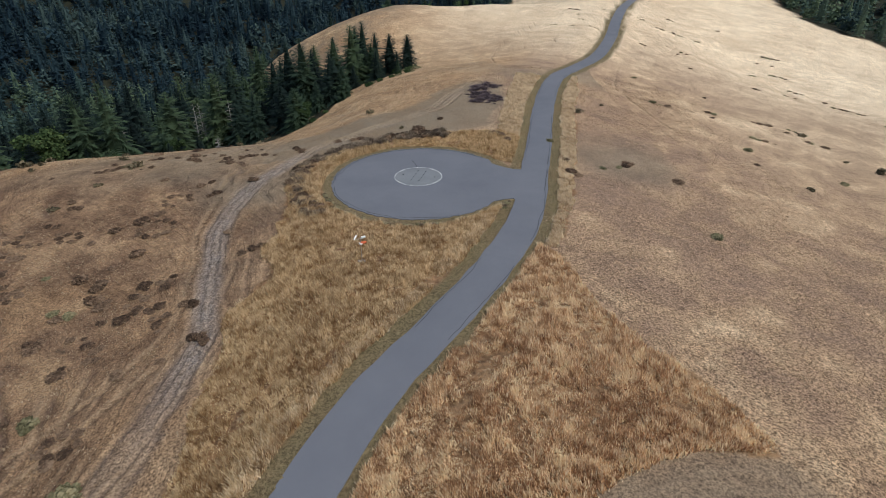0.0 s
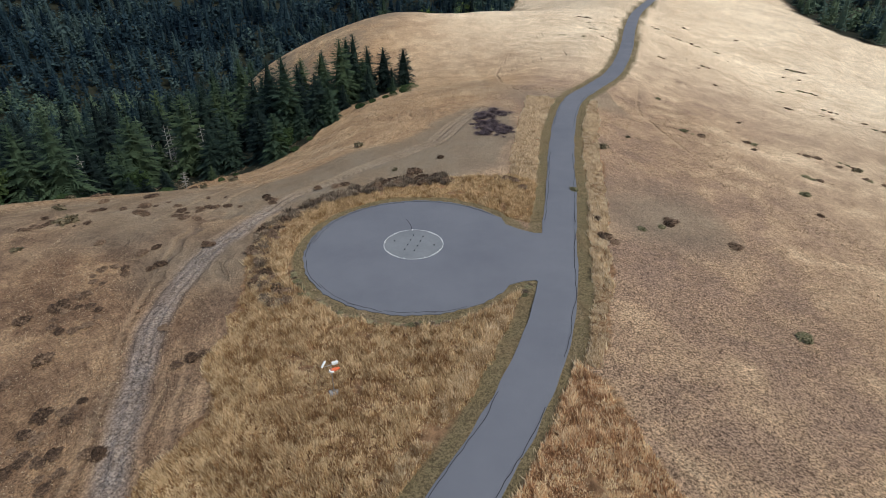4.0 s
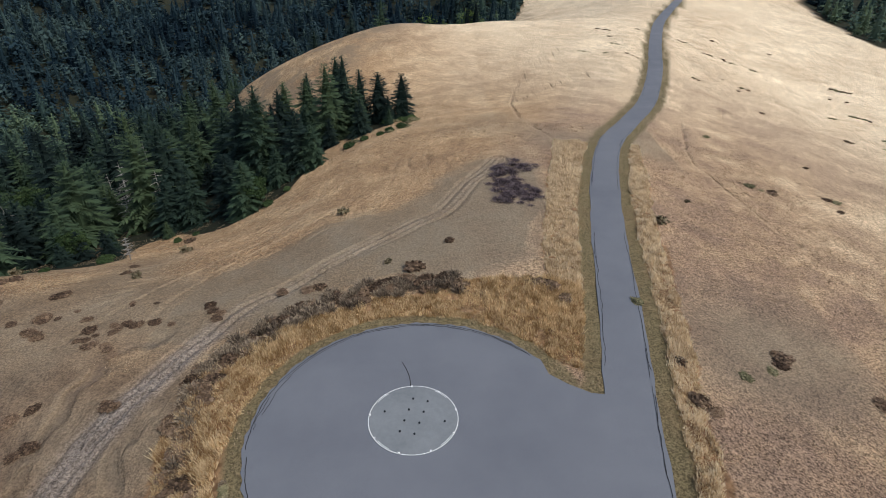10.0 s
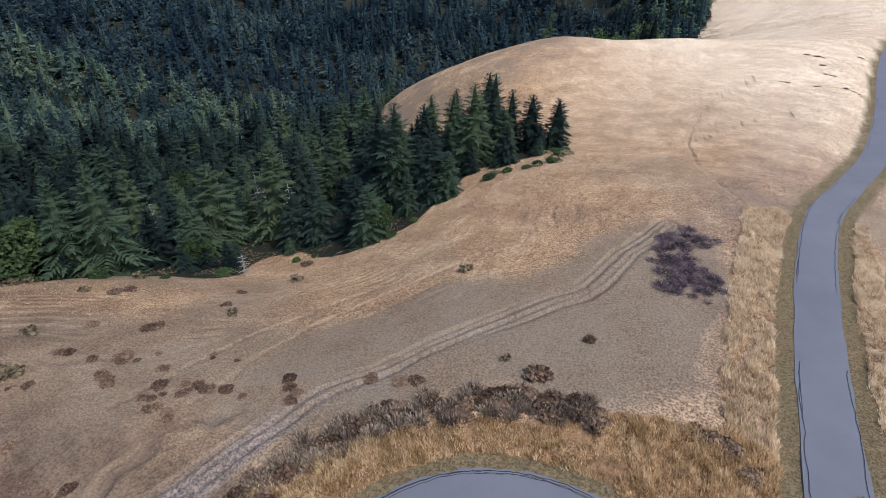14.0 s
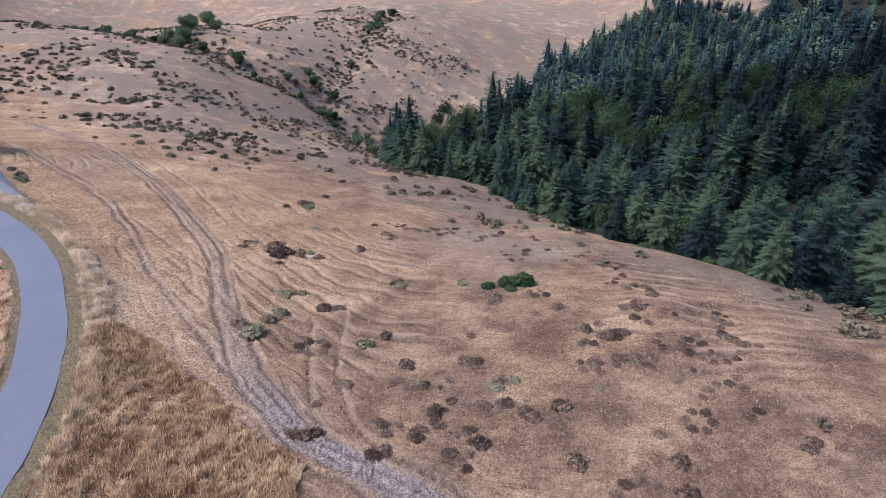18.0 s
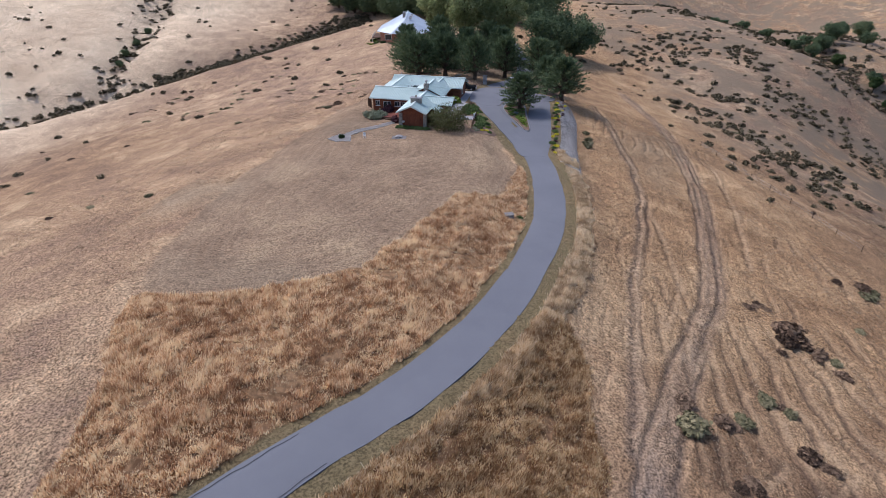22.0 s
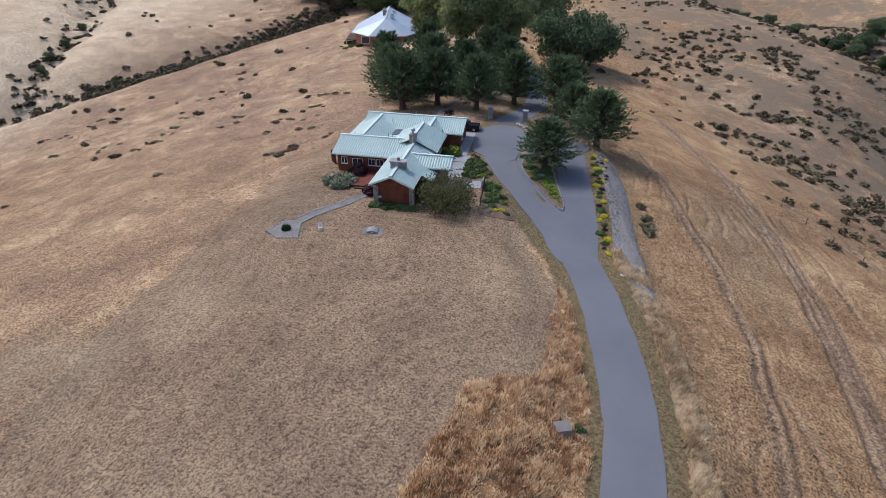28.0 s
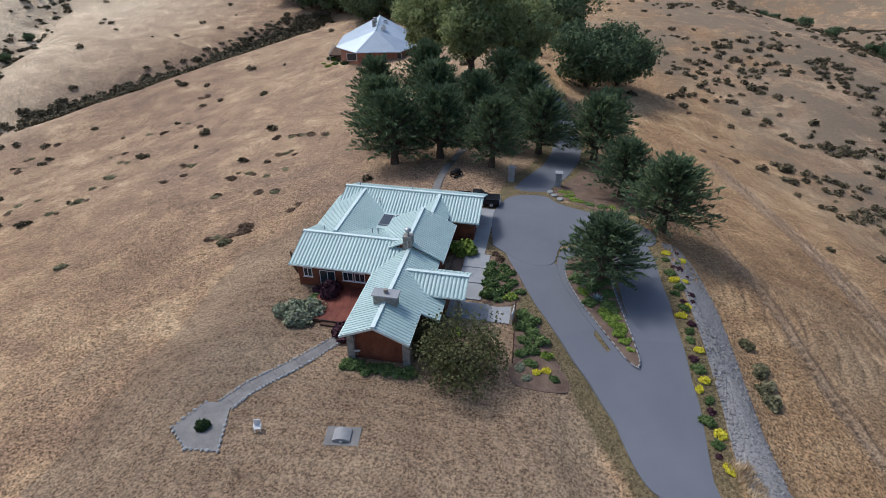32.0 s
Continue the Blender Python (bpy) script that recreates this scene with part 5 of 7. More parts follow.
def window(house, x, y, w, h, z, face="north"):
    """White frame, glass and sill on a wall that looks north (+y) or west (-x)."""
    t = new("window")
    t.parent = house
    t.location = (x, y, z)
    t.rotation_euler = (0, 0, 0 if face == "north" else radians(90))
    bm = bmesh.new()
    for a in ((-w / 2, w / 2, -0.02, 0.05, 0, 0.07), (-w / 2, w / 2, -0.02, 0.05, h - 0.07, h), (-w / 2, -w / 2 + 0.07, -0.02, 0.05, 0.07, h - 0.07), (w / 2 - 0.07, w / 2, -0.02, 0.05, 0.07, h - 0.07), (-0.03, 0.03, -0.02, 0.045, 0.07, h - 0.07)):
        box(bm, *a)
    part("frame", bm, "white_paint", t)
    part("pane", boxed(-w / 2 + 0.07, -0.03, 0.0, 0.02, 0.07, h - 0.07), "window_glass", t)
    part("pane", boxed(0.03, w / 2 - 0.07, 0.0, 0.02, 0.07, h - 0.07), "window_glass", t)
    part("sill", boxed(-w / 2 - 0.05, w / 2 + 0.05, 0.0, 0.12, -0.06, 0.0), "white_paint", t)


def build_house():
    h = thing("house", pose(0, 0, YARD_Z), "single-storey red wooden house with pale green metal roofs", "house")
    ez, rz = 2.75, 4.05
    # front wing, then the others: ridge axis, extent, ridge line, eaves
    gable(h, "y", -46.6, -33.2, 12.6, 15.5, 9.7, rz, ez, ez)
    slope(h, "y", -40.3, -37.25, 9.72, 8.15, ez - 0.012, ez - 0.66)
    gable(h, "x", 12.6, 23.9, -46.35, -42.2, -50.5, rz + 0.05, ez, ez - 0.05)
    gable(h, "y", -57.0, -47.0, 20.8, 24.0, 17.6, rz - 0.02, ez + 0.1, ez + 0.1)
    gable(h, "x", 7.0, 23.2, -57.2, -53.55, -60.9, rz + 0.1, ez, ez)
    gable(h, "y", -52.5, -45.2, 12.9, 9.3, 16.5, rz + 0.62, ez + 0.15, ez + 0.2)
    gable(h, "y", -57.0, -51.6, 12.0, 10.4, 13.6, rz + 0.02, ez + 0.45, ez + 0.45)
    gable(h, "x", 6.3, 12.4, -42.0, -39.9, -44.1, rz - 0.3, ez, ez)
    wing_wall(h, "y", -46, -33.9, 12.6, 15.0, 10.3, rz - 0.14, ez - 0.03, ez + 0.12)
    wing_wall(h, "x", 13, 23.3, -46.35, -42.8, -49.8, rz - 0.12, ez + 0.03, ez)
    wing_wall(h, "y", -56.4, -49, 20.8, 23.4, 18.2, rz - 0.16, ez + 0.2, ez + 0.15)
    wing_wall(h, "x", 7.6, 22.6, -57.2, -54.1, -60.3, rz - 0.06, ez + 0.03, ez + 0.05)
    wing_wall(h, "y", -52.2, -45.5, 12.9, 9.9, 15.9, rz + 0.45, ez + 0.3, ez + 0.35)
    wing_wall(h, "x", 8.2, 11.5, -42.0, -40.5, -43.5, rz - 0.46, ez + 0.1, ez + 0.1)
    # front gable: stone piers, boards, fascia
    for x in (10.05, 14.75):
        part("stone_pier", boxed(x - 0.32, x + 0.32, -34.15, -33.55, 0, 2.5, bevel=0.05), "rubble_stone", h)
    part("stone_pier", boxed(6.75, 7.25, -40.6, -40.1, 0, 2.55, bevel=0.05), "rubble_stone", h)
    part("post", boxed(8.22, 8.36, -37.5, -37.36, 0, 2.1), "brown_wood", h)
    for i in range(13):
        x = 10.45 + i * 0.315
        top = 2.42 + (2.15 - abs(x + 0.15 - 12.6)) * 0.46
        part("board", boxed(x, x + 0.3, -33.9, -33.86 + 0.012 * (i % 2), 0.05, top), "red_wood", h)
    for s, e in ((1, 15.5), (-1, 9.7)):
        bm = bmesh.new()
        v = [bm.verts.new(p) for p in ((12.6, -33.2, rz), (e, -33.2, ez), (e, -33.2, ez - 0.24), (12.6, -33.2, rz - 0.24), (12.6, -33.14, rz), (e, -33.14, ez), (e, -33.14, ez - 0.24), (12.6, -33.14, rz - 0.24))]
        for q in ((0, 1, 2, 3), (7, 6, 5, 4), (0, 4, 5, 1), (1, 5, 6, 2), (2, 6, 7, 3), (3, 7, 4, 0)):
            bm.faces.new([v[i] for i in q])
        part("fascia", bm, "roof_trim", h)
    # chimneys and pipes
    c = part("chimney", boxed(11.55, 13.55, -37.35, -36.5, 3.2, 4.6, bevel=0.04), "rubble_stone", h)
    part("chimney_cap", boxed(11.4, 13.7, -37.5, -36.35, 4.6, 4.74, bevel=0.03), "concrete", c)
    part("flue", tube(bmesh.new(), (12.55, -36.95, 4.74), (12.55, -36.95, 5.1), 0.2, 0.18), "rubble_stone", c)
    c = part("chimney", boxed(12.35, 13.25, -45.95, -45.1, 3.8, 5.3, bevel=0.04), "rubble_stone", h)
    bm = tube(bmesh.new(), (12.8, -45.5, 5.3), (12.8, -45.5, 5.65), 0.14)
    bmesh.ops.create_uvsphere(bm, u_segments=14, v_segments=9, radius=0.32, matrix=Matrix.Translation((12.8, -45.5, 5.86)) @ Matrix.Diagonal((1, 1, 0.75, 1)))
    part("cowl", bm, "steel", c)
    part("pipe", tube(bmesh.new(), (12.75, -44.95, 3.2), (12.75, -44.95, 5.0), 0.05), "steel", h)
    for x, y, z in ((17.2, -48.0, 3.5), (16.7, -48.3, 3.45), (22.2, -47.6, 3.5), (15.3, -57.6, 4.0), (21.6, -57.5, 4.0), (18.5, -55, 3.4)):
        part("vent_pipe", tube(bmesh.new(), (x, y, z), (x, y, z + 0.65), 0.06), "grey_paint", h)
    # low flat roof with two skylights between the wings
    part("flat_roof", boxed(13.4, 18.0, -53.8, -50.3, 2.72, 2.86, bevel=0.02), "roof_metal", h)
    for x in (14.9, 16.3):
        s = part("skylight", boxed(x, x + 1.25, -53.2, -50.9, 2.86, 3.02, bevel=0.03), "grey_paint", h)
        part("pane", boxed(x + 0.08, x + 1.17, -53.1, -51.0, 3.02, 3.035), "window_glass", s)
    for x in (17.0, 18.2):
        window(h, x, -42.8, 1.05, 1.0, 1.1)
    window(h, 22.3, -42.8, 0.9, 1.0, 1.1)
    window(h, 20.3, -42.8, 1.6, 1.9, 0.1)
    for y in (-48.5, -50.6):
        window(h, 9.9, y, 1.4, 1.1, 0.9, "west")
    window(h, 7.6, -56.6, 1.2, 1.1, 0.9, "west")
    d = part("door", boxed(9.0, 9.95, -40.5, -40.44, 0.05, 2.1), "white_paint", h, "pale front door under the porch")
    part("handle", tube(bmesh.new(), (9.12, -40.42, 1.0), (9.24, -40.42, 1.0), 0.025), "steel", d)


build_house()


def build_yard():
    z = YARD_Z
    deck = thing("deck", pose(0, 0, z), "low red-stained wooden deck beside the house", "deck")
    for i in range(34):
        y = -42.7 + i * 0.15
        part("deck_board", boxed(15.2, 20.6 - (0.5 if i > 25 else 0), y, y + 0.135, 0.30, 0.36), "deck_wood", deck)
    part("rim_joist", boxed(15.2, 20.7, -37.6, -37.5, 0.02, 0.36), "brown_wood", deck)
    part("step", boxed(15.6, 19.0, -37.5, -37.1, 0.02, 0.18), "brown_wood", deck)
    fence = thing("fence_screen", pose(0, 0, z), "dark brown board screen beside the house wall", "fence")
    for i in range(9):
        part("board", boxed(24.3 + i * 0.14, 24.43 + i * 0.14, -44.6 - i * 0.16, -44.52 - i * 0.16, -0.3, 1.75), "brown_wood", fence)
    part("rail", boxed(24.2, 25.6, -46.0, -45.92, 1.2, 1.3), "brown_wood", fence)
    # concrete forecourt strip, split by joints
    yard = tagged(new("patio", bpy.data.meshes.new("patio")), "grey concrete forecourt strip along the house", "pavement", kind="structure")
    y = -62.0
    while y < -44.0:
        top = max(gz(5.4, y), gz(5.4, y + 2.6), gz(7.9, y + 1.3)) + 0.06
        part("slab", boxed(5.35 if y > -54 else 6.0, 7.95, y, y + 2.62, top - 0.3, top, bevel=0.012), "concrete", yard)
        y += 2.64
    for x in (2.35, 4.4, 6.45):
        top = max(gz(x, -43), gz(x, -40.7), gz(x + 2, -42)) + 0.06
        part("slab", boxed(x, x + 2.03, -43.1, -40.6, top - 0.3, top, bevel=0.012), "concrete", yard)
    dish = thing("satellite_dish", pose(14.25, -33.62, z + 0.85, 60, 0, 20), "small white satellite dish on the gable wall", "dish")
    bm = bmesh.new()
    rings = []
    for r, d in ((0.0, 0.0), (0.1, 0.006), (0.2, 0.03), (0.29, 0.07)):
        rings.append([bm.verts.new((r * math.cos(a * math.tau / 18), r * math.sin(a * math.tau / 18) * 1.12, d)) for a in range(18 if r else 1)])
    for k in range(18):
        bm.faces.new((rings[0][0], rings[1][k], rings[1][(k + 1) % 18]))
        for i in (1, 2):
            bm.faces.new((rings[i][k], rings[i + 1][k], rings[i + 1][(k + 1) % 18], rings[i][(k + 1) % 18]))
    part("reflector", bm, "white_paint", dish)
    part("arm", tube(bmesh.new(), (0, -0.3, 0.05), (0, -0.05, 0.42), 0.015), "grey_paint", dish)
    part("receiver", boxed(-0.05, 0.05, -0.1, 0.0, 0.38, 0.5, bevel=0.01), "white_paint", dish)
    part("mount", tube(bmesh.new(), (0, 0, 0.0), (0, 0.12, -0.3), 0.025), "grey_paint", dish)
    # paved path with its widened end and kerb stones
    path = tagged(new("garden_path", bpy.data.meshes.new("garden_path")), "grey paved garden path with rough stone kerbs", "path", kind="structure")
    line = curve_through([(16.6, -36.0), (17.8, -34.0), (19.4, -31.6), (21.4, -29.1), (22.6, -26.7)], 0.62)
    rng = np.random.default_rng(3)
    for i in range(len(line) - 1):
        a, b = line[i], line[i + 1]
        t = (b - a) / np.linalg.norm(b - a)
        nrm = np.array((-t[1], t[0]))
        w = 0.45 + 0.25 * (i / len(line))
        for s in (-1, 1):
            bm = bmesh.new()
            q = [a, a + nrm * s * w, b + nrm * s * w, b]
            g = [gz(*p) for p in q]
            top = [bm.verts.new((*(p * 0.97 + sum(q) / 4 * 0.03), zz + 0.05)) for p, zz in zip(q, g)]
            low = [bm.verts.new((*p, zz - 0.1)) for p, zz in zip(q, g)]
            bm.faces.new(top)
            for k in range(4):
                bm.faces.new((top[k], top[(k + 1) % 4], low[(k + 1) % 4], low[k]))
            part("paving_slab", bm, "path_stone", path)
    tri = [(22.1, -27.2), (24.2, -27.0), (25.4, -24.4), (23.2, -22.7), (20.7, -22.8), (21.6, -25.5)]
    bm = bmesh.new()
    top = [bm.verts.new((x, y, gz(x, y) + 0.06)) for x, y in tri]
    low = [bm.verts.new((x, y, gz(x, y) - 0.1)) for x, y in tri]
    bm.faces.new(top)
    for k in range(6):
        bm.faces.new((top[k], top[(k + 1) % 6], low[(k + 1) % 6], low[k]))
    part("paving_slab", bm, "path_stone", path)
    stones = [stone_mesh(s) for s in range(4)]
    kerb = []
    for s in (-1, 1):
        for i in range(len(line) - 1):
            for f in (0.0, 0.5):
                a = line[i] * (1 - f) + line[i + 1] * f
                t = line[i + 1] - line[i]
                t /= np.linalg.norm(t)
                kerb.append(a + np.array((-t[1], t[0])) * s * (0.52 + 0.25 * i / len(line)))
    for a, b in zip(tri[1:5], tri[2:6]):
        for f in np.linspace(0, 1, 7):
            kerb.append(np.array(a) * (1 - f) + np.array(b) * f)
    for k, p in enumerate(kerb):
        o = new("kerb_stone", stones[k % 4])
        o.parent = path
        sc = rng.uniform(0.10, 0.17)
        o.matrix_basis = pose(p[0], p[1], gz(*p) + 0.04, 0, 0, rng.uniform(0, 360)) @ Matrix.Diagonal((sc * 1.4, sc, sc, 1))


def stone_mesh(seed, material="stone_block"):
    rng = random.Random(seed)
    bm = bmesh.new()
    bmesh.ops.create_icosphere(bm, subdivisions=1, radius=1)
    for v in bm.verts:
        v.co *= rng.uniform(0.75, 1.2)
    me = bpy.data.meshes.new("stone")
    bm.to_mesh(me)
    bm.free()
    me.materials.append(MATS[material])
    return me


build_yard()


# ---- shrubs and beds ----
islands("bed_green", [(0.2, (0.038, 0.062, 0.022)), (0.5, (0.08, 0.125, 0.042)), (0.85, (0.15, 0.20, 0.075))], scale=1.0, spread=0.3)
islands("lime_green", [(0.2, (0.06, 0.10, 0.02)), (0.5, (0.14, 0.20, 0.035)), (0.85, (0.26, 0.32, 0.07))], scale=1.0, spread=0.2)
islands("yellow_flowers", [(0.2, (0.30, 0.26, 0.02)), (0.5, (0.55, 0.47, 0.03)), (0.85, (0.75, 0.66, 0.08))], scale=1.0)
islands("dark_red_leaves", [(0.2, (0.028, 0.013, 0.019)), (0.5, (0.062, 0.028, 0.038)), (0.85, (0.115, 0.055, 0.066))], scale=1.0)
islands("grey_green", [(0.2, (0.11, 0.125, 0.075)), (0.5, (0.20, 0.22, 0.14)), (0.85, (0.33, 0.35, 0.24))], scale=0.8)
islands("blue_agave", [(0.2, (0.10, 0.16, 0.17)), (0.5, (0.18, 0.26, 0.27)), (0.85, (0.30, 0.38, 0.38))], scale=0.8)
islands("charred", [(0.2, (0.03, 0.022, 0.028)), (0.5, (0.075, 0.055, 0.066)), (0.85, (0.19, 0.15, 0.155))], scale=0.5)


def mound_mesh(material, seed, lobes=5, leaves=230, size=0.09, low=0.8):
    """A shrub about 1 m wide: leaves in a few overlapping lobes."""
    rng = random.Random(seed)
    ls = [(0, 0, 0.34 * low, 0.36, 0.36, 0.36 * low)]
    for k in range(lobes):
        a = math.tau * k / lobes + rng.uniform(-0.4, 0.4)
        r = rng.uniform(0.16, 0.34)
        s = rng.uniform(0.2, 0.3)
        ls.append((r * math.cos(a) * 1.2, r * math.sin(a), s * low * rng.uniform(0.6, 1.2), s * rng.uniform(0.7, 1.25), s, s * low))
    v, f = leaf_cloud(ls, leaves, size, seed)
    v[:, 2] = np.maximum(v[:, 2], -0.03)
    return mesh_from("shrub", v, f, material)


def twig_mesh(material, seed, stems=300, low=0.9):
    """Dry brush about 1 m wide: thin stems that fan out from the ground."""
    rng = np.random.default_rng(seed)
    a, t = rng.uniform(0, math.tau, stems), np.sqrt(rng.uniform(0, 1, stems))
    root = np.column_stack([np.cos(a) * t * 0.34, np.sin(a) * t * 0.34, np.full(stems, -0.04)])
    lean = rng.normal(0, 0.12, (stems, 2)) + 0.16 * np.column_stack([np.cos(a), np.sin(a)]) * t[:, None]
    tip = root + np.column_stack([lean, low * rng.uniform(0.35, 0.8, stems) * (1.05 - 0.45 * t)])
    b = rng.uniform(0, math.tau, stems)
    s = np.column_stack([np.cos(b), np.sin(b), 0 * b]) * rng.uniform(0.012, 0.035, stems)[:, None]
    v = np.stack([root - s, root + s, tip + s * 0.8, tip - s * 0.8], 1).reshape(-1, 3)
    i = np.arange(stems) * 4
    return mesh_from("shrub", v, np.vstack([np.column_stack([i, i + 1, i + 2]), np.column_stack([i, i + 2, i + 3])]), material)


SHRUBS = {
    "twig": ([twig_mesh("twigs", s) for s in (31, 32, 33)], "dry grey-brown brush on the bank"),
    "green": ([mound_mesh("bed_green", s) for s in (1, 2, 3)], "rounded green shrub in the garden bed"),
    "lime": ([mound_mesh("lime_green", s, low=0.6) for s in (4, 5)], "bright green low shrub in the garden"),
    "yellow": ([mound_mesh("yellow_flowers", s, 6, 190, 0.09, 0.6) for s in (6, 7)], "low bush covered in yellow flowers"),
    "dark_red": ([mound_mesh("dark_red_leaves", s, 4, 200, 0.09) for s in (8, 9)], "small dark red-leaved mound"),
    "grey": ([mound_mesh("grey_green", s, 6, 330, 0.065) for s in (10, 11)], "grey-green rounded bush beside the deck"),
    "scrub": ([mound_mesh("brown_scrub", s, 7, 120, 0.10, 0.7) for s in (12, 13, 14, 15)], "dry brown scrub bush on the grass slope"),
    "sage": ([mound_mesh("green_scrub", s, 7, 120, 0.11, 0.75) for s in (16, 17, 18)], "dull green coyote brush on the hillside"),
    "leafy": ([mound_mesh("broad_leaves", s, 7, 260, 0.075, 1.0) for s in (19, 20)], "leafy green bush at the slope's edge"),
    "charred": ([twig_mesh("charred", s, 220, 0.8) for s in (23, 24, 25)], "charred brush heap on bare ground"),
}


def shrub(kind, x, y, width, high=1.0, group="", label="", sink=0.04, name=""):
    meshes, text = SHRUBS[kind]
    name = name or {"scrub": "scrub_bush", "sage": "coyote_brush", "leafy": "leafy_bush", "charred": "burnt_brush", "yellow": "flowering_bush", "dark_red": "red_mound"}.get(kind, "garden_shrub")
    k = int(abs(x * 7.3 + y * 3.1)) % len(meshes)
    o = new(name, meshes[k])
    o.matrix_world = pose(x, y, gz(x, y) - sink, 0, 0, (x * 97 + y * 31) % 360) @ Matrix.Diagonal((width, width * (0.85 + 0.3 * ((x * 3.7) % 1)), width * high, 1))
    return tagged(o, label or text, "shrub", group)


def flat_bed(name, outline, material, label, lift=0.06, category="garden bed", dome=1.0):
    """A bed or island that follows the ground, with a turned-down edge."""
    pts = curve_through(list(outline) + [outline[0]], 0.8)[:-1]
    c = pts.mean(0)
    v, f, n = [], [], len(pts)
    for s, dz in ((1.0, -0.12), (1.0, lift), (0.66, lift + 0.05 * dome), (0.33, lift + 0.06 * dome)):
        q = c + (pts - c) * s
        z = ground_z(q[:, 0], q[:, 1]) + dz
        v.append(np.column_stack([q, z]))
    v.append(np.array([[*c, gz(*c) + lift + 0.06 * dome]]))
    v = np.vstack(v)
    i = np.arange(n)
    j = (i + 1) % n
    f = [np.column_stack([i + n * k, j + n * k, j + n * k + n]) for k in range(3)] + [np.column_stack([i + n * k, j + n * k + n, i + n * k + n]) for k in range(3)]
    f.append(np.column_stack([i + 3 * n, j + 3 * n, np.full(n, 4 * n)]))
    return tagged(new(name, mesh_from(name, v, np.vstack(f), material, False)), label, category, kind="structure")


def scatter_stones(name, label, outline, count, lo, hi, seed, material="pebbles"):
    rng = np.random.default_rng(seed)
    a = np.array(outline)
    x, y = rng.uniform(a[:, 0].min(), a[:, 0].max(), count * 3), rng.uniform(a[:, 1].min(), a[:, 1].max(), count * 3)
    k = inside(outline, x, y)
    p = on_ground(np.column_stack([x[k], y[k]])[:count])
    p[:, 2] += 0.1
    variants = []
    for s in range(3):
        me = stone_mesh(100 + s)
        variants.append((np.array([v.co for v in me.vertices]) * (1, 1, 0.7), np.array([q.vertices for q in me.polygons])))
    n = len(p)
    return stuff_copies(name, label, "gravel", variants, material, p, rng.uniform(lo, hi, n), rng.uniform(0, 6.28, n), np.ones(n))


def build_beds():
    z = YARD_Z
    flat_bed("bed_soil_west", [(5.2, -52.4), (3.2, -50.5), (1.6, -46.6), (2.1, -43.6), (5.2, -43.4)], "soil", "planting bed of dark soil", 0.05)
    flat_bed("bed_soil_north", [(2.0, -43.0), (0.3, -42.6), (-1.4, -38.5), (-3.2, -34.9), (-2.2, -33.6), (1.4, -33.4), (1.7, -38)], "soil", "planting bed of dark soil by the driveway", 0.05)
    rng = random.Random(4)
    for x, y, w, k in ((4.8, -51.6, 0.9, "scrub"), (4.2, -50.6, 1.0, "scrub"), (4.9, -49.6, 1.1, "green"), (3.7, -49.2, 1.2, "green"), (2.9, -48.4, 1.1, "green"), (4.8, -48.1, 1.5, "green"), (3.6, -47.4, 1.3, "green"), (2.6, -46.7, 1.2, "green"), (4.7, -46.2, 1.7, "green"), (3.2, -45.6, 1.2, "green"), (4.3, -44.4, 1.9, "green"), (2.6, -44.4, 1.3, "lime"), (1.7, -45.5, 1.0, "green")):
        shrub(k, x, y, w, 0.9, "garden bed shrubs")
    for x, y, w, k in ((1.2, -42.0, 1.5, "green"), (0.4, -41.2, 1.6, "green"), (1.3, -40.4, 1.3, "green"), (0.2, -39.7, 1.4, "green"), (-0.6, -38.9, 1.3, "green"), (0.9, -38.6, 1.2, "green"), (0.2, -37.6, 1.3, "green"), (-1.0, -37.4, 1.2, "lime"), (1.0, -36.9, 1.1, "green"), (0.2, -36.0, 1.0, "green"), (-1.2, -35.7, 0.9, "yellow"), (-0.4, -35.2, 0.8, "yellow"), (-1.9, -35.0, 0.8, "green"), (1.0, -35.2, 0.9, "grey"), (0.4, -34.2, 0.8, "grey")):
        shrub(k, x, y, w, 0.9, "garden bed shrubs")
    # niche of the house
    flat_bed("bed_soil_niche", [(9.2, -52.2), (8.1, -52.2), (8.1, -44.9), (9.2, -44.9)], "soil", "planting bed against the house", 0.03)
    shrub("lime", 8.4, -51.6, 3.0, 1.1, label="clipped round bright green tree beside the house wall", name="topiary_tree")
    shrub("lime", 8.6, -45.6, 1.2, 0.7)
    shrub("green", 8.5, -46.7, 1.0, 0.7)
    # along the front gable
    for i in range(7):
        shrub("green", 9.7 + i * 0.85, -32.75 + 0.15 * math.sin(i * 2), 1.25, 0.75, "clipped hedge under the gable", "dark green clipped hedge plant under the gable")
    for x, y, w in ((20.6, -38.6, 2.8), (21.9, -38.3, 2.8), (21.2, -37.4, 2.6)):
        shrub("grey", x, y, w, 0.95, "grey bush beside the deck")
    shrub("green", 20.9, -40.9, 1.4, 0.6)
    for x, y, w, hgt in ((16.6, -36.3, 2.2, 0.95), (19.6, -41.4, 2.3, 1.45), (20.9, -41.9, 1.3, 1.2)):
        shrub("dark_red", x, y, w, hgt, "purple-leaved shrubs", "purple-leaved shrub beside the red deck")
    shrub("scrub", 4.2, -37.5, 1.2, 0.5)
    shrub("lime", 6.9, -38.5, 1.4, 0.6)
    shrub("leafy", 22.9, -24.6, 0.95, 1.25, label="small clipped bush on the paved path end", name="topiary_bush")
    # fence between the lawn and the bed
    fence = thing("garden_fence", pose(0, 0, 0), "dark wooden post-and-wire garden fence", "fence")
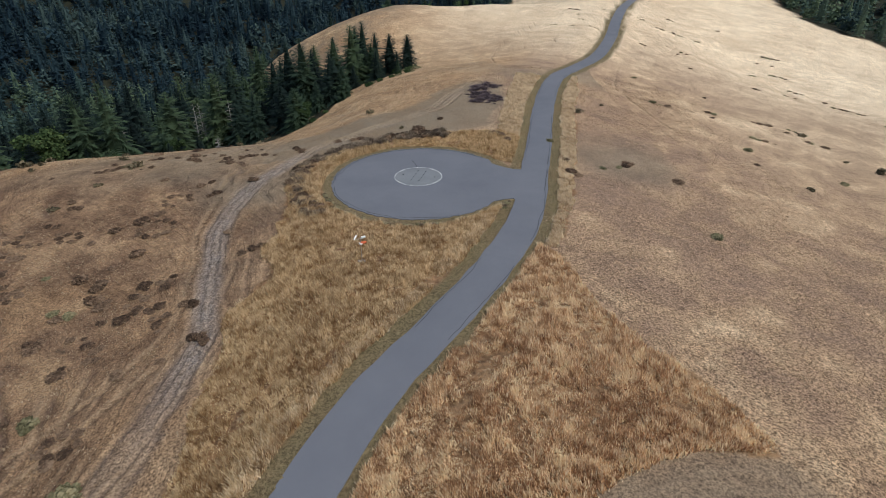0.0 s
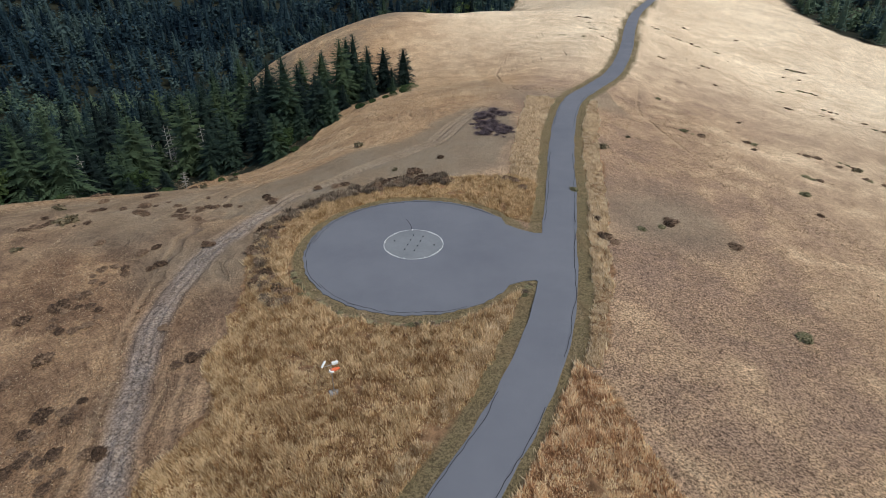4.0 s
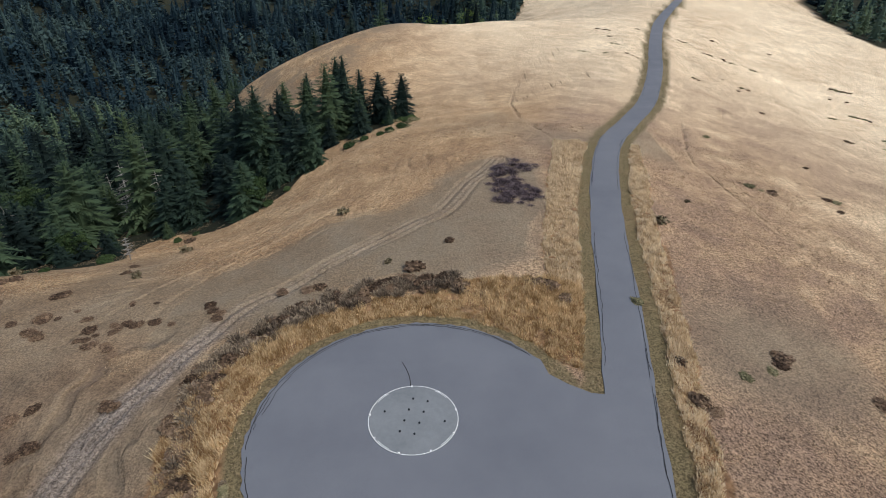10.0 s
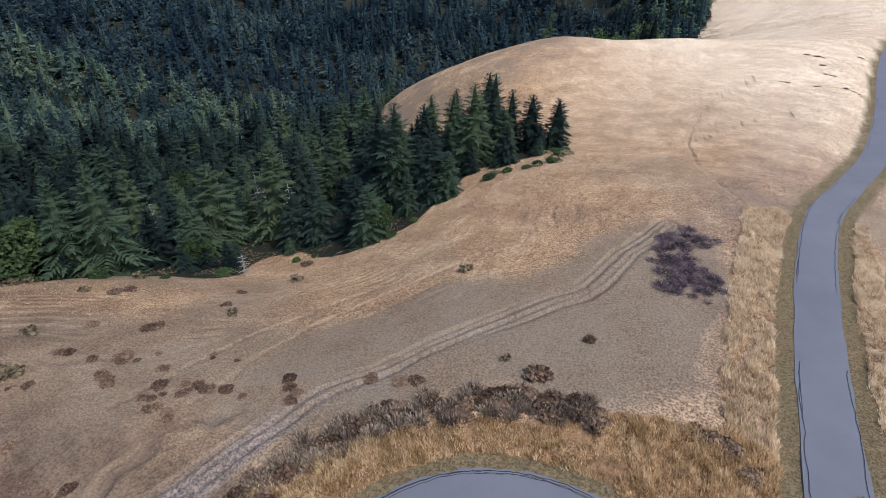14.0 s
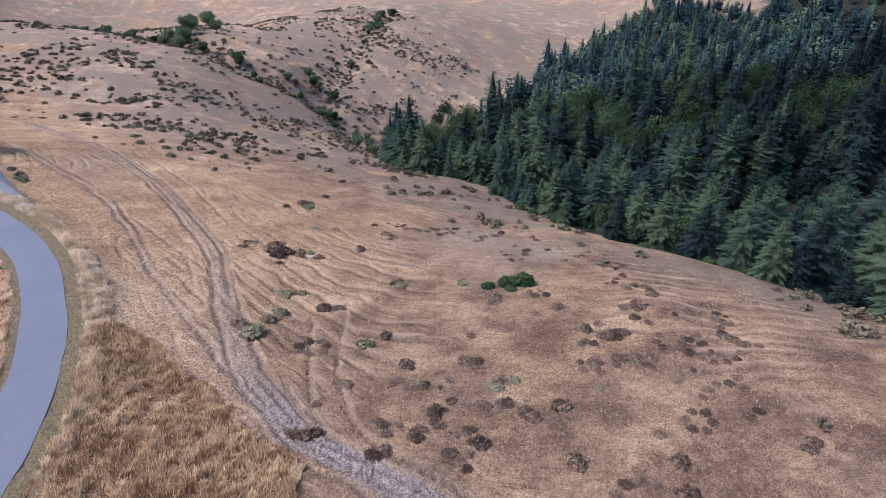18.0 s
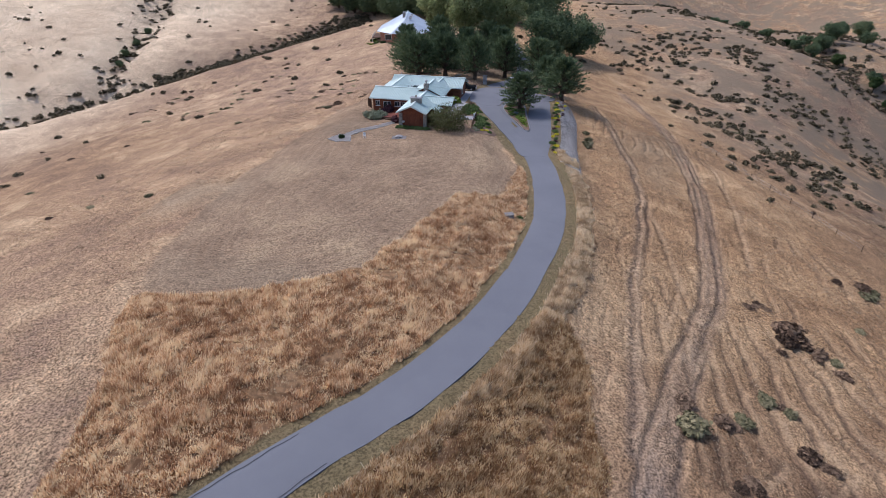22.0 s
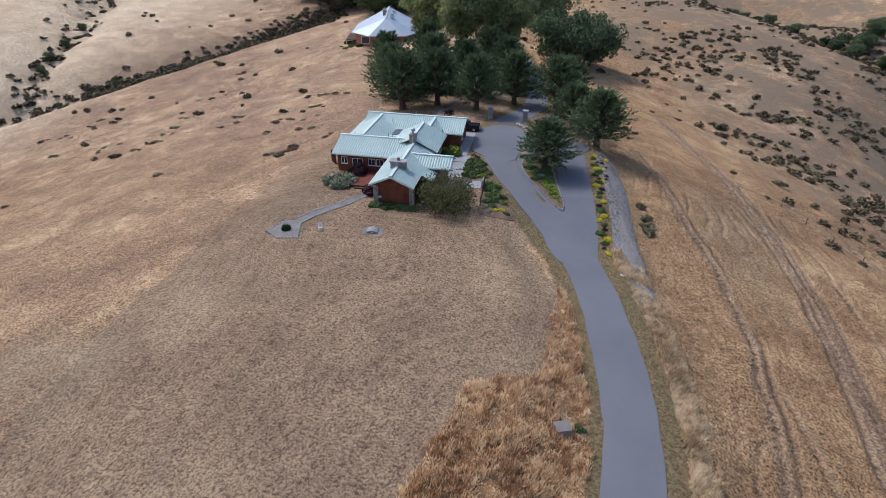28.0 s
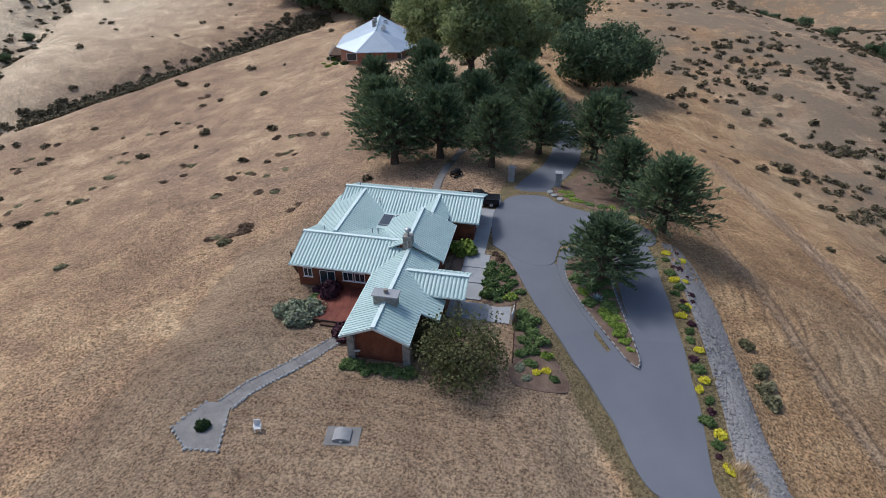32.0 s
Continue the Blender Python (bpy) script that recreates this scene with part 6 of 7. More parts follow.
    for i in range(7):
        x, y = 1.95 - 0.06 * i, -42.6 + i * 1.15
        part("post", boxed(x - 0.05, x + 0.05, y - 0.05, y + 0.05, gz(x, y) - 0.2, gz(x, y) + 1.15), "brown_wood", fence)
    for k in (0.45, 0.85, 1.1):
        part("rail", tube(bmesh.new(), (1.95, -42.6, gz(1.95, -42.6) + k), (1.59, -35.7, gz(1.59, -35.7) + k), 0.02, sides=6), "brown_wood", fence)
    gate = thing("gate", pose(2.1, -41.2, gz(2.1, -41.2), 0, 0, 85), "white-painted garden gate panel", "gate")
    part("panel", boxed(-0.55, 0.55, -0.03, 0.03, 0.1, 1.2, bevel=0.01), "white_paint", gate)
    for x in (-0.6, 0.6):
        part("post", boxed(x - 0.05, x + 0.05, -0.05, 0.05, -0.2, 1.3), "white_paint", gate)
    # triangular island
    court = [(5.3, -53.4), (6.0, -58), (6.0, -62.3), (4.2, -66.2), (0.4, -67), (-1.6, -65), (-5.5, -63.4), (-9.5, -62.4), (-12.2, -60), (-11.9, -56.8), (-8, -56.6), (-2.4, -55.2), (-1.2, -51), (1.6, -50.6)]
    flat_bed("forecourt", court, "asphalt", "open grey asphalt forecourt before the house", 0.09, "pavement", 0.0)
    flat_bed("road_fork", [(-12.6, -27), (-8.9, -26.6), (-6.6, -32), (-5.6, -37.4), (-7.0, -39.8), (-8.8, -40.4), (-10.8, -39.0), (-12.6, -33)], "asphalt", "grey asphalt where the driveway forks", 0.088, "pavement", 0.0)
    isl = [(-8.7, -37.8), (-7.7, -38.7), (-5.1, -42.9), (-3.6, -46), (-2.6, -49.2), (-3.0, -52.2), (-5.4, -53), (-6.6, -50.5), (-7.4, -46), (-8.3, -41.5), (-8.9, -38.6)]
    mid = np.mean(isl, 0)
    flat_bed("island_surround", [tuple(mid + (np.array(p) - mid) * 1.25) for p in isl], "asphalt", "grey asphalt round the planting island", 0.086, "pavement", 0.0)
    flat_bed("island_bed", isl, "soil", "raised triangular planting island in the driveway", 0.26)
    ring = curve_through(isl + [isl[0]], 0.55)
    kerb = thing("island_kerb", pose(0, 0, 0), "pale stone kerb round the driveway island", "kerb")
    stones = stone_mesh(55)
    for k, p in enumerate(ring):
        o = new("kerb_stone", stones)
        o.parent = kerb
        q = ring[(k + 1) % len(ring)] if k + 1 < len(ring) else ring[1]
        o.matrix_basis = pose(p[0], p[1], gz(*p) + 0.2, 0, 0, math.degrees(math.atan2(q[1] - p[1], q[0] - p[0]))) @ Matrix.Diagonal((0.29, 0.09, 0.12, 1))
    for x, y, w, k in ((-8.1, -39.6, 0.7, "lime"), (-7.8, -40.4, 1.0, "lime"), (-7.4, -41.3, 1.2, "lime"), (-7.0, -42.2, 1.3, "lime"), (-6.6, -43.0, 1.4, "lime"), (-6.1, -43.8, 1.3, "lime"), (-7.0, -44.2, 1.2, "green"), (-6.5, -44.9, 1.3, "green"), (-4.9, -44.9, 1.2, "green"), (-6.6, -46.6, 1.2, "green"), (-4.3, -46.4, 1.2, "lime"), (-5.2, -47.4, 1.5, "green"), (-3.8, -48.4, 1.4, "green"), (-6.3, -48.6, 1.3, "green"), (-4.0, -50.6, 1.5, "green"), (-5.6, -51.4, 1.4, "green")):
        shrub(k, x, y, w * 1.1, 0.5, "island ground cover", sink=-0.24)
    agave = thing("agave", pose(-5.5, -45.6, gz(-5.5, -45.6) + 0.1), "large blue-grey agave with spiky leaves", "plant")
    for k in range(34):
        a, u = k * 2.399, k / 34
        l, el = 0.55 + 0.45 * (1 - u), 0.15 + 1.2 * u
        d = np.array((math.cos(a) * math.cos(el), math.sin(a) * math.cos(el), math.sin(el)))
        s = np.array((-math.sin(a), math.cos(a), 0)) * 0.075
        v = np.array([d * 0.05 - s, d * 0.05 + s, d * l * 0.6 + s * 1.2, d * l * 0.6 - s * 1.2, d * l, d * l * 0.6 - np.array((0, 0, 0.05))])
        part("leaf", (v, np.array([(0, 1, 5), (1, 2, 5), (0, 5, 3), (3, 5, 4), (5, 2, 4), (0, 3, 2), (0, 2, 1), (3, 4, 2)])), "blue_agave", agave)
    # gravel strip west of the road with its rows of mounds
    strip = [(-12.9, -57.5), (-15.6, -57.0), (-17.3, -50), (-17.6, -45), (-17.8, -37), (-18.2, -29.5), (-18.9, -22), (-17.6, -20.5), (-16.2, -24.5), (-15.0, -30), (-14.9, -36), (-14.4, -43), (-13.9, -50)]
    flat_bed("gravel_strip", strip, "pebbles", "grey gravel drainage strip beside the driveway", 0.05)
    scatter_stones("gravel_stones", "loose grey stones on the gravel strip", strip, 2200, 0.05, 0.13, 6)
    mounds = ["yellow", "green", "dark_red", "green", "yellow", "green", "green", "dark_red", "green", "yellow", "dark_red", "green", "green", "yellow", "dark_red", "green", "yellow", "yellow", "green", "dark_red", "green", "yellow", "green", "dark_red", "yellow"]
    for i, k in enumerate(mounds):
        u = i / (len(mounds) - 1)
        y = -55.5 + 26.0 * u ** 0.92
        x = -13.15 - 0.9 * u + 0.35 * math.sin(i * 2.3)
        shrub(k, x, y, (0.95 if k != "dark_red" else 0.7) + 0.15 * math.sin(i * 5.1), 0.8, "row of mounds along the gravel strip")
    for i in range(10):
        y = -55.8 + i * 1.05
        shrub(["dark_red", "yellow", "green", "dark_red"][i % 4], -14.3 - 0.4 * math.sin(i * 1.9), y, 0.6 + 0.25 * (i % 2), 0.8, "row of mounds along the gravel strip")
    for x, y, w in ((-19.4, -45.0, 1.4), (-20.1, -42.2, 1.2), (-19.7, -41.4, 1.3), (-20.2, -40.2, 1.3), (-19.9, -38.3, 1.7), (-19.3, -39.4, 1.1)):
        shrub("sage", x, y, w, 0.95, "green bushes beside the gravel strip", "dark green rounded bush in the dry grass")
    # worn footpath from the house into the grove
    walk_line = curve_through([(14.6, -62.6), (14.5, -66), (14.6, -70), (14.4, -76), (13.4, -83)], 0.9)
    path_t = np.gradient(walk_line, axis=0)
    side = np.column_stack([-path_t[:, 1], path_t[:, 0]]) / np.linalg.norm(path_t, axis=1)[:, None] * 0.55
    flat_bed("footpath", [tuple(p) for p in np.vstack([walk_line + side, (walk_line - side)[::-1]])], "path_stone", "narrow pale footpath between the house and the grove", 0.05, "path")
    # ring of planting by the gate pillars
    flat_bed("bed_soil_gate", [(-0.6, -69.6), (-2.6, -66.4), (-6.5, -64.2), (-9.3, -65.4), (-12.5, -66), (-12, -74), (-6, -80), (-3.8, -76)], "soil", "bare planting ground under the cypresses", 0.04)
    for x, y, w, k in ((-2.0, -69.2, 1.4, "lime"), (-2.8, -67.9, 1.4, "lime"), (-3.8, -66.6, 1.5, "lime"), (-3.2, -69.3, 1.2, "lime"), (-5.4, -65.8, 1.3, "green"), (-6.9, -65.5, 1.4, "green"), (-8.2, -66.0, 1.2, "lime"), (-9.6, -66.6, 1.3, "green")):
        shrub(k, x, y, w, 0.4, "ground cover by the gate pillar")
    for x, y in ((-1.35, -71.7), (5.0, -71.9)):
        p = thing("gate_pillar", pose(x, y, gz(x, y)), "square grey stone gate pillar with a flat cap", "pillar", "gate pillars")
        for k in range(6):
            o = 0.03 * ((k * 7) % 3 - 1)
            part("stone_course", boxed(-0.42 + o, 0.42 + o, -0.42 - o, 0.42 - o, -0.2 + k * 0.36, 0.14 + k * 0.36, bevel=0.03), "stone_block", p)
        part("cap", boxed(-0.5, 0.5, -0.5, 0.5, 1.95, 2.08, bevel=0.02), "concrete", p)
    for x, y, a in ((-0.9, -67.4, 10), (-1.7, -66.3, 40), (-0.4, -68.6, 80)):
        o = new("stone_block", stone_mesh(60))
        o.matrix_world = pose(x, y, gz(x, y) + 0.12, 0, 0, a) @ Matrix.Diagonal((0.55, 0.4, 0.25, 1))
        tagged(o, "large flat grey stone at the bed's edge", "stone", "edge stones")


build_beds()


# ---- trees round the houses ----
def cypress_parts(seed, height, reach):
    """Short trunk with limbs that fork upwards, and layered sprays of foliage."""
    rng = np.random.default_rng(seed)
    wood = [trunk_mesh("t", height * 0.45, height * 0.045, height * 0.03, 0.15, seed, 8)]
    leaves_c, leaves_d = [], []
    n = 230
    for i in range(n):
        u = (i + rng.random()) / n
        z0 = height * (0.20 + 0.72 * u)
        a = i * 2.399 + rng.normal(0, 0.3)
        r = reach * (0.22 + 0.82 * (1 - u) ** 0.75 * (0.72 + 0.28 * min(1, u / 0.15))) * rng.uniform(0.72, 1.12)
        el = rng.uniform(0.0, 0.28) + 0.6 * u**1.8
        d = np.array((math.cos(a) * math.cos(el), math.sin(a) * math.cos(el), math.sin(el)))
        p0 = np.array((0, 0, z0 * 0.85))
        p1 = p0 + d * r
        if i % 4 == 0:
            wood.append(limb(p0 * (1, 1, 0.75), p0 * 0.3 + p1 * 0.7, height * 0.016, 0.012, 4))
        m = 30
        t = rng.uniform(0.32, 1.02, m)[:, None]
        c = p0 + (p1 - p0) * t + rng.normal(0, 1, (m, 3)) * (0.075 * reach * (1.15 - t)) * (1, 1, 0.55)
        leaves_c.append(c)
        leaves_d.append(d + rng.normal(0, 0.42, (m, 3)) + (0, 0, 0.25))
    c, d = np.vstack(leaves_c), np.vstack(leaves_d)
    d /= np.linalg.norm(d, axis=1)[:, None]
    s = np.cross(d, rng.normal(0, 1, d.shape) * 0.5 + (0, 0, 1))
    s /= np.linalg.norm(s, axis=1)[:, None]
    k = len(c)
    l, w = rng.uniform(0.32, 0.72, k)[:, None], rng.uniform(0.05, 0.11, k)[:, None]
    v = np.stack([c - d * l * 0.4, c + s * w, c + d * l * 0.7, c - s * w], 1).reshape(-1, 3)
    i = np.arange(k) * 4
    return joined(wood), (v, np.vstack([np.column_stack([i, i + 1, i + 2]), np.column_stack([i, i + 2, i + 3])]))


def make_tree(name, wood, leaves, leaf_material, label, group=""):
    t = thing(name, pose(0, 0, -500), label, "tree", group)
    part("trunk", wood, "bark", t)
    part("crown", leaves, leaf_material, t)
    return t


def broad_tree(seed, height, reach, lobes, leaves, size):
    rng = np.random.default_rng(seed)
    wood = [trunk_mesh("t", height * 0.55, height * 0.035, height * 0.018, 0.3, seed, 8)]
    ls = []
    for k in range(lobes):
        u = k / lobes
        a = k * 2.399
        z = height * (0.35 + 0.6 * u) + rng.normal(0, 0.3)
        r = reach * math.sin(math.pi * (0.22 + 0.68 * (1 - u))) * rng.uniform(0.35, 0.85)
        s = reach * rng.uniform(0.22, 0.4)
        c = (r * math.cos(a), r * math.sin(a), z)
        ls.append((*c, s, s, s * 0.75))
        wood.append(limb((0, 0, height * (0.2 + 0.3 * u)), c, height * 0.012, 0.02, 4))
    return joined(wood), leaf_cloud(ls, leaves, size, seed, 0.9, 0.3)


def plant_trees():
    rng = random.Random(8)
    cyp = [make_tree("cypress_tree", *cypress_parts(s, 8.6, 5.2), "cypress_leaves", "dark green spreading cypress beside the driveway", "cypress grove") for s in (1, 2, 3)]
    for k, (x, y, s, tl) in enumerate(((-6.0, -48.8, 1.05, 0.95), (-13.8, -62.6, 1.25, 1.0), (-9.8, -72.0, 1.05, 1.05), (-6.6, -84.0, 1.25, 1.1), (1.9, -85.0, 1.2, 1.15), (8.2, -75.5, 1.1, 1.25), (16.5, -79.0, 1.25, 1.15), (23.0, -76.5, 1.45, 1.0), (27.5, -86, 1.3, 1.1), (12.5, -88, 1.2, 1.2), (20, -93, 1.35, 1.1), (32, -98, 1.2, 1.2), (5.0, -98, 1.2, 1.2), (24, -104, 1.3, 1.2), (10, -106, 1.3, 1.1), (-9, -97, 1.1, 1.1))):
        place(cyp[k % 3], x, y, s, 77 * k, 0.1, tl)
    euc = make_tree("eucalyptus_tree", *broad_tree(5, 17, 6.5, 46, 380, 0.26), "eucalyptus_leaves", "tall olive-green eucalyptus with hanging foliage")
    place(euc, 17.5, -116, 1.3, 20)
    place(euc, 28, -124, 1.1, 140)
    place(euc, 8, -122, 1.15, 250)
    dark = make_tree("oak_tree", *broad_tree(6, 11, 6.2, 40, 300, 0.24), "cypress_leaves", "large dark evergreen tree behind the grove", "dark trees behind the grove")
    for k, (x, y, s) in enumerate(((-7, -137, 1.55), (-15, -147, 1.5), (58, -196, 1.5), (72, -206, 1.6), (86, -214, 1.4), (44, -200, 1.5), (30, -196, 1.7), (14, -190, 1.7), (0, -186, 1.6), (104, -222, 1.5), (64, -190, 1.3), (50, -188, 1.3), (38, -186, 1.3), (80, -206, 1.7), (92, -212, 1.7), (66, -200, 1.7), (76, -218, 1.8))):
        place(dark, x, y, s, k * 70, 2.2 * s)
    green = make_tree("broadleaf_tree", *broad_tree(7, 9, 4.6, 22, 260, 0.34), "broad_leaves", "leafy green broadleaf tree at the forest edge", "broadleaf trees")
    for k, (x, y, s) in enumerate(((-88, 117, 1.25), (-92, 121, 0.9), (-66, 133, 0.6), (-36, 142, 0.65), (-110, 26, 0.8), (-118, 6, 0.9), (-103, 60, 0.7), (-130, 20, 1.2), (-118, 40, 1.0), (-100, 84, 0.8))):
        place(green, x, y, s, k * 50)
    # trees that follow the south-western gully
    low = make_tree("gully_tree", *broad_tree(16, 9, 5.5, 20, 90, 0.5), "cypress_leaves", "dark evergreen tree in the brushy gully", "gully trees")
    for k in range(64):
        line = GULLY_WEST if k % 4 else GULLY_WEST_FORK
        p = line[rng.randrange(len(line))]
        x, y = p[0] + rng.gauss(0, 5), p[1] + rng.gauss(0, 5)
        place(low if k % 3 else green, x, y, rng.uniform(0.3, 0.65), k * 33, 0.1)
    for k, (x, y, s) in enumerate(((-128, -236, 0.8), (-134, -246, 0.7), (-122, -228, 0.7), (-140, -230, 0.6), (-116, -220, 0.55), (-150, -262, 0.8), (158, -127, 0.26), (161, -135, 0.3), (164, -146, 0.28), (172, -164, 0.3))):
        place(dark, x, y, s, k * 61)
    olive = make_tree("garden_tree", *broad_tree(17, 4.0, 3.9, 60, 90, 0.12), "olive_leaves", "spreading grey-green garden tree before the porch", "")
    place(olive, 5.7, -34.1, 1.12, 40, 1.0)
    place(olive, 8.6, -36.4, 0.55, 140, 0.5)
    for p in (*cyp, euc, dark, green, olive, low):
        drop_prototype(p)
    # bleached snags
    for k, (x, y, hgt, lean) in enumerate(((-64, 153, 15, 0.5), (-62, 156, 17, 0.3), (-66, 151, 11, 0.2), (-53.5, 127.5, 4.5, 0.3), (-84, 142, 15, 0.8), (-97, 138, 14, 0.7), (-76, 168, 16, 0.4), (-88, 182, 17, 0.4), (-58, 150, 12, 0.3), (-112, 150, 15, 0.6), (-104, 172, 16, 0.5), (-70, 160, 14, 0.6))):
        r = np.random.default_rng(k)
        t = thing("dead_tree", pose(x, y, gz(x, y), 0, 0, k * 60), "bleached bare dead tree among the conifers", "tree", "dead trees")
        part("trunk", trunk_mesh("t", hgt, hgt * 0.016, 0.02, lean, k), "dead_wood", t)
        for i in range(26):
            u = 0.25 + 0.72 * i / 26
            a = i * 2.4
            l = hgt * 0.2 * (1.1 - u) * r.uniform(0.6, 1.3) + 0.3
            p0 = np.array((lean * math.sin(u * 2.2 + k), lean * 0.7 * math.sin(u * 1.7 + k * 2), hgt * u))
            p1 = p0 + np.array((math.cos(a) * l, math.sin(a) * l, r.uniform(-0.25, 0.3) * l))
            p2 = p1 + np.array((math.cos(a + 0.6) * l, math.sin(a + 0.6) * l, -0.2 * l)) * 0.4
            part("branch", joined([limb(p0, p1, 0.06, 0.03, 4), limb(p1, p2, 0.03, 0.012, 3)]), "dead_wood", t)


plant_trees()


# ---- the second house, behind the grove ----
def build_second_house():
    x0, y0 = 47.5, -152.0
    z0 = gz(x0, y0 + 4) + 0.6
    h = thing("back_house", pose(x0, y0, z0, 0, 0, 12), "pale blue-roofed many-sided house behind the grove", "house")
    h.scale = (1.15, 1.15, 1.0)
    ring = [(-8.8, 6.0), (-5.0, 12.0), (4.4, 12.6), (9.4, 7.0), (9.4, -5.5), (4.0, -9), (-4.5, -9), (-8.8, -5)]
    bm = bmesh.new()
    lo = [bm.verts.new((x * 0.9, y * 0.9, -2.5)) for x, y in ring]
    hi = [bm.verts.new((x * 0.9, y * 0.9, 2.0)) for x, y in ring]
    for k in range(8):
        j = (k + 1) % 8
        bm.faces.new((lo[k], lo[j], hi[j], hi[k]))
    part("wall", bm, "brick", h)
    ra, rb = (0.3, 6.9, 5.9), (0.3, -5.5, 7.1)
    for k in range(8):
        j = (k + 1) % 8
        a, b = ring[k], ring[j]
        top = [ra if p[1] > 0 else rb for p in (a, b)]
        bm = bmesh.new()
        q = [(*a, 1.9), (*b, 1.9), top[1]] + ([top[0]] if top[0] != top[1] else [])
        up = [bm.verts.new(p) for p in q]
        dn = [bm.verts.new((p[0], p[1], p[2] - 0.16)) for p in q]
        bm.faces.new(up)
        bm.faces.new(dn[::-1])
        for i in range(len(q)):
            m = (i + 1) % len(q)
            bm.faces.new((up[i], dn[i], dn[m], up[m]))
        part("roof_slope", bm, "blue_roof", h)
    part("ridge_cap", tube(bmesh.new(), (0.3, 7.0, 5.95), (0.3, -5.6, 7.15), 0.14), "roof_trim", h)
    for y in (2.2, -0.8):
        c = part("chimney", boxed(0.7, 1.4, y, y + 0.7, 4.6, 7.4, bevel=0.03), "rubble_stone", h)
        part("chimney_cap", boxed(0.6, 1.5, y - 0.1, y + 0.8, 7.4, 7.52, bevel=0.02), "concrete", c)
    for y in (4.4, 3.2, -2.4):
        s = part("skylight", boxed(-1.7, -0.7, y, y + 0.8, 5.7, 6.45, bevel=0.02), "white_paint", h)
        part("pane", boxed(-1.62, -0.78, y + 0.08, y + 0.72, 6.452, 6.47), "window_glass", s)
    for x in (-5.5, -2.2, 1.0, 4.2):
        w = new("window")
        w.parent = h
        w.location = (x + 1.2, 10.98 + 0.06 * (x + 1.2), -0.4)
        part("frame", boxed(-1.1, 1.1, -0.02, 0.06, 0, 1.9), "white_paint", w)
        part("pane", boxed(-0.98, 0.98, 0.05, 0.075, 0.1, 1.8), "window_glass", w)
    part("deck", boxed(8.1, 11.5, -4, 5, -0.9, -0.7), "brown_wood", h)
    for k in range(6):
        part("deck_post", boxed(11.3, 11.42, -3.9 + k * 1.7, -3.78 + k * 1.7, -2.6, 0.2), "white_paint", h)
    for k in range(16):
        shrub(["lime", "green", "leafy"][k % 3], 57 + 3.2 * math.sin(k * 1.7), -147 + k * 0.9 - 6, 1.5 + 0.5 * math.sin(k), 0.7, "garden round the back house")


build_second_house()


# ---- vehicles and small things ----
def wheel(parent, x, y, r, w):
    t = part("wheel", tube(bmesh.new(), (x, y - w / 2, r), (x, y + w / 2, r), r, sides=18), "rubber", parent)
    part("rim", tube(bmesh.new(), (x, y - w / 2 - 0.01, r), (x, y + w / 2 + 0.01, r), r * 0.58, sides=14), "steel", t)


def build_truck():
    t = thing("pickup_truck", pose(8.4, -63.3, gz(8.4, -63.3), 0, 0, 182), "dark pickup truck parked behind the house", "truck")
    b = boxed(-2.7, 2.7, -0.93, 0.93, 0.42, 0.98, bevel=0.09)
    part("body", b, "black_paint", t)
    part("hood", boxed(1.0, 2.62, -0.86, 0.86, 0.96, 1.13, bevel=0.07), "black_paint", t)
    bm = bmesh.new()
    lo = [bm.verts.new(p) for p in ((-0.9, -0.86, 0.97), (1.15, -0.86, 0.97), (1.15, 0.86, 0.97), (-0.9, 0.86, 0.97))]
    hi = [bm.verts.new(p) for p in ((-0.7, -0.7, 1.72), (0.35, -0.7, 1.72), (0.35, 0.7, 1.72), (-0.7, 0.7, 1.72))]
    bm.faces.new(hi)
    for k in range(4):
        j = (k + 1) % 4
        bm.faces.new((lo[k], lo[j], hi[j], hi[k]))
    part("cab", bm, "black_paint", t)
    v = np.array([(1.13, -0.75, 1.03), (1.13, 0.75, 1.03), (0.42, 0.63, 1.68), (0.42, -0.63, 1.68)]) + (0.02, 0, 0.01)
    part("windscreen", (v, np.array([(0, 1, 2, 3)])), "window_glass", t)
    for s in (-1, 1):
        part("bed_side", boxed(-2.65, -0.95, s * 0.88 - 0.05, s * 0.88 + 0.05, 0.96, 1.2, bevel=0.02), "black_paint", t)
        part("headlight", boxed(2.58, 2.72, s * 0.66 - 0.17, s * 0.66 + 0.17, 0.74, 0.94, bevel=0.03), "white_paint", t, "clear headlight")
        part("mirror", boxed(0.85, 1.0, s * 1.02 - 0.1, s * 1.02 + 0.1, 1.05, 1.22, bevel=0.03), "black_paint", t)
    part("tailgate", boxed(-2.7, -2.62, -0.85, 0.85, 0.95, 1.2), "black_paint", t)
    part("bumper", boxed(2.66, 2.82, -0.88, 0.88, 0.44, 0.64, bevel=0.04), "steel", t)
    part("grille", boxed(2.69, 2.74, -0.45, 0.45, 0.68, 0.92), "grey_paint", t)
    for x in (-1.7, 1.75):
        for y in (-0.83, 0.83):
            wheel(t, x, y, 0.39, 0.26)


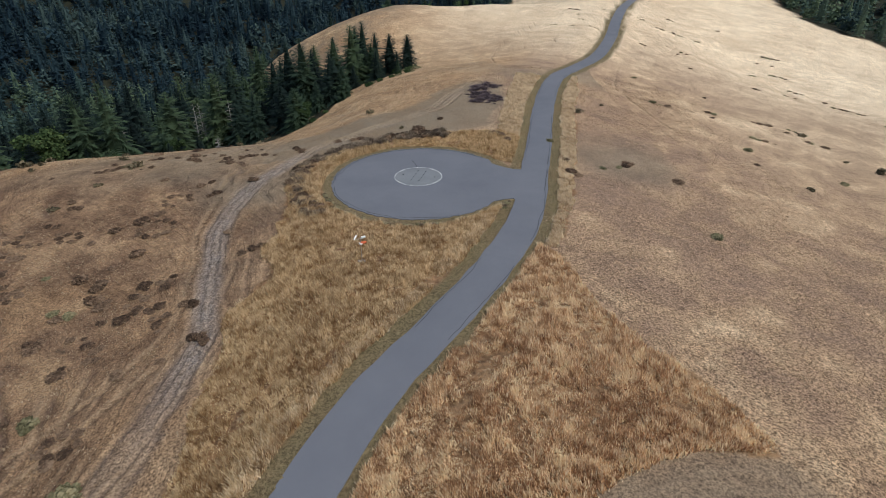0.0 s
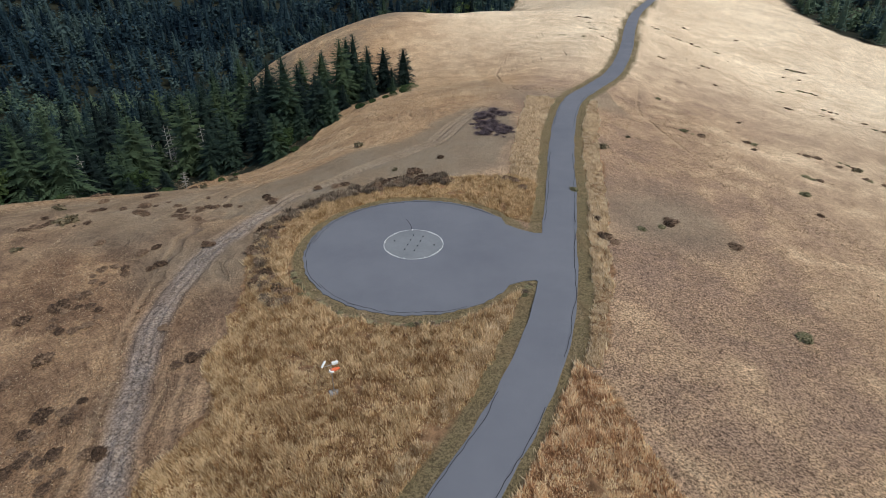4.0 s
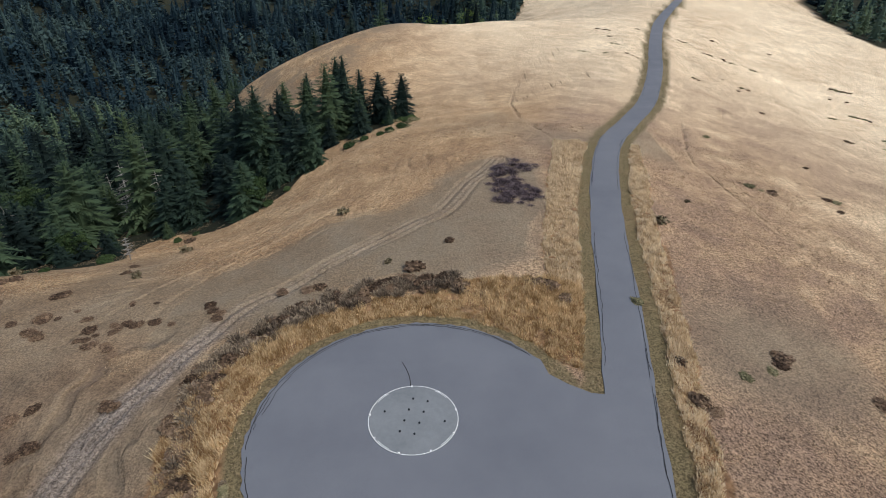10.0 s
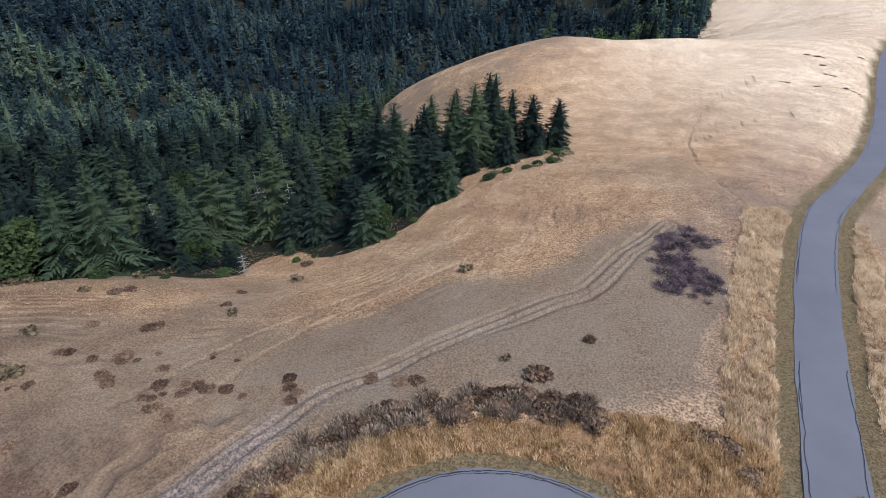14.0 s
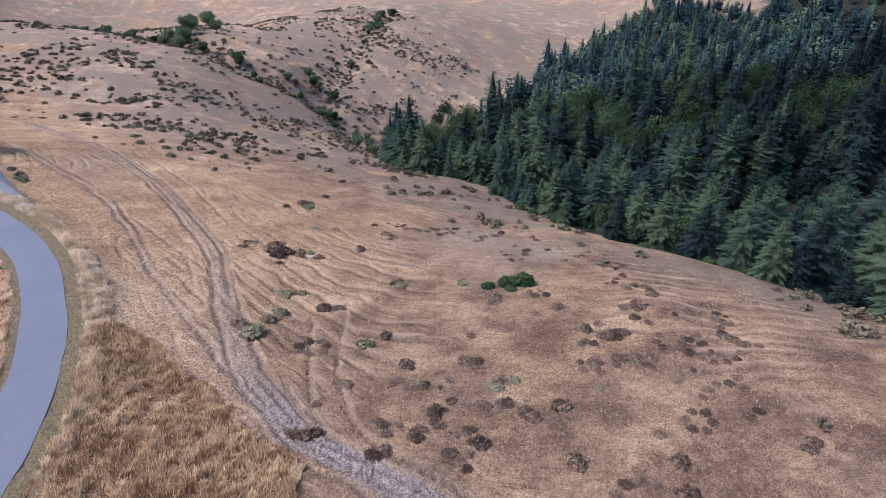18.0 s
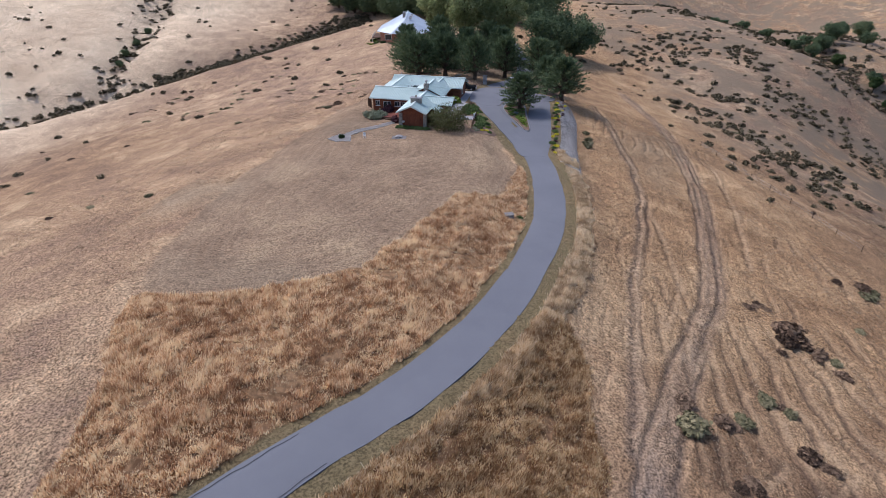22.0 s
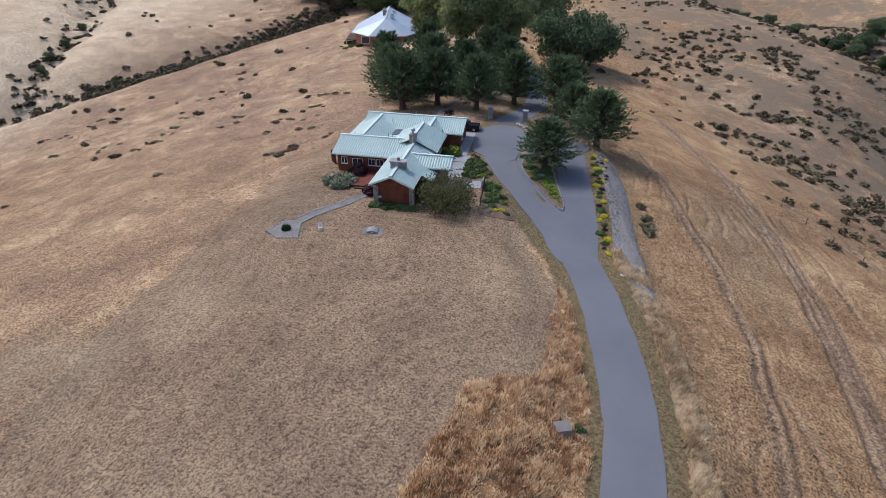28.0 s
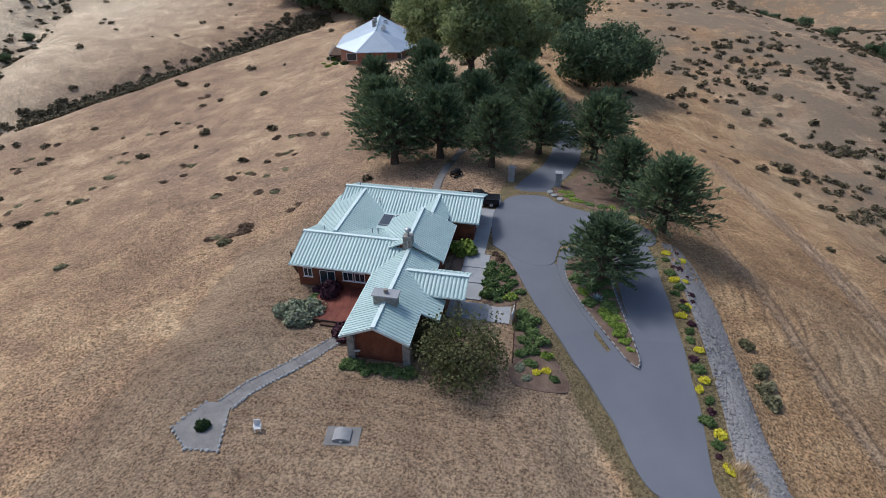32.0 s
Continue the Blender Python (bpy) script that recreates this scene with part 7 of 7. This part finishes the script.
def build_clutter():
    t = thing("garden_tractor", pose(12.6, -71.4, gz(12.6, -71.4), 0, 0, 60), "small dark garden tractor parked on dry grass", "tractor")
    part("hood", boxed(0.1, 0.95, -0.3, 0.3, 0.38, 0.82, bevel=0.06), "black_paint", t)
    part("body", boxed(-0.85, 0.2, -0.42, 0.42, 0.3, 0.55, bevel=0.05), "black_paint", t)
    part("seat", boxed(-0.6, -0.1, -0.25, 0.25, 0.55, 0.95, bevel=0.06), "rubber", t)
    part("steering_wheel", tube(bmesh.new(), (0.1, 0, 0.98), (0.12, 0, 1.01), 0.18), "rubber", t)
    for x, r in ((-0.5, 0.27), (0.65, 0.19)):
        for y in (-0.42, 0.42):
            wheel(t, x, y, r, 0.18)
    g = gz(12.7, -25.4)
    c = thing("well_cover", pose(12.6, -25.4, g, 0, 0, 8), "low grey curved hatch on a concrete slab", "well cover")
    part("slab", boxed(-1.25, 1.2, -0.85, 0.8, -0.15, 0.07, bevel=0.03), "path_stone", c)
    bm = bmesh.new()
    prof = [(-0.62 + 1.24 * i / 8, 0.07 + 0.34 * math.sin(math.pi * (0.12 + 0.76 * i / 8))) for i in range(9)]
    a = [bm.verts.new((x, -0.55, z)) for x, z in [(-0.62, 0.07)] + prof + [(0.62, 0.07)]]
    b = [bm.verts.new((x, 0.5, z)) for x, z in [(-0.62, 0.07)] + prof + [(0.62, 0.07)]]
    bm.faces.new(a)
    bm.faces.new(b[::-1])
    for i in range(len(a) - 1):
        bm.faces.new((a[i], b[i], b[i + 1], a[i + 1]))
    part("hatch", bm, "grey_paint", c)
    part("hinge", boxed(-0.1, 0.1, 0.5, 0.58, 0.12, 0.2), "white_paint", c)
    x, y = 18.8, -25.0
    c = thing("garden_chair", pose(x, y, gz(x, y), 0, 0, 200), "small white plastic garden chair on the mown grass", "chair")
    part("seat", boxed(-0.24, 0.24, -0.22, 0.24, 0.38, 0.43, bevel=0.015), "white_paint", c)
    part("backrest", boxed(-0.24, 0.24, 0.2, 0.26, 0.43, 0.92, bevel=0.015), "white_paint", c)
    for dx in (-0.2, 0.2):
        for dy in (-0.18, 0.2):
            part("leg", boxed(dx - 0.025, dx + 0.025, dy - 0.025, dy + 0.025, 0, 0.38), "white_paint", c)
        part("armrest", boxed(dx * 1.2 - 0.025, dx * 1.2 + 0.025, -0.2, 0.2, 0.6, 0.64), "white_paint", c)
    x, y = -15.6, -25.2
    c = thing("marker_plate", pose(x, y, gz(x, y) + 0.12, 0, 0, 15), "white rectangular plate lying on the gravel strip", "plate")
    part("plate", boxed(-0.3, 0.3, -0.16, 0.16, 0, 0.06, bevel=0.01), "white_paint", c)
    part("lid", boxed(-0.2, 0.2, -0.1, 0.1, 0.06, 0.09), "grey_paint", c)
    x, y = -9.6, -2.4
    c = thing("utility_box", pose(x, y, gz(x, y), 0, 0, 20), "low grey utility box in the tall grass", "utility box")
    part("body", boxed(-0.55, 0.55, -0.45, 0.45, -0.1, 0.42, bevel=0.03), "grey_paint", c)
    part("lid", boxed(-0.6, 0.6, -0.5, 0.5, 0.42, 0.5, bevel=0.02), "path_stone", c)
    shrub("green", -10.9, -2.9, 0.9, 0.8)
    # weather mast beside the pad
    x, y = -9.2, 54.2
    s = thing("weather_mast", pose(x, y, gz(x, y), 0, 0, 25), "slim mast with white sensors and an orange windsock", "weather mast")
    part("pole", tube(bmesh.new(), (0, 0, -0.3), (0, 0, 3.1), 0.045, 0.035), "steel", s)
    part("crossarm", tube(bmesh.new(), (-0.55, 0, 3.0), (0.45, 0, 3.0), 0.025), "steel", s)
    part("sensor", tube(bmesh.new(), (-0.75, -0.05, 3.05), (-0.35, 0.25, 3.35), 0.10), "white_paint", s, "white tubular sensor housing")
    part("sensor", boxed(0.1, 0.6, -0.12, 0.12, 3.0, 3.22, bevel=0.03), "white_paint", s)
    bm = bmesh.new()
    bmesh.ops.create_cone(bm, segments=14, radius1=0.22, radius2=0.1, depth=0.75, cap_ends=False, matrix=Matrix.Translation((0.32, 0.1, 2.35)) @ Euler((0.3, 1.5, 0.3)).to_matrix().to_4x4())
    part("windsock", bm, "orange_cloth", s, "faded orange cloth windsock")
    part("ring", tube(bmesh.new(), (-0.02, 0, 2.3), (0.02, 0, 2.44), 0.22), "white_paint", s)
    part("base", boxed(-0.4, 0.4, -0.35, 0.35, -0.15, 0.12, bevel=0.04), "concrete", s)


build_truck()
build_clutter()


def ring_strip(cx, cy, z, r, w, a0, a1, n=24):
    a = np.linspace(a0, a1, n)
    v = np.vstack([np.column_stack([cx + k * np.cos(a), cy + k * np.sin(a), np.full(n, z)]) for k in (r - w / 2, r + w / 2)])
    i = np.arange(n - 1)
    return v, np.column_stack([i, i + n, i + n + 1, i + 1])


def build_tank_lid():
    """Round concrete lid with a painted rim, vents and reflectors, flush in the pad."""
    cx, cy, r = -3.7, 79.15, 3.65
    z = PAD_Z + 0.018
    lid = thing("tank_lid", pose(0, 0, 0), "round grey concrete lid with a white rim set in the pad", "lid")
    bm = bmesh.new()
    bmesh.ops.create_circle(bm, cap_ends=True, segments=72, radius=r, matrix=Matrix.Translation((cx, cy, z + 0.02)))
    ret = bmesh.ops.extrude_face_region(bm, geom=list(bm.faces))
    for g in ret["geom"]:
        if isinstance(g, bmesh.types.BMVert):
            g.co.z -= 0.1
    part("cover", bm, "lid_concrete", lid)
    part("rim_paint", ring_strip(cx, cy, z + 0.026, r - 0.07, 0.06, 0, math.tau, 90), "white_paint", lid)
    for k in range(4):
        a = 0.7 + k * math.pi / 2
        part("rim_dash", ring_strip(cx, cy, z + 0.027, r - 0.2, 0.05, a, a + 0.35, 8), "white_paint", lid)
    for k in range(9):
        a = 0.25 + k * math.tau / 9
        part("reflector", boxed(cx + (r - 0.12) * math.cos(a) - 0.08, cx + (r - 0.12) * math.cos(a) + 0.08, cy + (r - 0.12) * math.sin(a) - 0.08, cy + (r - 0.12) * math.sin(a) + 0.08, z + 0.02, z + 0.09, bevel=0.02), "white_paint", lid)
    for x, y in ((-0.1, 2.1), (1.1, 1.8), (-2.35, 0.7), (-0.4, 0.9), (0.8, 0.65), (-0.7, -0.25), (0.5, -0.5), (2.5, -0.35), (-1.0, -1.35), (0.15, -1.6)):
        part("vent", tube(bmesh.new(), (cx + x, cy + y, z), (cx + x, cy + y, z + 0.1), 0.085), "black_paint", lid)
    # hairline cracks: one runs from the lid, others follow the edges of pad and road
    def crack(pts, w):
        p = np.array(pts, float)
        t = np.gradient(p[:, :2], axis=0)
        t /= np.linalg.norm(t, axis=1)[:, None] + 1e-9
        n = np.column_stack([-t[:, 1], t[:, 0]]) * w / 2
        v = np.vstack([np.column_stack([p[:, :2] - n, p[:, 2]]), np.column_stack([p[:, :2] + n, p[:, 2]])])
        k = len(p)
        i = np.arange(k - 1)
        return v, np.column_stack([i, i + 1, i + k + 1, i + k])

    cracks = tagged(new("pavement_cracks", bpy.data.meshes.new("pavement_cracks")), "thin dark cracks along the asphalt edges", "crack", kind="structure")
    a = curve_through([(-4.1, 82.8), (-4.2, 83.7), (-4.5, 84.7), (-5.0, 85.8)], 0.3)
    part("crack", crack(np.column_stack([a, np.full(len(a), z + 0.004)]), 0.07), "crack_tar", cracks)
    rng = np.random.default_rng(12)
    for inset, w, a0, a1 in ((0.22, 0.07, 0.72, 3.3), (0.42, 0.05, 0.8, 2.7)):
        ang = np.linspace(a0, a1, 130)
        rr = PAD_R - inset + 0.07 * value_noise(ang * 9, ang * 0, 1, 5) + 0.05 * value_noise(ang * 40, ang * 0, 1, 6)
        part("crack", crack(np.column_stack([PAD[0] + rr * np.cos(ang), PAD[1] + rr * np.sin(ang), np.full(130, PAD_Z + 0.018)]), w), "crack_tar", cracks)
    for k in range(15):
        a0 = 0.75 + k * 0.37 + rng.uniform(-0.1, 0.1)
        n = 22
        ang = np.linspace(a0, a0 + rng.uniform(0.25, 0.5), n)
        if not (0.6 < ang[0] and ang[-1] < math.tau - 0.7):
            continue
        rr = PAD_R - rng.uniform(0.25, 0.6) + np.cumsum(rng.normal(0, 0.035, n))
        rr = np.minimum(rr, PAD_R - 0.2)
        p = np.column_stack([PAD[0] + rr * np.cos(ang), PAD[1] + rr * np.sin(ang), np.full(n, PAD_Z + 0.02)])
        part("crack", crack(p, rng.uniform(0.04, 0.07)), "crack_tar", cracks)
    line, half = ROADS[0]
    near = line[(line[:, 1] > 40) & (line[:, 1] < 150)]
    for s in (-1, 1):
        seg = curve_through(near, 0.25)
        t = np.gradient(seg[:, :2], axis=0)
        t /= np.linalg.norm(t, axis=1)[:, None]
        n = np.arange(len(seg)) * 0.25
        off = s * (half - 0.24 + 0.13 * value_noise(n, n * 0, 3.1, 71 + s) + 0.07 * value_noise(n, n * 0, 0.8, 73 + s))
        keep = value_noise(n, n * 0 + s, 9.0, 75) > -0.45
        p = np.column_stack([seg[:, :2] + np.column_stack([-t[:, 1], t[:, 0]]) * off[:, None], seg[:, 2] + 0.02])
        for q in np.split(np.arange(len(seg)), np.flatnonzero(np.diff(keep.astype(int))) + 1):
            if keep[q[0]] and len(q) > 6 and np.abs(p[q, 1] - 76.5).min() > (0 if s > 0 else 6):
                part("crack", crack(p[q], 0.05), "crack_tar", cracks)
    for k in range(20):
        i0 = int(rng.uniform(200, len(line) - 110))
        seg = line[i0:i0 + int(rng.uniform(4, 11))]
        if len(seg) < 4:
            continue
        seg = curve_through(seg, 0.35)
        t = np.gradient(seg[:, :2], axis=0)
        t /= np.linalg.norm(t, axis=1)[:, None]
        s = 1 if k % 3 else -1
        off = s * (half - rng.uniform(0.25, 0.5)) + np.cumsum(rng.normal(0, 0.02, len(seg)))
        off = np.clip(off, -half + 0.15, half - 0.15)
        p = np.column_stack([seg[:, :2] + np.column_stack([-t[:, 1], t[:, 0]]) * off[:, None], seg[:, 2] + 0.05 * (1 - np.abs(off) / half) * 1.2 + 0.018])
        part("crack", crack(p, rng.uniform(0.03, 0.06)), "crack_tar", cracks)


simple("lid_concrete", (0.16, 0.17, 0.185), (0.215, 0.225, 0.24), 0.35, 0.85)
build_tank_lid()


# ---- brush on the slopes ----
SLOPE_WEST_A = [(-74, 52), (-69, 53), (-73, 49), (-68, 66), (-56, 76), (-57, 78), (-61, 52), (-60, 55), (-57, 59), (-55, 58), (-56, 53), (-54, 56), (-46, 69), (-43, 71), (-43, 72), (-41, 73), (-40, 63), (-42, 60), (-45, 58), (-58, 93), (-54, 101), (-47, 102), (-44, 111), (-47, 118), (-62, 112), (-46, 134)]
SLOPE_WEST_B = [(-47, 10), (-29, 24), (-32, 25), (-38, 36), (-41, 36), (-39, 26), (-39, 21), (-28, 42), (-32, 41), (-31, 48), (-29, 51), (-35, 51), (-36, 56), (-42, 56), (-41, 54), (-44, 51), (-39, 42), (-45, 47), (-58, 45), (-61, 46), (-59, 51), (-59, 54), (-67, 52), (-50, 59), (-55, -12), (-59, -13), (-66, -16), (-58, -10), (-53, 1), (-56, 3), (-54, 13), (-62, -42), (-78, -28), (-58, 38), (-58, 32), (-51, 26), (-41, 11), (-45, 10), (-33, 31), (-34, 24), (-60, -12), (-37, 20), (-47, 12)]
SLOPE_WEST_C = [(-45, 84), (-29, 66), (-30, 82), (-44, 93), (-45, 96), (-38, 81), (-24, 61), (-19, 98.5), (-15, 99), (-26, 96), (-25, 94.5), (-25, 45), (-0.4, 108)]
SLOPE_EAST = [(53, 2), (58, 5), (44, 0), (80, -11), (97, -37), (120, -50), (84, -41), (38, -53), (37, -56), (40, -54), (59, -49), (49, -74), (48, -68), (61, 106), (59, 98), (81, 127), (29, 86), (26, 85), (31, 88), (36, 64), (71, 151), (54, 133), (54, 160), (126, 230), (131, 281), (107, 281), (38, 83), (20, 81), (20, 86), (19, 95)]
SLOPE_SOUTH_EAST = [(81, -104), (79, -108), (74, -104), (84, -103), (110, -102), (109, -95), (108, -89), (111, -84), (116, -82), (77, -81), (76, -75), (76, -71), (77, -67), (87, -72), (61, -81), (61, -76), (48, -75), (41, -75), (44, -83), (50, -91), (45, -91), (41, -90), (40, -67), (33, -62), (41, -54), (38, -55), (86, -126), (102, -71), (90, -69), (86, -92), (79, -88), (-31, -111), (-35, -111), (-46, -110), (-53, -109), (-61, -101), (-33, -139)]
RINGS = [(-65, 64, 2.6), (-63, 60, 1.5), (-57, 69, 2.4), (-62, 61, 1.3), (-52, 68, 1.2), (-40, 76.5, 1.6), (-40, 69, 2.0), (-53, 56, 1.1), (-33, 33, 1.4)]


def plant_brush():
    rng = random.Random(17)
    for lst, kinds, lo, hi in ((SLOPE_WEST_A, ("scrub",), 0.8, 1.7), (SLOPE_WEST_B, ("scrub", "scrub", "scrub", "sage"), 0.8, 1.6), (SLOPE_WEST_C, ("scrub",), 0.8, 1.3), (SLOPE_EAST, ("sage", "scrub", "scrub"), 0.8, 1.5)):
        for x, y in lst:
            n = rng.choice((1, 1, 1, 2, 3))
            for k in range(n):
                shrub(rng.choice(kinds), x + (k > 0) * rng.uniform(-1.3, 1.3), y + (k > 0) * rng.uniform(-1.3, 1.3), rng.uniform(lo, hi) * 1.25, rng.uniform(0.4, 0.7), "scattered hillside scrub")
    for x, y, r in RINGS:
        n = int(r * 5)
        for k in range(n):
            if rng.random() < 0.2:
                continue
            a = math.tau * k / n
            shrub("scrub", x + r * math.cos(a) * 1.2, y + r * math.sin(a), rng.uniform(0.8, 1.25), 0.5, "rings of dry scrub", "low dry brown scrub growing in a ring")
    placed = 0
    while placed < 230:
        x, y = rng.uniform(-84, -30), rng.uniform(2, 100)
        v = float(value_noise(x, y, 16, 55) + 0.6 * value_noise(x, y, 6, 56))
        if v < 0.25 or min(np.hypot(TRACKS[0][:, 0] - x, TRACKS[0][:, 1] - y)) < 3 or y > 92 + 0.4 * (x + 60):
            continue
        for k in range(rng.choice((1, 2, 3))):
            shrub("scrub", x + rng.gauss(0, 0.8), y + rng.gauss(0, 0.6), rng.uniform(0.6, 1.4), rng.uniform(0.35, 0.55), "low scrub on the eroded slope", "low brown scrub on the eroded slope", name="slope_scrub")
            placed += 1
    for x, y, w, k in ((-43, 6.5, 3.2, "scrub"), (-44, 8, 2.4, "scrub"), (-42.2, 8.4, 2.2, "scrub"), (-29, 27, 2.3, "sage"), (-29.3, 26, 1.6, "sage"), (-45.5, 9, 1.8, "scrub")):
        shrub(k, x, y, w, 0.8, "", "large dark bush on the eroded slope")
    # brush bank round the pad's north-western side
    bank = curve_through([(-23.5, 83), (-21.8, 87), (-19.1, 90.6), (-15.5, 94.2), (-11.9, 96), (-5, 97.7), (0.6, 98.1)], 0.24)
    for k, p in enumerate(bank):
        o = rng.uniform(-1.3, 1.3)
        shrub("twig" if k % 4 else "scrub", p[0] + o * 0.7, p[1] - o * 1.2, rng.uniform(1.1, 2.0), rng.uniform(0.6, 0.95), "brown brush bank round the pad", "dry brown brush on the bank round the pad", name="bank_brush")
    rim = curve_through([(-21.9, 84.4), (-22.5, 79.9), (-21.4, 74.8), (-18.9, 70.3), (-16.2, 67.6)], 0.4)
    for k, p in enumerate(rim):
        o = rng.uniform(-1.0, 1.0)
        shrub("scrub" if k % 3 else "twig", p[0] + o, p[1] + o * 0.4, rng.uniform(1.2, 2.1), rng.uniform(0.5, 0.8), "brown brush beside the pad", "dark brown dry brush beside the turning pad", name="rim_brush")
    for k in range(70):
        a = radians(200 + k * 1.85)
        r = PAD_R + 1.5 + rng.uniform(-0.35, 0.5)
        shrub("sage" if k % 3 else "twig", PAD[0] + r * math.cos(a), PAD[1] + r * math.sin(a), rng.uniform(0.5, 0.95), 0.5, "low weeds round the pad", "low olive weeds along the pad's edge", name="edge_weed")
    for x, y, w in ((-4.5, 102, 2.2), (-5.5, 99, 2.3), (-3.2, 98.4, 2.4), (-1.0, 98.2, 1.9), (-6.6, 97.2, 1.9), (9.5, 98, 2.1), (10.6, 97.2, 1.8), (8.2, 98.6, 1.4), (11.6, 95.4, 1.6), (0.8, 98.3, 1.3)):
        shrub("scrub", x, y, w, 0.7, "dark brush heaps north of the pad", "dark brown brush heap at the bare field's edge")
    for cx, cy, n in ((8.2, 130.4, 9), (11.3, 132, 8), (9.4, 127.9, 8), (7.7, 124.4, 9), (8.6, 121.8, 10), (9.8, 119.6, 10), (11.8, 121, 10), (10.2, 123.4, 8), (9.6, 125.6, 7)):
        for k in range(n):
            shrub("charred", cx + rng.gauss(0, 1.0), cy + rng.gauss(0, 1.2), rng.uniform(1.0, 2.3), rng.uniform(0.15, 0.4), "burnt brush heaps", "charred purple-grey twigs on bare ground")
    for x, y, w, hg in ((-63, 37.4, 1.9, 1.3), (-62, 36.4, 2.1, 0.9), (-64.4, 38.6, 2.2, 1.0), (-65.8, 36.5, 1.6, 0.8), (-61.2, 38.2, 1.5, 0.7), (-59.8, 35.4, 1.8, 0.6)):
        shrub("leafy", x, y, w, hg, "green clump on the slope", "fresh green clump of bushes on the slope")
    for x, y in SLOPE_SOUTH_EAST:
        for k in range(rng.choice((2, 3, 4))):
            shrub("scrub" if rng.random() < 0.6 else "sage", x + rng.uniform(-2.4, 2.4), y + rng.uniform(-1.2, 1.2), rng.uniform(0.8, 1.7), rng.uniform(0.25, 0.45), "scrub east of the house", "low dull brown-olive scrub on the grass slope", name="field_brush")
    for k in range(26):
        a = rng.uniform(0, math.tau)
        shrub("sage" if k % 2 else "leafy", -18 + 9 * math.cos(a) + k * 0.1, 168 + 7 * math.sin(a), rng.uniform(1.2, 2.4), 0.7, "brush at the fir group's foot")
    placed = 0
    while placed < 130:
        x, y = rng.uniform(40, 150), rng.uniform(60, 280)
        if float(value_noise(x, y, 26, 57)) < 0.1 or min(np.hypot(ROAD[:, 0] - x, ROAD[:, 1] - y)) < 7:
            continue
        for k in range(rng.choice((1, 2, 3, 4))):
            shrub("sage" if rng.random() < 0.5 else "scrub", x + k * 1.2 + rng.gauss(0, 0.4), y - k * 0.7 + rng.gauss(0, 0.4), rng.uniform(0.8, 1.9), rng.uniform(0.3, 0.5), "low brush on the eastern meadow", "low dull brown-green brush on the meadow", name="meadow_brush")
            placed += 1
    # leafy fringe along the forest's edge
    edge = curve_through(FOREST_EDGE[2:19], 4.0)
    for k, p in enumerate(edge):
        x, y = p + np.array((rng.uniform(-1, 5), rng.uniform(-5, 1)))
        if k % 2 and -140 < x < 0 and y < 165:
            shrub("leafy", x, y, rng.uniform(1.2, 3.0), rng.uniform(0.6, 1.0), "brush along the forest edge")
    # joined brush far from the path
    r = np.random.default_rng(31)
    x, y = r.uniform(-300, 260, 34000), r.uniform(-330, 130, 34000)
    m = zone_masks(x, y)
    v = value_noise(x, y, 14, 7) + 0.7 * value_noise(x, y, 33, 8)
    dens = m["scrub"] * np.clip(1.3 * v + 0.15, 0.03, 0.9) + 0.02 * ease(np.hypot(x, y), 60, 120)
    keep = (r.random(len(x)) < dens) & (m["forest"] < 0.5) & (m["mown"] < 0.5) & (m["tall"] < 0.5)
    keep &= np.hypot(x + 5, y - 30) > 70
    p = clear_of_roads(np.column_stack([x, y])[keep], 3)
    for line, n, w in ((GULLY_NEAR, 240, 4.4), (GULLY_HEAD, 320, 6.5), (GULLY_FAR, 170, 4.5), (GULLY_EAST, 220, 4.0), (GULLY_WEST, 420, 13.0), (GULLY_WEST_FORK, 320, 11.0)):
        q = line[r.integers(0, len(line), n)] + r.normal(0, w * 0.6, (n, 2))
        p = np.vstack([p, q])
    variants = []
    for s in (1, 2, 3):
        q = leaf_cloud([(0, 0, 0.35, 0.55, 0.5, 0.4), (0.4, 0.2, 0.25, 0.35, 0.35, 0.3), (-0.35, 0.15, 0.25, 0.35, 0.35, 0.3)], 30, 0.19, s)
        variants.append(q)
    n = len(p)
    size = r.uniform(0.7, 2.0, n)
    size[-1690:] *= 1.25
    stuff_copies("hillside_brush", "dull green and brown brush on the far slopes", "brush", variants, "slope_brush", on_ground(p), size, r.uniform(0, 6.28, n), r.uniform(0.6, 1.0, n))


plant_brush()


def wire_fence():
    f = thing("wire_fence", pose(0, 0, 0), "old wooden posts of a wire fence on the slope", "fence")
    prev = None
    for k in range(9):
        x, y = -66 + k * 2.6, -30 - k * 4.4
        z = gz(x, y)
        part("post", tube(bmesh.new(), (x, y, z - 0.2), (x + 0.04, y, z + 1.15), 0.06, 0.05, 6), "bark", f)
        if prev:
            for h in (0.5, 0.95):
                part("wire", tube(bmesh.new(), (prev[0], prev[1], prev[2] + h), (x, y, z + h), 0.012, sides=4), "steel", f)
        prev = (x, y, z)


wire_fence()
